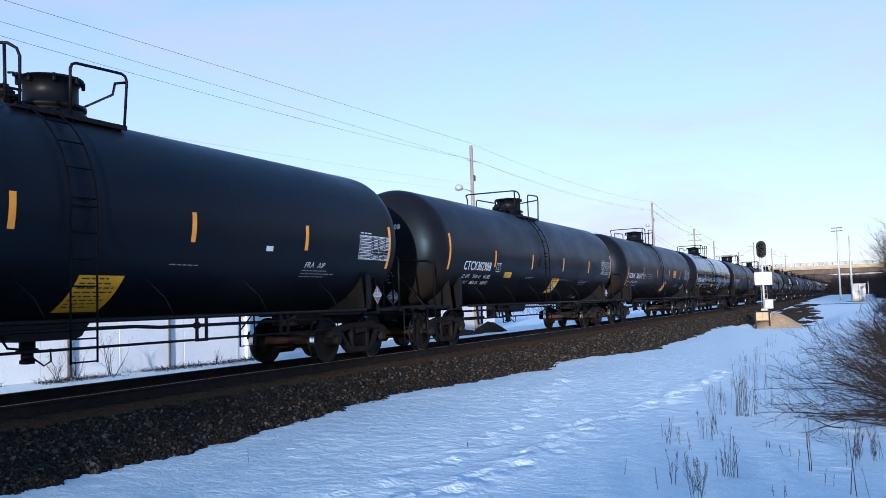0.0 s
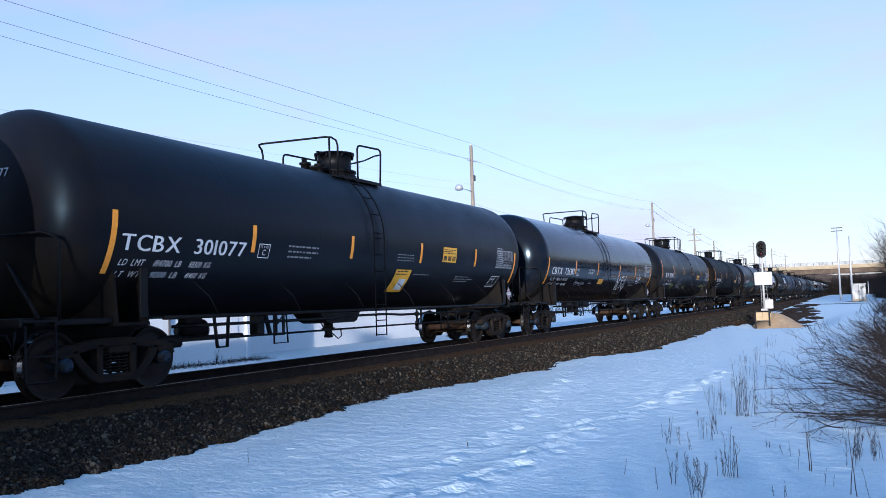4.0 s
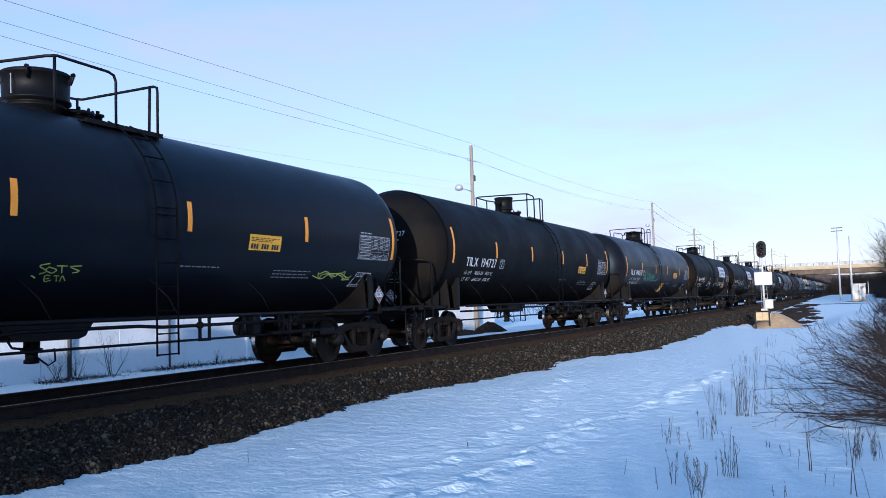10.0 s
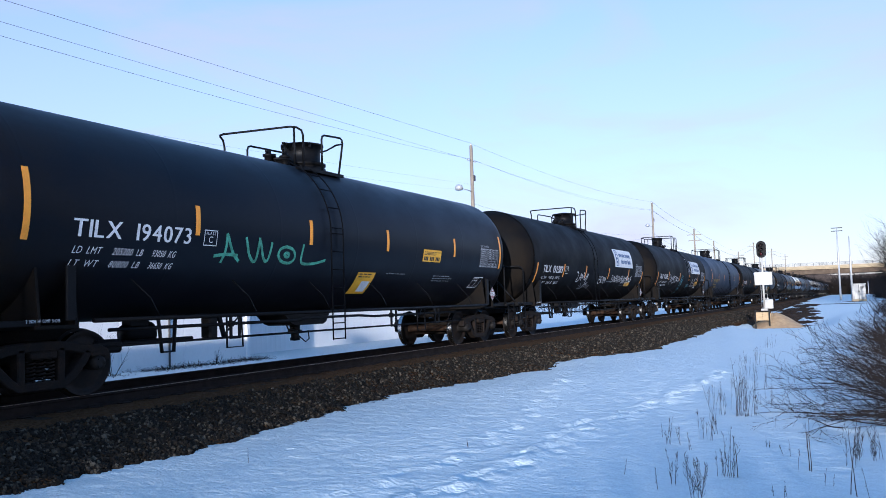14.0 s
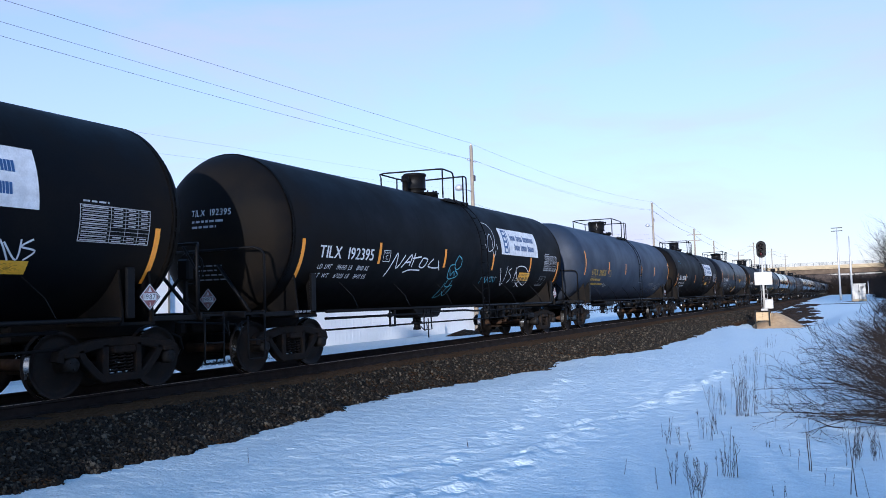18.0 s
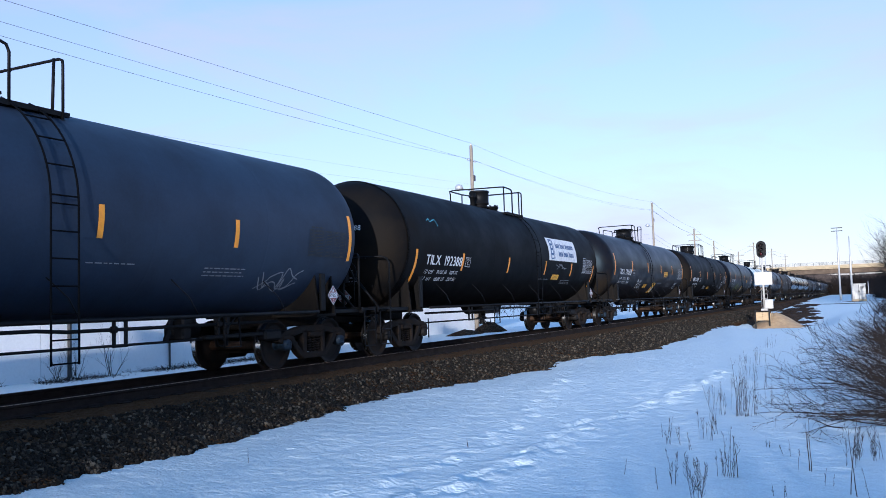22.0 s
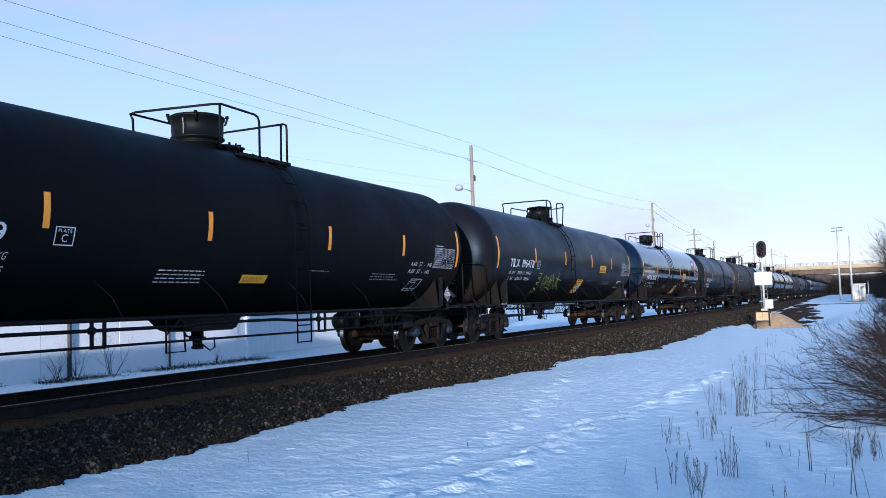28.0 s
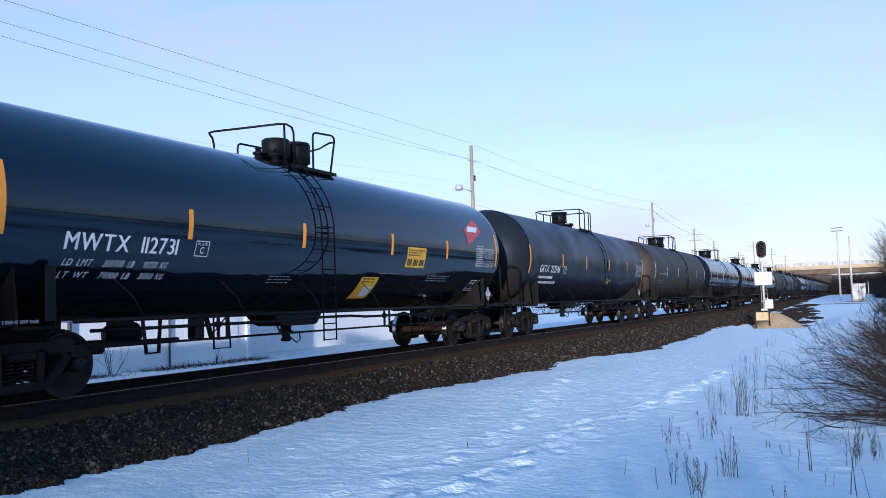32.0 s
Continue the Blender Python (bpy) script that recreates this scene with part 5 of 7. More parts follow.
# reflective stripes: top of the end and middle stripes (arc metres from mid height) and their places along the car
STRIPES = {
    0: (0.24, 0.06, (-7.65, -4.6, -1.5, 1.6, 4.55, 7.6)), 1: (0.30, -0.02, (-7.65, -4.68, -1.66, 1.44, 4.5, 7.6)), 2: (-0.03, -0.04, (-7.5, -4.52, -1.44, 1.56, 4.67, 7.5)),
    3: (-0.04, -0.07, (-7.72, -4.69, -1.78, 1.59, 4.43, 7.6)), 4: (0.45, 0.22, (-7.65, -4.6, -1.55, 1.43, 4.46, 7.68)), 5: (0.48, 0.23, (-7.3, -4.48, -1.57, 1.5, 4.36, 7.25)),
    6: (0.40, 0.17, (-7.62, -4.64, -1.64, 1.22, 4.58, 7.6)), 7: (-0.24, -0.22, (-7.29, -4.54, -1.88, 1.36, 4.65, 7.3)), 8: (-0.18, -0.12, (-7.3, -4.52, -1.35, 1.7, 4.7, 7.34)),
    9: (0.36, 0.02, (-7.65, -4.33, -1.55, 1.52, 4.29, 7.7)), 10: (-0.18, -0.18, (-7.22, -4.64, -1.45, 1.79, 4.54, 7.25)), 11: (0.45, 0.20, (-7.57, -4.52, -1.33, 1.7, 4.59, 7.63)),
    12: (0.37, 0.10, (-7.73, -4.44, -1.46, 1.88, 4.83, 7.65)), 13: (0.42, 0.21, (-7.65, -4.56, -1.5, 1.75, 4.62, 7.67)), 14: (0.45, 0.10, (-7.64, -4.48, -1.54, 1.73, 4.47, 7.62)), 15: (0.32, 0.13, (-7.67, -4.44, -1.6, 1.6, 4.6, 7.6)),
}
for i, car in enumerate(cars):
    end, mid, ys = STRIPES.get(i, (0.38, 0.12, (-7.6, -4.6, -1.5, 1.5, 4.6, 7.6)))
    tall = 0.88 if i in (7, 8, 10) else 0.92
    reflectors(car, end, mid, ys, tall, paint="reflector" if i < 16 or i % 3 == 0 else "reflector_white")
    if i in KG:
        marks, a, b = KG[i]
        HEAD[:] = (7.56, 0.84, 1.06) if i in (5, 7, 8, 10) else (TL, HD, HP)
        paint = M["old_yellow"] if i == 9 else W
        top = {1: -0.36, 2: -0.34, 3: -0.35, 5: -0.26, 7: -0.30, 8: -0.27, 9: -0.31, 10: -0.28, 12: -0.32, 14: -0.37, 15: -0.3}.get(i, -0.19)
        u0, u1 = {1: (-6.70, -4.95), 2: (-7.34, -4.70), 3: (-7.28, -4.80), 5: (-6.50, -4.47), 12: (-6.78, -4.98), 4: (-6.85, -4.76), 6: (-6.92, -4.78), 8: (-6.75, -4.78)}.get(i, (-6.70, -4.70))
        number_set(car, marks, a, b, paint, top, u0, u1, ys[1] + (0.29 if i == 5 else 0.15))
        head_text(car, marks, paint, CAPACITY.get(i, ()), *((-0.50, 0.50, 3.02) if i in (1, 2, 3) else (-0.18, 0.66, 2.84)))
        data_table(car, ys[5] - (1.26 if i == 12 else 1.38), ys[5] - 0.16, *((-0.60, -0.11) if i == 12 else (-0.50, 0.0)), M["faded_decal"] if i != 9 else M["black_decal"], "DOT 111A100W1" if i in (5, 6, 11, 13) else "")
        part("hazard_placard", PLACARD_SIDE, None, car, "faded red and white diamond hazard placard")
        part("hazard_placard", PLACARD_END, None, car, "faded red and white diamond hazard placard")
        g = Geo()
        g.box((1.392, 7.25, 1.36), (0.010, 0.30, 0.30), 0.003, Matrix.Rotation(radians(45), 3, "X"))
        part("placard_holder", g, M["frame_black"], car)
        small_print(car, 3.7, 4.9, -1.00, -0.80, 3, GD, i)
        small_print(car, 1.4, 2.4, -0.84, -0.78, 1, GD, i + 3)
    elif i > 15:
        small_print(car, -6.7, -4.7, -0.45, -0.22, 1, W, i)
        small_print(car, -6.6, -4.8, -0.80, -0.62, 2, GD, i)
        if i % 3 == 0:
            phone_sign(car, 2.6, 3.5, -0.48, -0.18)
c = cars
yellow_card(c[0], -0.30, 0.48, -1.75, -0.98, False)
small_print(c[0], 1.22, 2.07, -0.82, -0.76, 1, W)
part("lettering", write(Geo(), "FRA AIP", 4.64, 5.27, -0.73, 0.11, side_at, 0.15), W, c[0], "painted lettering")
small_print(c[0], 4.59, 5.77, -0.97, -0.78, 3, W, 2)
data_table(c[0], 6.38, 7.60, -0.50, 0.0, W)
part("hazard_placard", PLACARD_SIDE, None, c[0], "faded red and white diamond hazard placard")
part("sticker", sheet(Geo(), 3.39, 3.58, -0.46, -0.37, side_at), W, c[0], "small white sticker")
yellow_card(c[1], -3.79, -3.24, -0.78, -0.61, False)
small_print(c[1], -1.97, -1.33, -0.84, -0.74, 2, W, 1)
yellow_card(c[1], 0.62, 1.34, -1.35, -0.75)
small_print(c[2], -3.54, -2.55, -0.62, -0.33, 3, W, 4)
phone_sign(c[2], 2.70, 3.47, -0.44, -0.07)
yellow_card(c[2], 0.55, 1.26, -1.29, -0.68)
small_print(c[2], 0.45, 1.24, -0.52, -0.33, 3, W, 8)
panel_frame(c[2], 6.0, -0.76, W)
g = Geo()
write(g, "THERMAL PROTECTION", -3.04, -2.22, -0.40, 0.068, side_at)
write(g, "SYSTEM EQUIPPED", -3.04, -2.39, -0.51, 0.068, side_at)
part("lettering", g, W, c[3], "white stencilled equipment note")
small_print(c[3], -3.05, -2.46, -0.71, -0.665, 1, GD, 5)
scrawl(c[3], -4.35, -3.15, -1.02, -0.84, 0.018, GD, "faint grey scribbled tag", 14, 41, 3)
scrawl(c[3], -2.66, -2.2, -0.93, -0.82, 0.014, GD, "faint grey scribbled tag", 7, 42, 2)
yellow_card(c[3], -1.37, -0.70, -0.92, -0.70, False)
small_print(c[3], 0.3, 1.2, -0.72, -0.55, 2, W, 9)
small_print(c[3], 0.2, 1.1, 0.62, 0.82, 2, W, 12)
scrawl(c[4], 5.0, 6.3, -1.02, -0.78, 0.022, M["lime_spray"], "lime-green scribbled tag", 8, 6)
phone_sign(c[4], 2.85, 3.71, -0.46, -0.19)
panel_frame(c[4], 6.4, -0.79, W)
phone_sign(c[5], 3.34, 4.24, -0.51, -0.26)
panel_frame(c[5], 5.6, -0.86, W)
yellow_card(c[6], 0.25, 0.95, -1.34, -0.78)
phone_sign(c[6], 2.89, 3.83, -0.46, -0.17)
panel_frame(c[6], 6.1, -0.80, W)
scrawl(c[7], -2.2, -0.9, -1.15, -0.9, 0.02, GD, "faint scribbled tag", 9, 11)
banner(c[7], 2.26, 5.31, -0.14, 0.65)
yellow_card(c[7], 4.48, 5.3, -0.99, -0.80, False)
banner(c[8], 2.29, 5.33, -0.10, 0.69)
phone_sign(c[8], 3.9, 4.8, -0.86, -0.60)
panel_frame(c[8], 5.8, -0.70, GD)
small_print(c[9], -6.68, -5.69, -0.68, -0.61, 1, M["old_yellow"], 2)
scrawl(c[9], 5.2, 6.3, -1.35, -0.75, 0.025, GD, "faint white scribbled tag", 8, 18)
scrawl(c[9], -4.8, -4.0, -1.05, -0.85, 0.02, GD, "faint scribbled tag", 8, 19)
banner(c[10], 2.08, 5.12, -0.13, 0.65)
yellow_card(c[10], 2.62, 3.33, -0.79, -0.61, False)
scrawl(c[10], -6.6, -6.0, 0.35, 0.65, 0.02, M["cyan_spray"], "faint blue scribble", 5, 20, 1)
scrawl(c[10], 2.9, 3.9, -0.42, -0.2, 0.02, GD, "faint scribbled tag", 7, 21, 2)
spray(c[11], "BOL", -3.1, -2.0, -1.10, -0.66, 0.03, W, "white sprayed tag", 0.07, 22)
yellow_card(c[11], -1.53, -0.86, -1.06, -0.87, False)
yellow_card(c[11], 0.30, 1.0, -1.41, -0.77)
phone_sign(c[11], 2.47, 3.38, -0.43, -0.17)
panel_frame(c[11], 5.85, -0.76, W)
part("lettering", bars(Geo(), -2.36, -1.02, -1.14, -0.86, 4, side_at, 6, 0.25), W, c[12], "lines of small stencilled print")
yellow_card(c[12], -0.43, 0.25, -1.08, -0.91, False)
panel_frame(c[12], 5.5, -0.90, W)
yellow_card(c[13], 0.30, 1.0, -1.37, -0.75)
phone_sign(c[13], 2.89, 3.77, -0.44, -0.16)
panel_frame(c[13], 6.0, -0.76, W)
part("logo", (lambda g: (sheet(g, -0.5, 0.5, -0.5, 0.5, lambda a, b, l=0.006: side_at(6.17 + 0.55 * (a - b) + 0.42 * (a + b), 0.46 + 0.42 * (a + b), l), 0.006, 0, 10, 10), sheet(g, 5.85, 6.48, 0.42, 0.58, side_at, 0.012, 1, 6, 6, 0.16), g)[2])(Geo()), (M["red_decal"], M["white_decal"]), c[14], "red diamond company mark")
phone_sign(c[14], 2.43, 3.34, -0.62, -0.15)
yellow_card(c[14], 0.8, 1.5, -1.50, -0.89)
small_print(c[14], -2.29, -1.49, -1.11, -0.92, 3, W, 6)
panel_frame(c[14], 6.3, -0.90, W)
yellow_card(c[15], 1.6, 2.1, -0.9, -0.7, False)
tag(c[8], 0.034, W, "white sprayed tag with a flourish", [[(-4.12, -0.87), (-3.76, -0.31), (-3.71, -0.66), (-3.39, -0.34)], [(-3.48, -0.63), (-3.09, -0.32), (-3.14, -0.59)], [(-3.38, -0.52), (-3.13, -0.49)], [(-2.93, -0.28), (-3.02, -0.61)], [(-3.05, -0.41), (-2.61, -0.35)], [(-2.52, -0.38), (-2.65, -0.57), (-2.43, -0.6), (-2.28, -0.41), (-2.52, -0.38)], [(-1.98, -0.38), (-2.2, -0.57), (-1.68, -0.59), (-1.73, -0.42), (-1.57, -0.65)], [(-3.34, -0.75), (-3.06, -0.68), (-2.57, -0.68)]])
tag(c[8], 0.026, M["cyan_spray"], "pale blue sprayed figure", [[(-0.57, -0.25), (-0.73, -0.44), (-0.63, -0.61), (-0.39, -0.54), (-0.38, -0.34), (-0.57, -0.25)], [(-0.71, -0.48), (-0.99, -0.54), (-0.96, -0.81), (-0.76, -0.88), (-0.41, -0.77), (-0.62, -0.64)], [(-0.82, -0.88), (-0.82, -1.08), (-0.6, -1.11), (-0.56, -0.92)], [(-0.9, -1.0), (-0.91, -1.51), (-0.68, -1.41), (-0.62, -1.16), (-0.42, -1.08), (-0.44, -1.44), (-0.72, -1.28)], [(-0.95, -0.62), (-0.81, -0.78), (-0.71, -0.66), (-0.57, -0.8)]])
tag(c[8], 0.022, W, "white sprayed outline of a curled figure", [[(1.28, 0.79), (1.62, 0.76), (1.83, 0.55), (1.82, 0.23), (1.64, 0.02), (1.33, -0.05), (1.3, 0.24), (1.55, 0.44), (1.65, 0.27), (1.63, 0.06)], [(1.28, 0.79), (1.23, 0.49), (1.32, 0.42)], [(1.6, 0.01), (1.74, -0.2), (1.84, -0.02)], [(1.92, 0.18), (2.0, 0.01)], [(1.14, 0.13), (1.21, -0.01)]])
tag(c[8], 0.026, W, "white sprayed tag with a loop", [[(2.33, -0.51), (2.84, -1.05), (2.85, -0.43)], [(3.21, -0.48), (3.01, -0.59), (3.32, -0.76), (3.21, -0.95)], [(3.56, -0.44), (3.59, -0.91)], [(3.52, -0.67), (3.68, -0.58)], [(3.81, -0.78), (3.63, -0.46), (4.22, -0.42), (4.73, -0.67), (4.66, -1.03), (3.81, -0.78)], [(4.0, -1.1), (4.1, -0.9)], [(3.9, -0.95), (4.33, -1.1)]])
tag(c[8], 0.020, M["cyan_spray"], "pale blue sprayed tag", [[(1.18, -1.0), (1.23, -0.78), (1.47, -1.0)], [(1.41, -0.8), (1.59, -0.96), (1.62, -0.8), (1.78, -0.98)], [(1.79, -0.78), (1.78, -0.89), (1.96, -0.92), (1.89, -0.79), (1.79, -0.78)], [(1.95, -0.75), (2.14, -0.94), (2.15, -0.76)]])
tag(c[13], 0.020, M["lime_spray"], "pale green coiled scribble", [[(-4.03, -0.61), (-3.77, -0.6), (-3.79, -0.74), (-3.98, -0.74), (-3.73, -0.82), (-3.75, -0.92), (-3.97, -0.93), (-3.7, -1.03), (-3.69, -1.15), (-3.95, -1.13), (-3.62, -1.22), (-3.72, -1.33), (-3.96, -1.25), (-3.82, -1.39), (-3.74, -1.71)]])
tag(c[13], 0.022, M["lime_spray"], "pale green sprayed tag", [[(-3.45, -0.77), (-3.23, -0.66), (-3.2, -0.89), (-3.26, -1.15), (-3.44, -0.77)], [(-3.12, -0.67), (-3.05, -1.02), (-3.0, -0.71), (-2.94, -0.88)], [(-2.76, -1.05), (-2.8, -0.64), (-2.62, -1.04)], [(-2.8, -0.88), (-2.67, -0.85)], [(-2.51, -1.07), (-2.67, -0.61), (-2.42, -0.78), (-2.6, -0.83)], [(-2.46, -0.69), (-2.05, -1.09), (-2.03, -0.46)], [(-2.02, -0.59), (-1.92, -1.01)], [(-2.17, -0.73), (-1.54, -0.83)], [(-2.01, -0.91), (-1.37, -1.25)], [(-1.84, -0.88), (-1.9, -1.17)], [(-3.0, -1.25), (-2.78, -1.09), (-2.3, -1.2), (-2.25, -0.91)]])
tag(c[7], 0.032, W, "white sprayed tag in jagged letters", [[(-2.97, -0.49), (-2.9, -0.46), (-2.71, -0.57), (-2.8, -0.83), (-2.5, -0.79)], [(-2.52, -0.78), (-2.42, -0.51), (-2.31, -0.77)], [(-2.5, -0.69), (-2.34, -0.66)], [(-2.24, -0.79), (-2.26, -0.53), (-2.1, -0.69), (-2.04, -0.47), (-1.92, -0.78)], [(-1.87, -0.62), (-1.74, -0.77), (-1.71, -0.61)], [(-1.65, -0.51), (-1.66, -0.71), (-1.48, -0.52), (-1.59, -0.92), (-1.26, -0.87)]])
tag(c[7], 0.026, W, "white sprayed tag in narrow letters", [[(0.3, -0.61), (0.06, -0.62), (0.2, -0.88), (0.46, -0.85)], [(0.13, -0.73), (0.33, -0.7)], [(0.51, -0.87), (0.37, -0.63), (0.54, -0.6), (0.48, -0.75), (0.7, -0.87)], [(0.68, -0.84), (0.7, -0.59), (0.87, -0.85)], [(0.95, -0.91), (0.87, -0.61), (1.05, -0.78), (1.05, -0.56), (1.16, -0.85)]])
WORD = [[(0.0, -0.83), (-0.15, -0.52), (0.02, -0.57), (-0.07, -0.66), (0.12, -0.75), (0.0, -0.83)], [(0.19, -0.83), (0.18, -0.53), (0.36, -0.8)], [(0.25, -0.56), (0.47, -0.79), (0.48, -0.52)], [(0.65, -0.51), (0.5, -0.61), (0.7, -0.66), (0.57, -0.79)]]
for at, wide in [(2.13, 1.0), (2.97, 1.03), (3.82, 1.02), (4.64, 1.0)]:
    tag(c[7], 0.026, W, "white sprayed tag in a row of repeats", [[(at + wide * a, b) for a, b in line] for line in WORD])
tag(c[3], 0.03, W, "white sprayed looping tag", [[(1.77, -1.15), (1.49, -0.58), (1.65, -0.59), (1.6, -0.76), (1.85, -0.87), (1.86, -1.1), (1.64, -1.03)], [(1.47, -0.79), (1.73, -0.79), (1.74, -1.14), (2.03, -1.18)], [(1.9, -0.86), (1.88, -0.56), (2.02, -0.68), (1.88, -0.77), (1.96, -1.05), (2.26, -1.2), (2.24, -0.99)], [(2.19, -0.55), (2.51, -1.2)], [(2.19, -0.59), (2.41, -0.54), (2.41, -0.72), (2.28, -0.77), (2.83, -1.11)], [(2.52, -0.53), (2.72, -0.75), (2.86, -0.51), (2.92, -0.79), (2.72, -0.96), (3.06, -1.2), (3.03, -0.94), (3.12, -1.21), (3.04, -1.37)]])
tag(c[3], 0.026, W, "white sprayed tag", [[(4.83, -0.51), (4.87, -0.72), (5.02, -0.73)], [(5.04, -0.53), (5.01, -0.69), (5.22, -0.75), (5.2, -0.59), (5.04, -0.53)], [(5.37, -0.8), (5.3, -0.42), (5.56, -0.8)], [(5.29, -0.66), (5.61, -0.62)], [(5.44, -0.52), (5.59, -0.53), (5.58, -0.68)], [(5.0, -0.87), (5.09, -0.8), (5.29, -0.86)]])
tag(c[4], 0.02, M["lime_spray"], "lime-green sprayed tag", [[(-4.58, -0.77), (-4.74, -0.82), (-4.6, -0.9), (-4.69, -0.96)], [(-4.59, -0.83), (-4.61, -0.89), (-4.49, -0.94), (-4.44, -0.88), (-4.59, -0.83)], [(-4.46, -0.81), (-4.27, -0.81)], [(-4.37, -0.81), (-4.33, -0.94)], [(-4.03, -0.8), (-4.23, -0.82), (-4.04, -0.89), (-4.15, -0.93)], [(-4.49, -0.99), (-4.58, -0.99), (-4.55, -1.09), (-4.45, -1.07)], [(-4.55, -1.04), (-4.49, -1.03)], [(-4.44, -0.99), (-4.35, -0.99)], [(-4.4, -0.99), (-4.35, -1.09)], [(-4.3, -1.09), (-4.3, -0.98), (-4.21, -1.08)], [(-4.82, -0.99), (-4.73, -1.03)]])
tag(c[4], 0.017, M["lime_spray"], "lime-green sprayed tag", [[(-0.89, -0.82), (-1.03, -0.86), (-0.9, -0.93), (-0.99, -0.98)], [(-0.89, -0.87), (-0.91, -0.92), (-0.81, -0.96), (-0.76, -0.91), (-0.89, -0.87)], [(-0.78, -0.85), (-0.61, -0.85)], [(-0.7, -0.85), (-0.66, -0.96)], [(-0.39, -0.84), (-0.57, -0.86), (-0.4, -0.92), (-0.5, -0.95)], [(-0.81, -1.0), (-0.89, -1.0), (-0.86, -1.09), (-0.77, -1.07)], [(-0.86, -1.05), (-0.81, -1.04)], [(-0.76, -1.0), (-0.68, -1.0)], [(-0.72, -1.0), (-0.68, -1.09)], [(-0.63, -1.09), (-0.63, -1.0), (-0.55, -1.08)], [(-1.1, -1.0), (-1.02, -1.04)]])
tag(c[4], 0.022, M["faded_decal"], "faded white sprayed tag", [[(-3.15, -1.06), (-3.27, -1.08), (-3.33, -1.0), (-3.19, -0.74), (-3.08, -0.89), (-2.88, -1.0), (-3.09, -0.57)], [(-2.84, -0.61), (-2.95, -0.69), (-2.87, -0.78), (-2.76, -0.75)], [(-2.87, -0.78), (-2.77, -1.04), (-2.59, -0.99)], [(-2.53, -1.02), (-2.6, -0.74), (-2.45, -0.92), (-2.28, -1.04), (-2.26, -0.94), (-2.51, -0.47)], [(-2.14, -0.89), (-1.94, -0.61)], [(-2.2, -0.74), (-1.91, -0.84), (-1.5, -1.15)]])
tag(c[6], 0.055, M["green_spray"], "green sprayed tag in tall letters", [[(-4.0, -0.71), (-3.95, -0.48), (-3.96, -0.22)], [(-3.96, -0.22), (-3.78, -0.51), (-3.57, -0.67)], [(-4.2, -0.6), (-3.92, -0.56), (-3.63, -0.57)], [(-3.49, -0.25), (-3.35, -0.54), (-3.16, -0.66), (-3.14, -0.36), (-3.13, -0.24)], [(-3.12, -0.28), (-2.97, -0.57), (-2.83, -0.63), (-2.79, -0.3)], [(-2.37, -0.36), (-2.18, -0.4), (-2.08, -0.5), (-2.1, -0.61), (-2.25, -0.66), (-2.45, -0.62), (-2.56, -0.52), (-2.53, -0.41), (-2.37, -0.36)], [(-2.34, -0.47), (-2.26, -0.49), (-2.27, -0.54), (-2.35, -0.54), (-2.39, -0.5), (-2.34, -0.47)], [(-1.86, -0.29), (-1.85, -0.62), (-1.5, -0.65), (-1.08, -0.57)]])
# brake-shoe note on the side sill of the cars that pass closest
SILL = write(Geo(), "2 INCH HF COMP SHOES", -7.64, -7.15, 1.045, 0.04, lambda a, b, l=0.0: (1.536 + l, a, b)).mesh("lettering", W)
for i in (4, 6, 7, 8, 11, 13, 14):
    part("lettering", SILL, None, c[i], "small white stencilled note on the sill")
g = Geo()
write(g, "AAR ST - 446", 5.28, 6.3, -0.58, 0.10, side_at, 0.15)
write(g, "AAR ST - 445", 5.25, 6.27, -0.76, 0.10, side_at, 0.15)
part("lettering", g, W, c[12], "white stencilled approval marks")
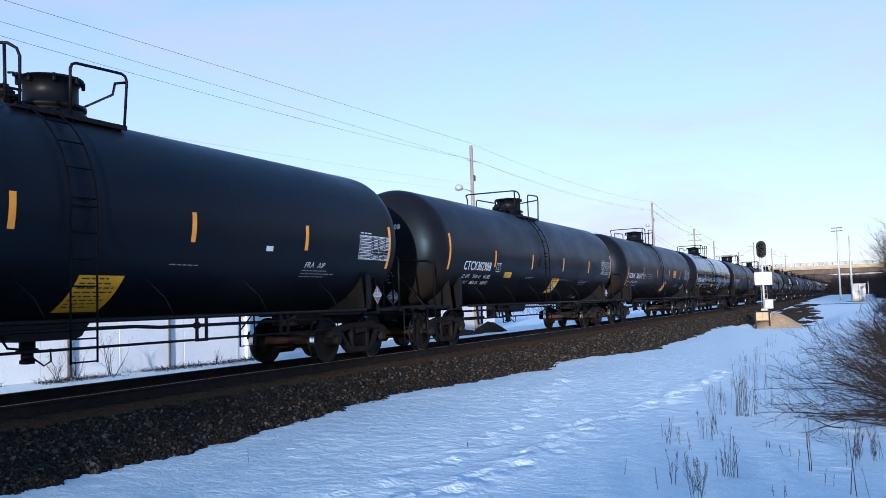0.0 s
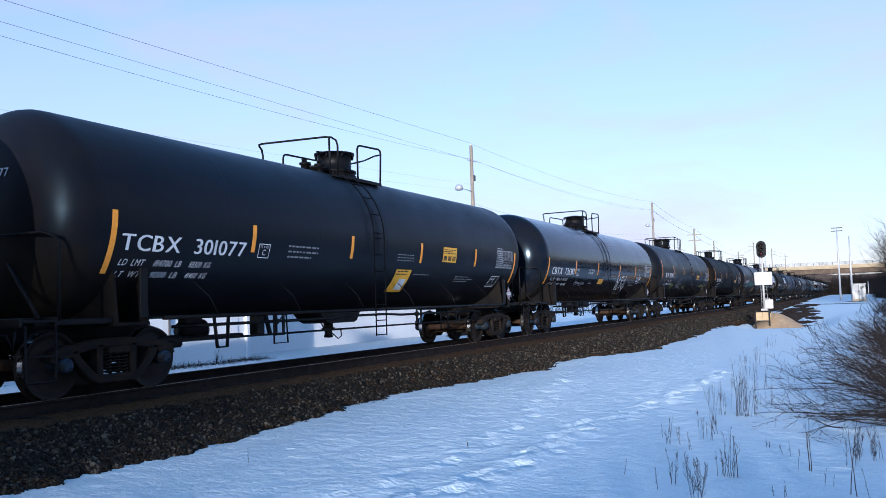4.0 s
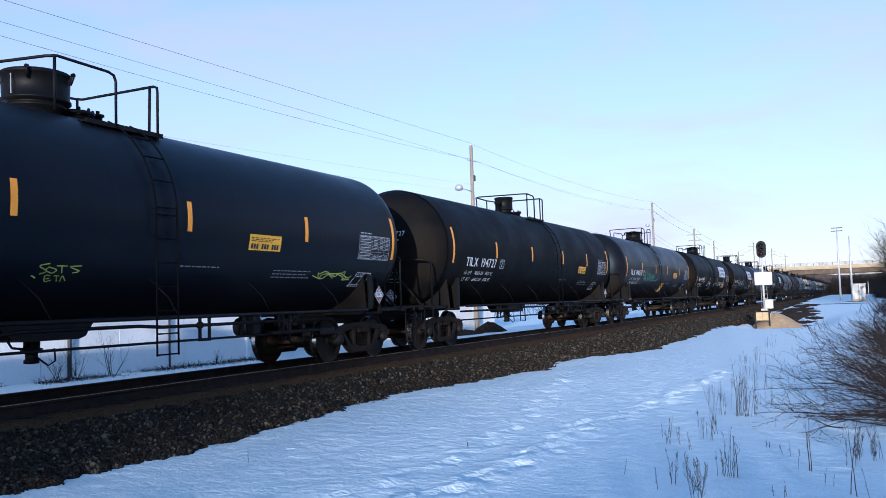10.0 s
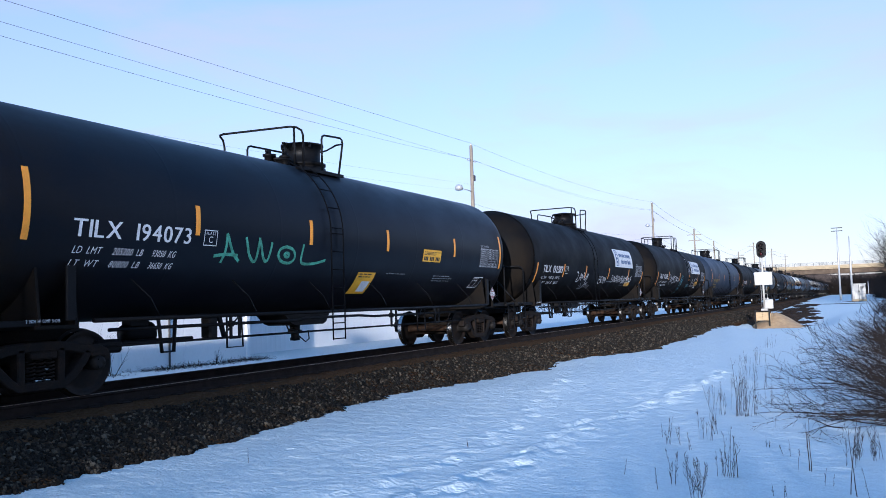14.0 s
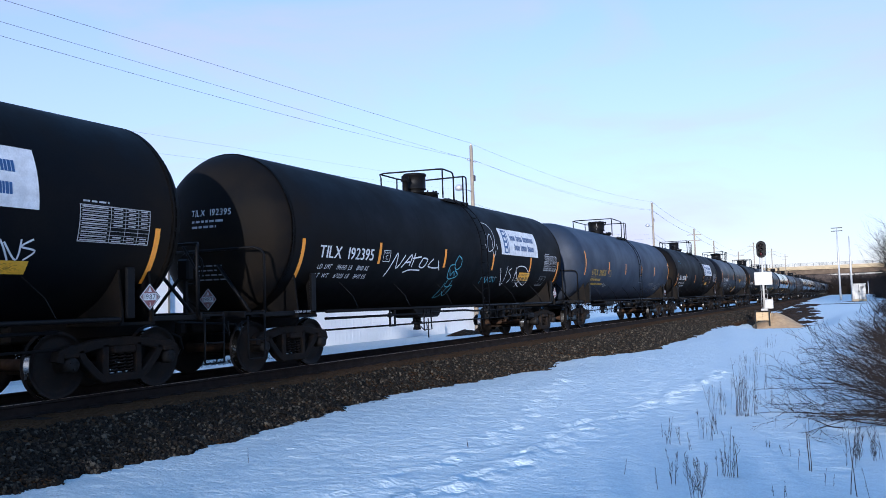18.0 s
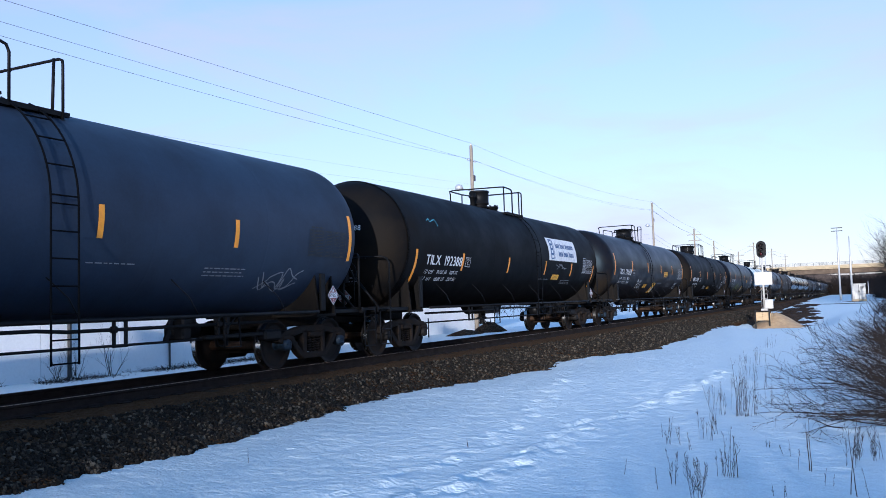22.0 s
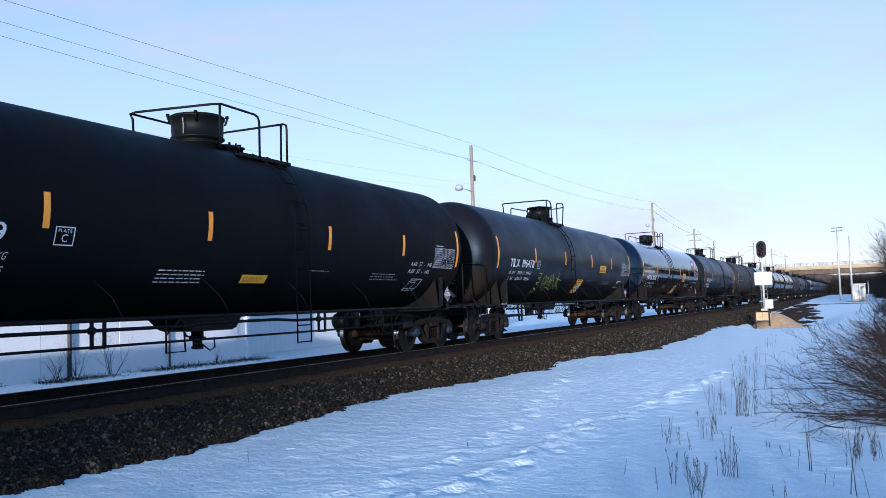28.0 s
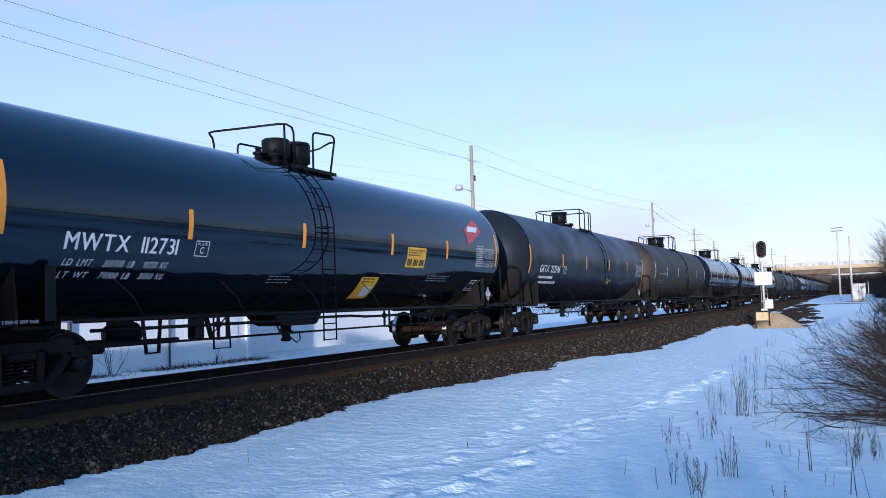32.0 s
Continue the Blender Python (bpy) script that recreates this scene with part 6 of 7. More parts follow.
# ---------------------------------------------------------------- building beyond the track
def build_shed():
    x = -8.6
    g = Geo().box((x - 0.15, 1.6, 1.08), (0.3, 43.2, 3.56))
    wall = thing("wall_panelled", g, M["wall_white"], "white panelled shed wall with a blue band", "wall", kind="structure")
    for k in range(16):
        y = -18.8 + 2.6 * k
        part("panel", Geo().box((x + 0.012, y + 1.3, 1.02), (0.024, 2.58, 3.4), 0.006), M["wall_white"], wall)
    part("blue_band", Geo().box((x + 0.03, 1.6, 2.93), (0.05, 43.2, 0.13)), M["blue_trim"], wall, "dark blue painted band")
    part("roof_edge", Geo().box((x - 0.05, 1.6, 3.72), (0.7, 43.6, 0.2), 0.02), M["roof_grey"], wall, "grey metal roof edge")
    part("downpipe", Geo().box((x + 0.07, 15.86, 1.1), (0.09, 0.10, 3.5), 0.02), M["dark_steel"], wall, "dark painted downpipe")
    part("downpipe", Geo().box((x + 0.07, 19.53, 1.1), (0.07, 0.06, 3.5), 0.02), M["dark_steel"], wall, "dark painted downpipe")
    part("corner_trim", Geo().box((x + 0.03, 23.28, 1.1), (0.10, 0.16, 3.6), 0.01), M["wall_white"], wall)
    # corrugated wing
    x2, y0, y1 = -10.3, 23.3, 49.4
    vs, n = [], 0
    y = y0
    while y < y1:
        for dy, dx in ((0.0, 0.0), (0.16, 0.0), (0.20, 0.006), (0.26, 0.006)):
            for z in (-0.75, 3.2):
                vs.append((x2 + dx, y + dy, z))
            n += 1
        y += 0.30
    fs = [(2 * i, 2 * i + 2, 2 * i + 3, 2 * i + 1) for i in range(n - 1)]
    g = Geo().add(vs, fs)
    g.box((x2 - 0.12, (y0 + y1) / 2, 1.2), (0.2, y1 - y0, 3.9))
    w2 = thing("wall_corrugated", g, M["wall_white"], "white corrugated metal shed wall", "wall", kind="structure")
    part("roof_edge", Geo().box((x2 - 0.1, (y0 + y1) / 2, 3.28), (0.6, y1 - y0, 0.16), 0.02), M["roof_grey"], w2, "grey metal roof edge")
    thing("shed_roof", Geo().box((-16.0, 10.5, 3.95), (14.4, 60.6, 0.2)), M["roof_grey"], "flat grey metal shed roof", "roof", kind="structure")


build_shed()


# ---------------------------------------------------------------- poles and wires
def catenary(a, b, sag, n=24):
    a, b = Vector(a), Vector(b)
    return [a.lerp(b, i / n) - Vector((0, 0, 4 * sag * (i / n) * (1 - i / n))) for i in range(n + 1)]


def build_poles():
    base = ground_z(-10, 50)
    rows = ((46.2, 10.7, "lamp"), (97.0, 12.0, "lamp"), (124.6, 10.8, "cross"), (143.0, 10.0, "plain"), (175.0, 9.6, "cross"), (204.0, 12.9, "cross"), (250.0, 13.5, "cross"), (300.0, 14.0, "cross"), (-4.0, 9.15, "plain"))
    for y, h, kind in rows:
        pole = new("utility_pole")
        tagged(pole, "weathered wooden utility pole beside the railway", "utility pole", "utility poles along the line")
        pole.location = (-10, y, 0)
        part("post", Geo().tube([(0, 0, base - 0.3), (0, 0, h)], [0.15, 0.10], 12), M["pole_wood"], pole)
        for dy in (-0.6, 0.62):
            part("insulator", Geo().tube([(0, 0, h - 0.95), (0, dy * 0.75, h - 0.92)], 0.02, 5).lathe([(h - 0.98, 0.045), (h - 0.93, 0.06), (h - 0.85, 0.045), (h - 0.83, 0.005)], 8, "z", (0, dy * 0.8, 0)), M["galv"], pole)
        part("insulator", Geo().lathe([(h, 0.05), (h + 0.06, 0.06), (h + 0.14, 0.04), (h + 0.16, 0.004)], 8, "z"), M["galv"], pole)
        if kind == "cross":
            part("crossarm", Geo().box((0, 0, h - 0.85), (2.0, 0.09, 0.10), 0.01), M["pole_wood"], pole)
            part("crossarm", Geo().box((0, 0, h - 1.7), (1.7, 0.09, 0.10), 0.01), M["pole_wood"], pole)
        if kind == "lamp":
            g = Geo().tube([(0, 0, h - 2.85), (-0.15, -0.5, h - 2.75), (-0.30, -0.95, h - 2.72)], 0.03, 6)
            arm = part("lamp_arm", g, M["galv"], pole)
            part("lamp_head", Geo().lathe([(h - 2.86, 0.01), (h - 2.84, 0.20), (h - 2.66, 0.26), (h - 2.52, 0.16), (h - 2.48, 0.01)], 14, "z", (-0.36, -1.15, 0)), M["galv"], arm, "grey cobra lamp head")
            part("bracket", Geo().box((0.10, 0.1, h - 2.0), (0.12, 0.2, 0.35), 0.02), M["dark_steel"], pole)
    poles = [(y, h) for y, h, _ in sorted(rows)]
    for (ya, ha), (yb, hb) in zip(poles, poles[1:]):
        for dz, dy, sag in ((0.12, 0, 0.55), (-0.85, -0.5, 0.50), (-0.85, 0.5, 0.60), (-3.6, 0, 0.75), (-4.1, 0, 0.8)):
            if yb > 130 and dz < -1:
                continue
            if ya < 0:
                continue
            thing("overhead_wire", Geo().tube(catenary((-10 + (0.12 if dz < -1 else 0), ya + dy, ha + dz), (-10 + (0.12 if dz < -1 else 0), yb + dy, hb + dz), sag * (yb - ya) / 50), 0.006 if yb < 100 else 0.010, 4), M["wire"], "thin dark overhead wire strung between poles", "wire", "overhead wires")
    for z0, z1, sag, r in ((9.25, 10.85, 0.0, 0.0075), (8.90, 9.80, 0.02, 0.0065), (8.95, 9.86, 0.5, 0.0065), (6.0, 8.3, 0.1, 0.003), (5.2, 7.9, 0.1, 0.003)):
        thing("overhead_wire", Geo().tube(catenary((-10, -4.0, z0), (-10, 46.2, z1), sag, 30), r, 4), M["wire"], "thin dark overhead wire strung between poles", "wire", "overhead wires")
    # two taller poles by the relay cabinet
    for x, y, h, arm in ((8.3, 150, 11.5, True), (10.05, 142, 9.5, False)):
        pole = new("signal_line_pole")
        tagged(pole, "pale slender pole beside the relay cabinet", "pole", "pale poles by the overpass")
        pole.location = (x, y, 0)
        part("post", Geo().tube([(0, 0, -0.6), (0, 0, h * 0.55), (0, 0, h)], [0.17, 0.14, 0.07], 10), M["galv"], pole)
        if arm:
            part("crossarm", Geo().box((0, 0, h - 0.1), (1.7, 0.12, 0.13)), M["dark_steel"], pole)
            part("crossarm", Geo().box((0, 0, h - 0.6), (1.7, 0.12, 0.13)), M["dark_steel"], pole)


build_poles()


# ---------------------------------------------------------------- overpass and far ground
def build_overpass():
    y = 312
    br = new("overpass")
    tagged(br, "tan concrete and steel road overpass crossing the railway", "bridge")
    part("deck", Geo().box((20, y + 5, 9.0), (170, 11, 0.5), 0.05), M["concrete"], br)
    part("fascia", Geo().box((20, y - 0.55, 9.55), (170, 0.3, 0.9), 0.03), M["concrete"], br)
    for k in range(5):
        g = Geo().box((20, y + 0.4 + 2.2 * k, 7.95), (112, 0.10, 1.5)).box((20, y + 0.4 + 2.2 * k, 7.22), (112, 0.5, 0.08)).box((20, y + 0.4 + 2.2 * k, 8.68), (112, 0.5, 0.08))
        part("girder", g, M["girder"], br, "tan painted steel girder")
    for k in range(86):
        part("rail_post", Geo().box((-64 + 2 * k, y - 0.5, 10.5), (0.12, 0.12, 1.0)), M["dark_steel"], br) if k == 0 else part("rail_post", POST[0], None, br)
        if k == 0:
            POST.append(br.children[-1].data)
        else:
            br.children[-1].location = (2 * k, 0, 0)
    for z in (10.3, 10.65, 11.0):
        part("guard_rail", Geo().box((20, y - 0.5, z), (170, 0.06, 0.07)), M["dark_steel"], br)
    for x in (-14, 24):
        for k in range(3):
            part("pier_column", Geo().lathe([(-1.0, 0.55), (6.4, 0.55)], 16, "z", (x, y + 1.5 + 3.6 * k, 0)), M["concrete"], br)
        part("pier_cap", Geo().box((x, y + 5, 6.8), (1.2, 10.4, 0.8), 0.05), M["concrete"], br)
    for s, x in ((1, 76), (-1, -36)):
        part("abutment", Geo().box((x, y + 5, 3.5), (2.0, 12, 9.5), 0.05), M["concrete"], br)


POST = []
build_overpass()
vs = []
for x0, x1, top in ((11, 27, 8.2), (-36, -90, 8.6)):
    vs.append(((x0, x1), top))
for (x0, x1), top in vs:
    g = Geo().add([(x0, 305, -0.5), (x1, 305, top), (x1 * 3, 305, top), (x1 * 3, 296, -0.5), (x0, 330, -0.5), (x1, 330, top), (x1 * 3, 330, top)], [(0, 1, 5, 4), (1, 2, 6, 5), (0, 3, 2, 1)])
    thing("embankment", g, M["twig"], "dark brushy road embankment beside the overpass", "embankment", kind="structure")


# ---------------------------------------------------------------- signal
def build_signal():
    sx, sy = 5.2, 58.0
    sig = new("railway_signal")
    sig.location = (sx, sy, 0)
    tagged(sig, "white signal mast with a black three-lamp head and blank white board", "signal")
    part("mast", Geo().tube([(0, 0, 0.05), (0, 0, 4.35)], 0.065, 14), M["white_paint"], sig)
    part("foot", Geo().box((0, 0, 0.08), (0.42, 0.42, 0.14), 0.03), M["white_paint"], sig)
    o = [(0.30 * math.cos(2 * math.pi * k / 32), 0.30 * math.sin(2 * math.pi * k / 32) + (0.25 if k < 16 else -0.25)) for k in range(32)]
    n = len(o)
    vs = [(a, -0.10, 4.0 + b) for a, b in o] + [(a, -0.075, 4.0 + b) for a, b in o]
    back = part("backplate", Geo().add(vs, [tuple(range(n)), tuple(range(2 * n - 1, n - 1, -1))] + [(i, i + n, (i + 1) % n + n, (i + 1) % n) for i in range(n)]), M["signal_black"], sig, "oval black backplate")
    part("lamp_case", Geo().box((0, 0.06, 4.0), (0.28, 0.26, 0.86), 0.05), M["signal_black"], sig)
    for k in (-1, 0, 1):
        z = 4.0 + 0.28 * k
        part("visor", Geo().lathe([(-0.36, 0.115), (-0.10, 0.12), (-0.10, 0.105), (-0.36, 0.10), (-0.36, 0.115)], 20, "y", (0, 0, z)), M["signal_black"], back)
        part("lens", Geo().lathe([(-0.13, 0.004), (-0.125, 0.06), (-0.11, 0.10)], 18, "y", (0, 0, z)), M["lens_red" if k < 0 else "lens_dark"], back, "dull red glass lens" if k < 0 else "dark unlit glass lens")
    part("board", Geo().box((0.03, -0.10, 2.10), (1.08, 0.03, 0.84), 0.01), M["white_paint"], sig, "blank white board")
    part("junction_box", Geo().box((0.30, -0.06, 0.44), (0.50, 0.25, 0.60), 0.03), M["white_paint"], sig, "white junction box")
    part("ladder", rung_ladder([(-0.18, 0.32, 0.0), (-0.18, 0.32, 3.5)], [(0.18, 0.32, 0.0), (0.18, 0.32, 3.5)], [((-0.18, 0.32, 0.3 * k + 0.2), (0.18, 0.32, 0.3 * k + 0.2)) for k in range(11)], 0.018), M["galv"], sig)
    crib = new("timber_crib")
    crib.location = (sx, sy - 0.9, 0)
    tagged(crib, "plywood retaining crib with dark steel stakes below the signal", "retaining wall")
    for x, w in ((-0.26, 0.40), (0.15, 0.40)):
        part("plywood_sheet", Geo().box((x, 0, -0.33), (w, 0.04, 0.52), 0.005), M["plywood"], crib)
    part("plywood_sheet", Geo().box((0.42, 0.75, -0.42), (0.04, 1.4, 0.60), 0.005), M["plywood"], crib)
    part("plywood_sheet", Geo().box((-0.50, 0.75, -0.42), (0.04, 1.4, 0.60), 0.005), M["plywood"], crib)
    for x in (-0.48, 0.36):
        part("stake", Geo().box((x, -0.09, -0.58), (0.08, 0.08, 1.30)), M["signal_black"], crib)
    # sand heap
    vs, fs = [], []
    n, m = 26, 9
    for j in range(m + 1):
        for k in range(n):
            a = 2 * math.pi * k / n
            r = j / m
            x, y = 0.62 + 1.75 * r * math.cos(a), 0.9 + 2.4 * r * math.sin(a)
            z = -0.10 - 1.05 * r ** 1.15 + 0.05 * noise.noise((x * 2, y * 2, 3))
            vs.append((sx + x, sy + y, min(z, -0.05)))
    for j in range(m):
        for k in range(n):
            fs.append((j * n + k, j * n + (k + 1) % n, (j + 1) * n + (k + 1) % n, (j + 1) * n + k))
    tagged(new("sand_mound", mesh_of("sand_mound", vs, fs, M["sand"], True)), "heap of ochre sand round the signal foot", "sand")


M["lens_red"] = mat("lens_red", (0.075, 0.010, 0.014), 0.15, scale=9, coat=0.5)
M["lens_dark"] = mat("lens_dark", (0.02, 0.012, 0.012), 0.12, scale=9, coat=0.6)
build_signal()


def build_cabinet():
    cab = new("relay_cabinet")
    cab.location = (10.95, 135, 0)
    tagged(cab, "white metal relay cabinet on snowy ground", "cabinet")
    part("body", Geo().box((0, 0.6, 0.95), (1.8, 1.2, 2.2), 0.02), M["white_paint"], cab)
    part("roof", Geo().box((0, 0.6, 2.09), (1.95, 1.35, 0.09), 0.02), M["white_paint"], cab)
    for x in (-0.45, 0.45):
        d = part("door", Geo().box((x, -0.015, 0.95), (0.86, 0.03, 1.95), 0.01), M["white_paint"], cab)
        part("handle", Geo().box((x * 0.15, -0.05, 1.0), (0.04, 0.05, 0.22), 0.01), M["dark_steel"], d)
    for x in (-0.9, 0.0, 0.9):
        part("corner_strip", Geo().box((x, -0.03, 0.95), (0.05, 0.05, 2.1), 0.01), M["relief_grey"], cab)
    for k in range(5):
        part("louvre", Geo().box((0.45, -0.045, 1.45 + 0.07 * k), (0.5, 0.04, 0.03), 0.005), M["relief_grey"], cab)
    part("base", Geo().box((0, 0.6, -0.28), (1.9, 1.3, 0.28), 0.02), M["concrete"], cab)
    part("vent_pipe", Geo().tube([(1.25, 0.6, -0.4), (1.25, 0.6, 2.35)], 0.05, 8), M["galv"], cab)


build_cabinet()


def build_heaps():
    """Low dark heaps of spoil lying beyond the track."""
    for x, y, rx, ry, h in ((-8.3, 40.8, 0.7, 2.2, 0.30), (-8.4, 44.4, 0.9, 1.7, 0.62)):
        vs, fs = [], []
        n, m = 28, 8
        for j in range(m + 1):
            for k in range(n):
                a, r = 2 * math.pi * k / n, j / m
                px, py = x + rx * r * math.cos(a), y + ry * r * math.sin(a)
                vs.append((px, py, -0.60 + h * (1 - r ** 1.4) + 0.16 * h * noise.noise((px * 3, py * 3, 2)) * (1 - r)))
        for j in range(m):
            for k in range(n):
                fs.append((j * n + k, (j + 1) * n + k, (j + 1) * n + (k + 1) % n, j * n + (k + 1) % n))
        tagged(new("spoil_heap", mesh_of("spoil_heap", vs, fs, M["ballast"])), "low dark heap of spoil on the snow", "heap", "spoil heaps beyond the track")
    thing("marker_post", Geo().tube([(-9.0, 37.9, -0.65), (-9.0, 37.9, 0.40)], 0.035, 8), M["dark_steel"], "thin dark marker post in the snow", "post")


build_heaps()


# ---------------------------------------------------------------- plants
def branch(g, p, d, length, r, depth, rnd, spread=0.6, droop=0.0, n=4, sides=5, kids=4):
    """One bent branch with its side twigs."""
    pts, rs = [p], [r]
    d = d.normalized()
    for i in range(n):
        d = (d + Vector((rnd.uniform(-1, 1), rnd.uniform(-1, 1), rnd.uniform(-1, 1))) * 0.16 + Vector((0, 0, -droop))).normalized()
        p = p + d * length / n
        pts.append(p)
        rs.append(max(r * (1 - 0.75 * (i + 1) / n), 0.0012))
        if depth > 0:
            for _ in range(max(1, kids // n) if i else 1):
                side = Vector((rnd.uniform(-1, 1), rnd.uniform(-1, 1), rnd.uniform(-0.5, 1))).normalized()
                branch(g, p, d + side * spread * 1.5, length * rnd.uniform(0.38, 0.62), rs[-1] * 0.62, depth - 1, rnd, spread, droop, max(2, n - 1), max(3, sides - 1), kids)
    g.tube(pts, rs, sides)


def whip(g, p, d, length, r, rnd, rise, sag, depth):
    """Arching whip: it rises, bends over and runs out level, with fine side twigs."""
    n = 9
    pts, rs = [p], [r]
    for i in range(n):
        f = (i + 1) / n
        d = (d + Vector((rnd.gauss(0, 0.10), rnd.gauss(0, 0.10), rnd.gauss(0, 0.07) + rise * (0.4 - f) - sag))).normalized()
        p = p + d * length / n
        pts.append(p)
        rs.append(max(r * (1 - 0.80 * f), 0.0016))
        if depth and i > 0:
            for _ in range(1 + (depth > 1 and i % 2)):
                side = Vector((rnd.uniform(-1, 1), rnd.uniform(-1, 1), rnd.uniform(-0.45, 0.7))).normalized()
                whip(g, p, (d + side * rnd.uniform(0.5, 1.0)).normalized(), length * rnd.uniform(0.22, 0.48) * (1.15 - 0.5 * f), max(rs[-1] * 0.62, 0.0026), rnd, 0.05, 0.0, depth - 1)
    g.tube(pts, rs, 5 if r > 0.005 else 3)


def build_bush():
    """Bare shrubs by the snow path, their whips arching over the snow."""
    # place, label, whips, reach, steepness (low, high), seed
    rows = (((11.45, 12.9), "large bare shrub with whips arching low over the snow", 13, 2.1, (0.05, 0.45), 21, 0.013), ((11.6, 13.8), "bare shrub with tangled arching whips", 16, 2.1, (0.15, 0.6), 22, 0.013),
            ((11.7, 16.2), "tangled bare shrub behind the path", 20, 1.9, (0.2, 0.8), 23, 0.012), ((11.7, 19.5), "tangled bare brown shrub", 24, 1.5, (0.35, 1.0), 24, 0.009), ((11.7, 24.5), "tangled bare brown shrub", 36, 1.45, (0.4, 1.1), 25, 0.009), ((11.6, 31.0), "tangled bare brown shrub", 40, 1.4, (0.4, 1.2), 26, 0.009))
    for at, label, count, size, (lo, hi), seed, thick in rows:
        rnd = random.Random(seed)
        sh = new("shrub")
        sh.location = (at[0], at[1], ground_z(*at))
        tagged(sh, label, "shrub", "bare shrubs beside the path")
        for k in range(count):
            a = rnd.gauss(math.pi, 0.55)
            d = Vector((math.cos(a), math.sin(a), rnd.uniform(lo, hi)))
            g = Geo()
            whip(g, Vector((rnd.uniform(-0.35, 0.5), rnd.uniform(-0.6, 0.6), -0.03)), d.normalized(), size * rnd.uniform(0.55, 1.1), thick * rnd.uniform(0.6, 1.0), rnd, 0.12, 0.035, 2)
            part("stem", g, M["twig"], sh)
    # fallen limb lying on the snow under the shrub
    rnd = random.Random(29)
    limb = Geo()
    whip(limb, Vector((0, 0, 0.05)), Vector((-1, -0.12, 0.03)), 1.75, 0.017, rnd, 0.0, 0.004, 1)
    ob = thing("fallen_limb", limb, M["twig"], "dark fallen limb lying on the snow", "branch", "fallen limbs on the snow")
    ob.location = (10.95, 13.1, ground_z(10.95, 13.1) + 0.03)
    limb = Geo()
    whip(limb, Vector((0, 0, 0.03)), Vector((-1, 0.05, 0.0)), 0.55, 0.010, rnd, 0.0, 0.0, 1)
    ob = thing("fallen_limb", limb, M["twig"], "dark fallen limb lying on the snow", "branch", "fallen limbs on the snow")
    ob.location = (10.35, 11.9, ground_z(10.35, 11.9) + 0.02)


build_bush()


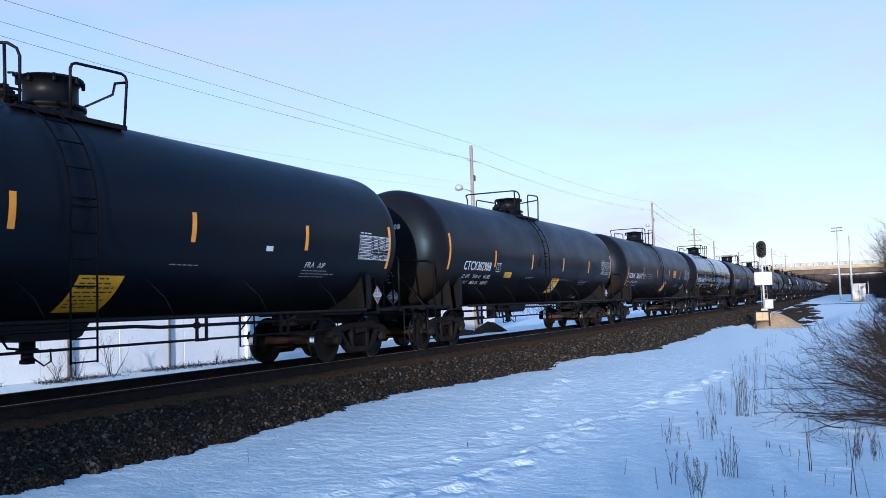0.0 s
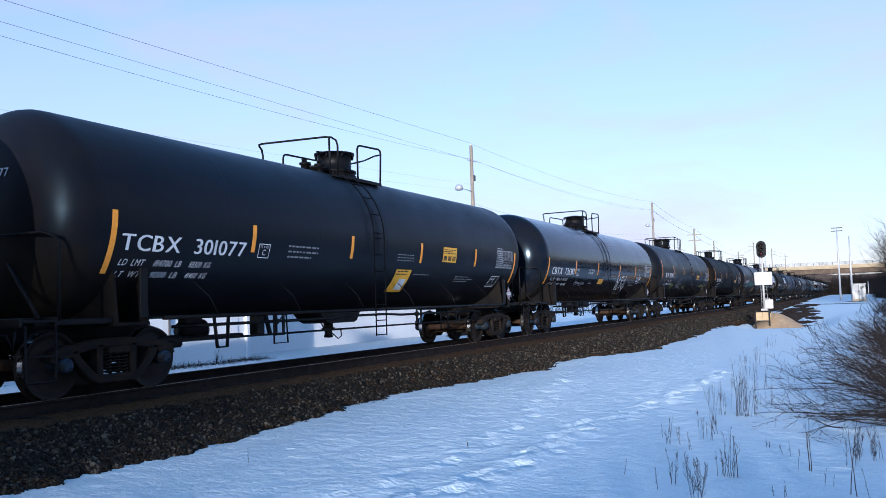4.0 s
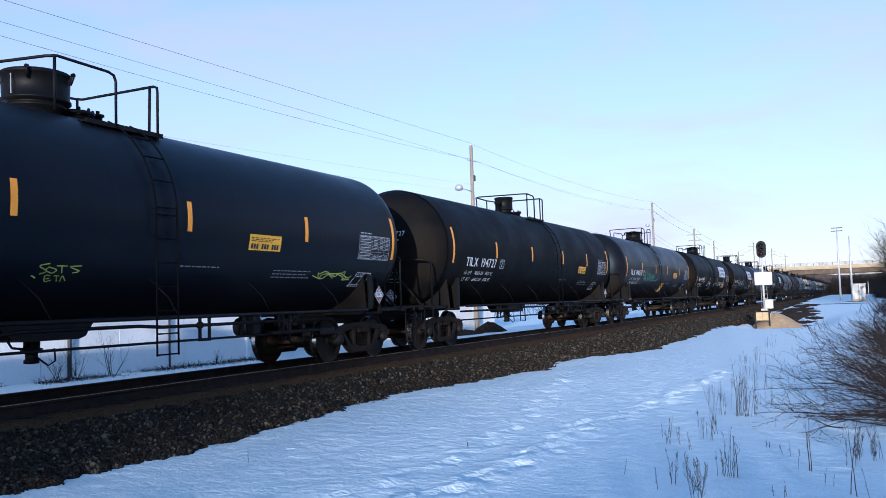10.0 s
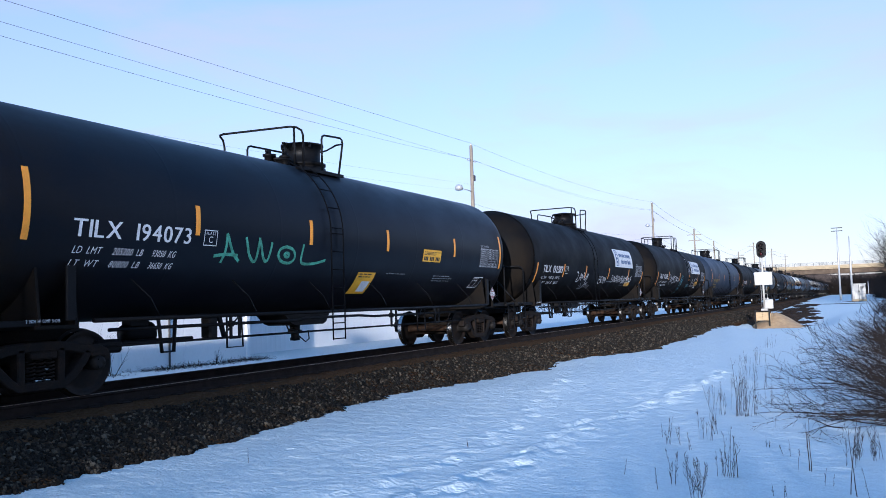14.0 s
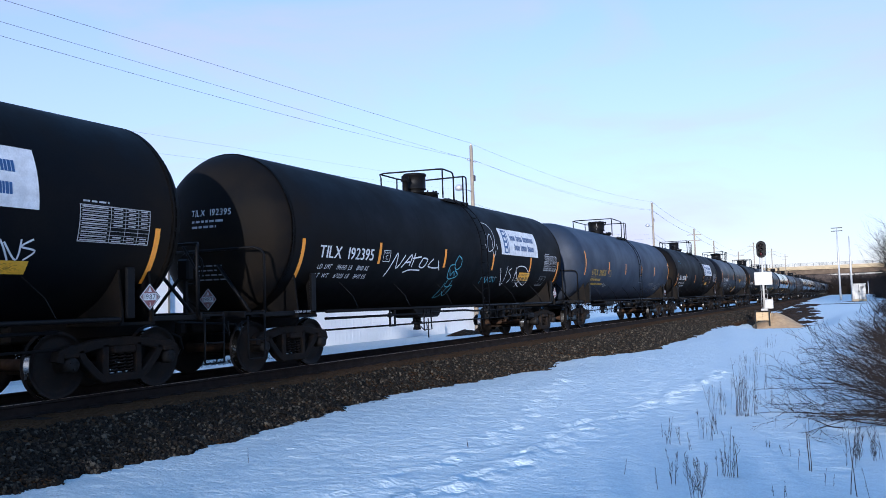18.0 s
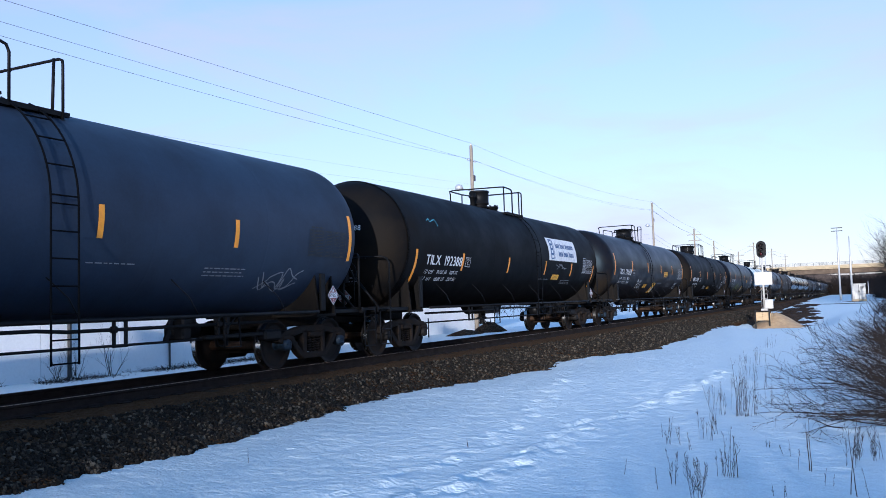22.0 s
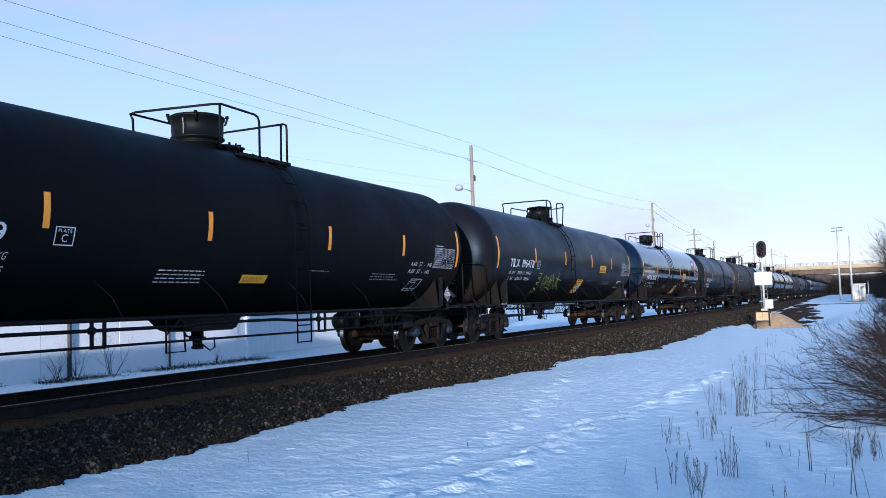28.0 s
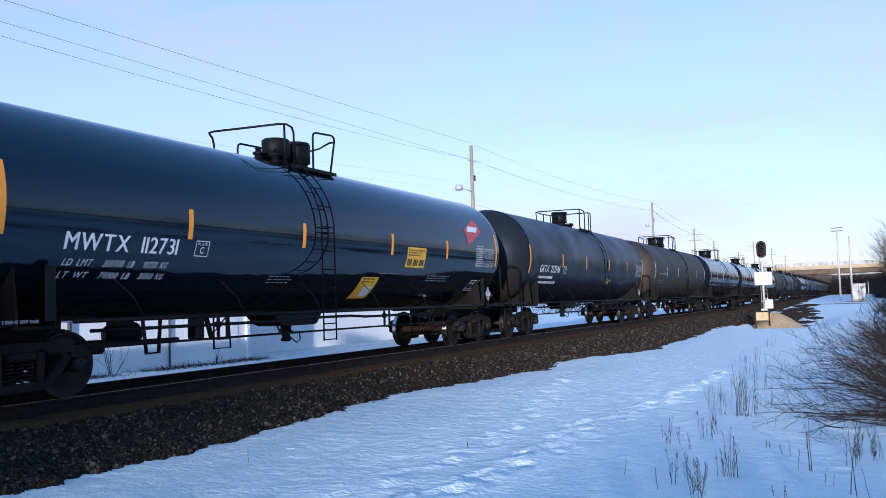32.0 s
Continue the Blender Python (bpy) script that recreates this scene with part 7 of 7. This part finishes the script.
def build_weeds():
    # x, y, height, stems, spread, habit: 0 thin stalks, 1 bushy plume, 2 dark leafless stakes
    spots = [(9.27, 7.62, 0.40, 5, 0.05, 1), (9.40, 8.68, 0.50, 5, 0.05, 0), (9.31, 8.72, 0.32, 5, 0.06, 0), (9.44, 8.66, 0.42, 2, 0.03, 2), (10.08, 9.18, 0.58, 3, 0.02, 2), (10.45, 8.31, 0.72, 1, 0.0, 2), (10.51, 8.25, 0.60, 1, 0.0, 2),
             (8.50, 10.15, 0.32, 4, 0.04, 0), (8.63, 10.18, 0.24, 2, 0.02, 0), (8.83, 10.55, 0.36, 4, 0.05, 0), (8.93, 10.45, 0.42, 3, 0.04, 0), (8.95, 10.95, 0.34, 3, 0.05, 0), (8.93, 8.18, 0.32, 4, 0.05, 0), (8.82, 9.86, 0.20, 2, 0.03, 0), (8.73, 9.2, 0.14, 2, 0.05, 0),
             (8.97, 12.71, 0.88, 4, 0.07, 0), (9.06, 12.74, 0.74, 4, 0.07, 0), (9.13, 12.78, 0.85, 4, 0.07, 0), (9.21, 12.9, 0.44, 3, 0.06, 0), (8.75, 12.8, 0.48, 4, 0.08, 0), (8.60, 13.1, 0.45, 3, 0.10, 0), (8.48, 13.9, 0.30, 4, 0.10, 0), (8.85, 13.4, 0.60, 4, 0.10, 0), (8.97, 12.7, 0.30, 2, 0.02, 2), (9.07, 12.72, 0.32, 3, 0.04, 2), (9.19, 12.86, 0.28, 1, 0.02, 2), (9.0, 14.2, 0.60, 4, 0.12, 0), (9.25, 14.0, 0.40, 3, 0.08, 0),
             (10.55, 9.95, 0.34, 4, 0.07, 1), (10.66, 10.0, 0.36, 3, 0.05, 1), (10.44, 9.6, 0.30, 3, 0.06, 0), (10.76, 10.1, 0.30, 3, 0.05, 0), (9.95, 9.2, 0.22, 1, 0.02, 0), (9.83, 9.9, 0.18, 2, 0.04, 0), (10.25, 8.6, 0.16, 2, 0.05, 0), (10.62, 8.0, 0.30, 1, 0.02, 0), (9.6, 10.3, 0.14, 2, 0.06, 0), (9.9, 8.0, 0.14, 3, 0.06, 0),
             (7.92, 22.4, 0.35, 4, 0.10, 0), (8.15, 23.5, 0.40, 4, 0.12, 0), (8.4, 22.0, 0.42, 4, 0.12, 0), (7.95, 28.5, 0.36, 3, 0.08, 0), (8.1, 28.8, 0.45, 3, 0.06, 0), (8.6, 18.2, 0.45, 4, 0.12, 0), (8.9, 17.0, 0.40, 3, 0.10, 0), (4.19, 7.76, 0.17, 1, 0.0, 0), (6.29, 9.3, 0.12, 1, 0.0, 2), (8.35, 10.6, 0.18, 1, 0.0, 0), (8.85, 7.9, 0.20, 1, 0.0, 0), (8.4, 8.4, 0.16, 1, 0.0, 0)]
    rnd = random.Random(31)
    for x, y, h, n, spread, habit in spots:
        g = Geo()
        for k in range(n):
            hh = h * (1.0 if k == 0 else rnd.uniform(0.5, 0.97))
            p = Vector((rnd.uniform(-spread, spread), rnd.uniform(-spread, spread), -0.06))
            d = Vector((rnd.gauss(0, 0.10), rnd.gauss(0, 0.10), 1)).normalized()
            pts = [p]
            for i in range(5):
                pts.append(pts[-1] + (d + Vector((rnd.uniform(-0.07, 0.07), rnd.uniform(-0.07, 0.07), 0))) * (hh + 0.06) / 5)
            thick = 1.9 if habit == 2 else 1.0
            g.tube(pts, [thick * q for q in (0.0032, 0.0029, 0.0025, 0.0021, 0.0016, 0.0009)], 4)
            for _ in range((7, 20, 2)[habit]):
                f = rnd.uniform(0.2 if habit == 1 else 0.4, 1.0) * 4.99
                c = pts[int(f)].lerp(pts[int(f) + 1], f % 1)
                a = rnd.uniform(0, 6.28)
                ln = (rnd.uniform(0.05, 0.11) if habit == 1 else h * rnd.uniform(0.08, 0.22)) * (1.25 - f / 6)
                e = c + Vector((math.cos(a) * 0.5, math.sin(a) * 0.5, 0.85)) * ln
                mid = c.lerp(e, 0.5) + Vector((math.cos(a), math.sin(a), 0)) * 0.1 * ln
                g.tube([c, mid, e], [0.0017, 0.0013, 0.0008], 3)
                if habit == 1 or rnd.random() < 0.35:
                    for q in (mid, e):
                        w = Vector((rnd.uniform(-0.012, 0.012), rnd.uniform(-0.012, 0.012), 0.012))
                        g.tube([q, q + w], [0.0030 if habit == 1 else 0.0024, 0.0010], 3)
        ob = thing("dry_weed", g, M["dry_grass"], ("dry brown weed stalks standing in the snow", "bushy dry weed with fine seed heads in the snow", "dark bare stalk standing in the snow")[habit], "weed", "dry weeds in the snow")
        ob.location = (x, y, ground_z(x, y) + (snow_relief(x, y)))
    # dead grass along the foot of the shed
    g = Geo()
    for k in range(4200):
        y = rnd.uniform(4, 23.2)
        x = -7.9 + rnd.gauss(0, 0.28) + 0.05 * (y - 14) * 0
        if noise.noise((x * 0.6, y * 0.45, 3.0)) < -0.15:
            continue
        h = abs(rnd.gauss(0.05, 0.06)) + 0.025
        p = Vector((x, y, -0.60))
        q = p + Vector((rnd.gauss(0, 0.13), rnd.gauss(0, 0.13), h))
        g.tube([p, p.lerp(q, 0.6) + Vector((0, 0, 0.02)), q], [0.006, 0.004, 0.001], 3)
    thing("dead_grass", g, M["dry_grass"], "matted dead grass along the shed wall", "grass", kind="stuff")
    for y, h, s in ((15.5, 0.85, 1), (16.7, 1.05, 2), (15.0, 0.7, 3), (21.0, 0.4, 4)):
        g = Geo()
        rr = random.Random(40 + s)
        for k in range(5):
            branch(g, Vector((rr.uniform(-0.1, 0.1), rr.uniform(-0.1, 0.1), -0.05)), Vector((rr.uniform(-0.3, 0.3), rr.uniform(-0.45, 0.45), 1)), h * rr.uniform(0.7, 1), 0.011, 2, rr, 0.35, 0, 4, 4, 4)
        ob = thing("sapling", g, M["twig"], "thin leafless sapling by the shed wall", "sapling", "saplings by the shed")
        ob.location = (-7.9, y, -0.58)


build_weeds()


def tree_meshes(seed, height):
    rnd = random.Random(seed)
    trunk = Geo()
    pts = [Vector((0, 0, -0.3))]
    for k in range(6):
        pts.append(pts[-1] + Vector((rnd.uniform(-0.15, 0.15), rnd.uniform(-0.15, 0.15), height * 0.12)))
    trunk.tube(pts, [0.02 * height * (1 - 0.12 * k) for k in range(7)], 8)
    crown = Geo()
    for k in range(15):
        p = pts[2 + k % 5]
        a = rnd.uniform(0, 2 * math.pi)
        d = Vector((math.cos(a), math.sin(a), rnd.uniform(0.5, 1.5)))
        branch(crown, p, d, height * rnd.uniform(0.3, 0.48), 0.0055 * height, 2, rnd, 0.55, -0.01, 5, 4, 9)
    return trunk.mesh("trunk", M["twig"]), crown.mesh("crown", M["twig"])


TREES = [tree_meshes(50 + k, 9.0) for k in range(4)]


def tree(x, y, scale, k, turn):
    t = new("tree")
    trunk, crown = TREES[k % 4]
    part("trunk", trunk, None, t)
    part("crown", crown, None, t)
    t.matrix_basis = Matrix.LocRotScale((x, y, ground_z(x, y)), Euler((0, 0, turn)), (scale, scale, scale))
    tagged(t, "leafless winter tree with a tangled twig crown", "tree", "leafless trees of the wood")


def build_woods():
    rnd = random.Random(61)
    n = 0
    # wood edge down the line
    for k in range(16):
        y = rnd.uniform(92, 135)
        tree(17.5 + 0.27 * (135 - y) + rnd.uniform(0, 4), y, rnd.uniform(0.75, 1.0), n, rnd.uniform(0, 6))
        n += 1
    for k in range(22):
        tree(16.0 + rnd.uniform(0, 5), rnd.uniform(142, 205), rnd.uniform(1.05, 1.4), n, rnd.uniform(0, 6))
        n += 1
    for k in range(26):
        y = 88 + 9 * k + rnd.uniform(-3, 3)
        tree(17.5 + 0.02 * (y - 88) + rnd.uniform(0, 5), y, rnd.uniform(0.75, 1.15), n, rnd.uniform(0, 6))
        n += 1
    # unseen trees behind the viewer, towards the low sun, added to shade the near track
    px, py = math.cos(SUN_AZ), math.sin(SUN_AZ)
    sx, sy = math.sin(SUN_AZ), -math.cos(SUN_AZ)
    for row in range(3):
        for k in range(4):
            s = 0.8 + 1.0 * k + rnd.uniform(-0.3, 0.3)
            d = 58 + 3.0 * row + rnd.uniform(-1.2, 1.2)
            tree(s * px + d * sx, s * py + d * sy, rnd.uniform(1.25, 1.4), n, rnd.uniform(0, 6))
            n += 1
    # more trees out of view, behind and to the right of the viewer
    for k in range(16):
        tree(rnd.uniform(20, 110), rnd.uniform(-150, -118), rnd.uniform(0.75, 0.95), n, rnd.uniform(0, 6))
        n += 1
    for k in range(14):
        y = -30 + 9 * k + rnd.uniform(-3, 3)
        tree(30 + rnd.uniform(0, 8), y, rnd.uniform(0.8, 1.2), n, rnd.uniform(0, 6))
        n += 1
    # brush: one tangled mass
    g = Geo()

    def tuft(x, y, h, m, spread=1.0, r=0.02):
        z = ground_z(x, y)
        for _ in range(m):
            p = Vector((x + rnd.gauss(0, spread), y + rnd.gauss(0, spread), z - 0.05))
            q = p + Vector((rnd.gauss(0, 0.35 * h), rnd.gauss(0, 0.35 * h), h * rnd.uniform(0.4, 1.0)))
            mid = p.lerp(q, 0.5) + Vector((rnd.gauss(0, 0.1 * h), rnd.gauss(0, 0.1 * h), 0.1 * h))
            g.tube([p, mid, q], [r, 0.65 * r, 0.2 * r], 3)

    for k in range(90):
        y = rnd.uniform(34, 100)
        tuft(12.2 + 0.02 * y + abs(rnd.gauss(0, 1.6)), y, rnd.uniform(0.9, 1.8), 26)
    for k in range(80):
        y = rnd.uniform(30, 80)
        tuft(12.4 + abs(rnd.gauss(0, 1.3)), y, rnd.uniform(0.5, 1.1), 16, 0.4, 0.009)
    for k in range(120):
        y = rnd.uniform(142, 215)
        tuft(14.6 + rnd.uniform(0, 7), y, rnd.uniform(1.5, 3) + 0.35 * rnd.uniform(0, 12), 30, 0.8)
    for k in range(300):
        x = rnd.uniform(-34, 60)
        if abs(x) > 3.2:
            tuft(x, rnd.uniform(326, 372), rnd.uniform(6, 9.5), 50, 1.4, 0.06)
    for k in range(260):
        y = rnd.uniform(110, 420)
        tuft(15.5 + 0.02 * y + rnd.uniform(0, 16), y, rnd.uniform(2, 5), 26, 2.0)
    # unseen tufts between the sunward trees, added to thicken their shade
    for k in range(36):
        s, d = rnd.uniform(0.3, 4.2), rnd.uniform(56, 80)
        tuft(s * px + d * sx, s * py + d * sy, rnd.uniform(6, 12), 40, 0.7)
    # unseen row behind the viewer, added to cast shade on the right-hand snow
    for k in range(190):
        tuft(rnd.uniform(13.8, 23.0), rnd.uniform(-18, -10), rnd.uniform(2.6, 3.9), 44, 0.5, 0.022)
    for k in range(120):
        tuft(rnd.uniform(28, 46), rnd.uniform(-30, 110), rnd.uniform(2, 4.5), 26, 2.0)
    for k in range(140):
        tuft(rnd.uniform(-60, -16), rnd.uniform(70, 420), rnd.uniform(1.5, 4), 20, 2.0)
    thing("brush", g, M["twig"], "dense leafless brush at the wood's edge, with unseen shade-casting tufts", "brush", kind="stuff")
    # distant wooded rise closing the view
    vs, fs = [], []
    m = 240
    for k in range(m):
        a = 2 * math.pi * k / m
        r = 900 + 60 * noise.noise((3 * math.cos(a), 3 * math.sin(a), 0))
        x, y = r * math.cos(a), r * math.sin(a) + 100
        h = 19 + 3 * noise.noise((9 * math.cos(a), 9 * math.sin(a), 2)) + 4 * noise.noise((40 * math.cos(a), 40 * math.sin(a), 5)) + rnd.uniform(-1, 1)
        vs += [(x, y, -2), (x * 1.01, y * 1.01, h)]
    fs = [(2 * k, 2 * ((k + 1) % m), 2 * ((k + 1) % m) + 1, 2 * k + 1) for k in range(m)]
    tagged(new("backdrop", mesh_of("backdrop", vs, fs, M["woods"])), "distant line of leafless woods", "woods", kind="structure")


build_woods()


# ---------------------------------------------------------------- track pieces
def build_sleepers():
    tie = Geo().box((0, 0, 0), (2.6, 0.23, 0.16), 0.012).mesh("sleeper", M["tie"])
    for k in range(110):
        ob = part("sleeper", tie, None, ballast)
        ob.location = (random.uniform(-0.03, 0.03), 2.0 + 0.54 * k, -0.262 + random.uniform(-0.006, 0.006))
        ob.rotation_euler = (0, 0, random.uniform(-0.012, 0.012))
    plate = Geo().box((0, 0, 0), (0.36, 0.19, 0.02)).mesh("tie_plate", M["rail_steel"])
    for k in range(60):
        for s in (1, -1):
            ob = part("tie_plate", plate, None, ballast)
            ob.location = (0.755 * s, 2.0 + 0.54 * k, -0.176)


def build_stones():
    """Loose crushed stone on the near shoulder."""
    rnd = random.Random(77)
    t = (1 + 5 ** 0.5) / 2
    ico = [Vector(v).normalized() for v in ((-1, t, 0), (1, t, 0), (-1, -t, 0), (1, -t, 0), (0, -1, t), (0, 1, t), (0, -1, -t), (0, 1, -t), (t, 0, -1), (t, 0, 1), (-t, 0, -1), (-t, 0, 1))]
    tri = [(0, 11, 5), (0, 5, 1), (0, 1, 7), (0, 7, 10), (0, 10, 11), (1, 5, 9), (5, 11, 4), (11, 10, 2), (10, 7, 6), (7, 1, 8), (3, 9, 4), (3, 4, 2), (3, 2, 6), (3, 6, 8), (3, 8, 9), (4, 9, 5), (2, 4, 11), (6, 2, 10), (8, 6, 7), (9, 8, 1)]
    verts, faces = [], []

    def surf(x):
        for (a, za), (b, zb) in zip(PROFILE, PROFILE[1:]):
            if a <= x <= b:
                return za + (zb - za) * (x - a) / (b - a)
        return -0.62

    for k in range(30000):
        y = 2.5 + 42 * rnd.random() ** 1.35
        x = 1.62 + 1.53 * rnd.random() ** 0.9
        s = rnd.uniform(0.012, 0.033) * (1 + 0.012 * y)
        x, z = bank_point(x, surf(x) + rnd.uniform(-0.006, 0.014), y)
        sc = Vector((rnd.uniform(0.7, 1.3), rnd.uniform(0.7, 1.3), rnd.uniform(0.6, 1.0))) * s
        e = Euler((rnd.uniform(0, 6), rnd.uniform(0, 6), rnd.uniform(0, 6))).to_matrix()
        n = len(verts)
        for v in ico:
            q = e @ Vector((v.x * sc.x, v.y * sc.y, v.z * sc.z)) * rnd.uniform(0.62, 1.22)
            verts.append((x + q.x, y + q.y, z + q.z))
        faces += [(a + n, b + n, c2 + n) for a, b, c2 in tri]
    for k in range(8000):
        y, x = 38 + 40 * rnd.random() ** 1.3, rnd.uniform(1.65, 3.15)
        s = rnd.uniform(0.022, 0.050)
        e = Euler((rnd.uniform(0, 6), rnd.uniform(0, 6), rnd.uniform(0, 6))).to_matrix()
        x, z = bank_point(x, surf(x) + 0.004, y)
        n = len(verts)
        for v in ico:
            q = e @ Vector((v.x * s, v.y * s * 0.8, v.z * s * 0.65))
            verts.append((x + q.x, y + q.y, z + q.z))
        faces += [(a + n, b + n, c2 + n) for a, b, c2 in tri]
    for k in range(3200):
        y, x = rnd.uniform(3.6, 9.5), rnd.uniform(1.6, 3.15)
        s = rnd.uniform(0.012, 0.030)
        e = Euler((rnd.uniform(0, 6), rnd.uniform(0, 6), rnd.uniform(0, 6))).to_matrix()
        sc = Vector((rnd.uniform(0.8, 1.4), rnd.uniform(0.7, 1.3), rnd.uniform(0.5, 0.9))) * s
        x, z = bank_point(x, surf(x) + rnd.uniform(-0.004, 0.014), y)
        n = len(verts)
        for v in ico:
            q = e @ Vector((v.x * sc.x, v.y * sc.y, v.z * sc.z)) * rnd.uniform(0.62, 1.22)
            verts.append((x + q.x, y + q.y, z + q.z))
        faces += [(a + n, b + n, c2 + n) for a, b, c2 in tri]
    # the stones nearest the viewer lie loose, one by one
    shapes = []
    for k in range(10):
        vs = []
        sc = Vector((rnd.uniform(0.8, 1.3), rnd.uniform(0.7, 1.2), rnd.uniform(0.55, 0.9)))
        for v in ico:
            vs.append(Vector((v.x * sc.x, v.y * sc.y, v.z * sc.z)) * rnd.uniform(0.62, 1.22))
        shapes.append(mesh_of("stone", vs, tri, M["stone_loose"]))
    for k in range(300):
        x, y = rnd.uniform(1.9, 3.1), rnd.uniform(6.2, 9.6)
        ob = part("stone", shapes[k % 10], None, ballast)
        s = rnd.uniform(0.022, 0.044)
        x, z = bank_point(x, surf(x) + 0.3 * s, y)
        ob.matrix_basis = Matrix.LocRotScale((x, y, z), Euler((rnd.uniform(0, 6), rnd.uniform(0, 6), rnd.uniform(0, 6))), (s, s, s))
    ob = new("ballast_stones", mesh_of("ballast_stones", verts, faces, M["stone"]))
    tagged(ob, "loose dark crushed stones on the ballast shoulder", "stones", kind="stuff")


PROFILE = [(0.8, -0.18), (1.3, -0.172), (1.55, -0.205), (1.8, -0.27), (2.05, -0.34), (2.3, -0.41), (2.55, -0.47), (2.8, -0.53), (3.0, -0.58), (3.2, -0.66)]


def stone_material(name="stone", single=False):
    m, nt, bsdf = nodes_of(name)
    L, N = nt.links.new, nt.nodes.new
    geo = N("ShaderNodeNewGeometry")
    ramp = N("ShaderNodeValToRGB")
    e = ramp.color_ramp.elements
    e[0].color, e[1].color = (0.0075, 0.0065, 0.005, 1), (0.115, 0.098, 0.070, 1)
    e.new(0.66).color = (0.018, 0.0148, 0.011, 1)
    e.new(0.87).color = (0.047, 0.038, 0.026, 1)
    info = N("ShaderNodeObjectInfo")
    L(info.outputs["Random"] if single else geo.outputs["Random Per Island"], ramp.inputs[0])
    tc = N("ShaderNodeTexCoord")
    nz = N("ShaderNodeTexNoise")
    nz.inputs["Scale"].default_value = 60
    L(tc.outputs["Object"], nz.inputs["Vector"])
    mul = N("ShaderNodeVectorMath")
    mul.operation = "SCALE"
    mr = N("ShaderNodeMapRange")
    mr.inputs["To Min"].default_value, mr.inputs["To Max"].default_value = 0.6, 1.4
    L(nz.outputs["Fac"], mr.inputs["Value"])
    L(ramp.outputs[0], mul.inputs[0])
    L(mr.outputs[0], mul.inputs["Scale"])
    L(mul.outputs[0], bsdf.inputs["Base Color"])
    bsdf.inputs["Roughness"].default_value = 0.85
    bsdf.inputs["Specular IOR Level"].default_value = 0.15
    return m


M["stone"] = stone_material()
M["stone_loose"] = stone_material("stone_loose", True)
build_sleepers()
build_stones()


def build_gravel():
    """Bare gravel showing through the snow round the signal."""
    for x, y, rx, ry in ((4.6, 64, 2.2, 7), (5.6, 74, 2.2, 8), (5.2, 90, 1.8, 12), (6.9, 61.5, 0.9, 1.6), (7.0, 66, 0.9, 1.8), (6.6, 57.0, 0.8, 0.9), (7.6, 70, 0.7, 2.0), (6.9, 82, 0.9, 5), (5.0, 112, 1.6, 14), (9.0, 118, 5.5, 1.4), (12.5, 133, 6, 1.2)):
        m, vs, fs = 40, [(x, y, ground_z(x, y) + 0.05)], []
        for j in (1, 2, 3):
            for k in range(m):
                a = 2 * math.pi * k / m
                r = j / 3 * (1 + 0.5 * noise.noise((2.2 * math.cos(a) + x, 2.2 * math.sin(a), y)) + 0.22 * noise.noise((9 * math.cos(a), 9 * math.sin(a), y)))
                px, py = x + rx * r * math.cos(a), y + ry * r * math.sin(a)
                vs.append((px, py, ground_z(px, py) + (0.05, 0.05, 0.035, -0.03)[j]))
        fs = [(0, 1 + k, 1 + (k + 1) % m) for k in range(m)]
        for j in (0, 1):
            fs += [(1 + j * m + k, 1 + (j + 1) * m + k, 1 + (j + 1) * m + (k + 1) % m, 1 + j * m + (k + 1) % m) for k in range(m)]
        tagged(new("gravel_patch", mesh_of("gravel_patch", vs, fs, M["ballast"], True)), "bare brown gravel showing through the snow", "gravel", kind="structure")


build_gravel()


def motions():
    """The train rolls towards -y; each wheelset turns with it."""
    times = [0.5 * k for k in range(65)]
    for car, c in zip(cars, CENTRES):
        walk(car, [(t, pose(0, c - run(t), 0)) for t in times])
    spin = [2 * k / 30 for k in range(481)]
    keyed = {}
    for car in cars:
        for ob in car.children_recursive:
            if not ob.name.startswith("wheelset"):
                continue
            y = round(ob.location.y, 3)
            if y not in keyed:
                walk(ob, [(t, pose(0, y, WR, math.degrees(run(t) / WR))) for t in spin])
                keyed[y] = ob
            else:
                ob.rotation_mode = "QUATERNION"
                data = ob.animation_data_create()
                data.action = keyed[y].animation_data.action
                data.action_slot = keyed[y].animation_data.action_slot


motions()
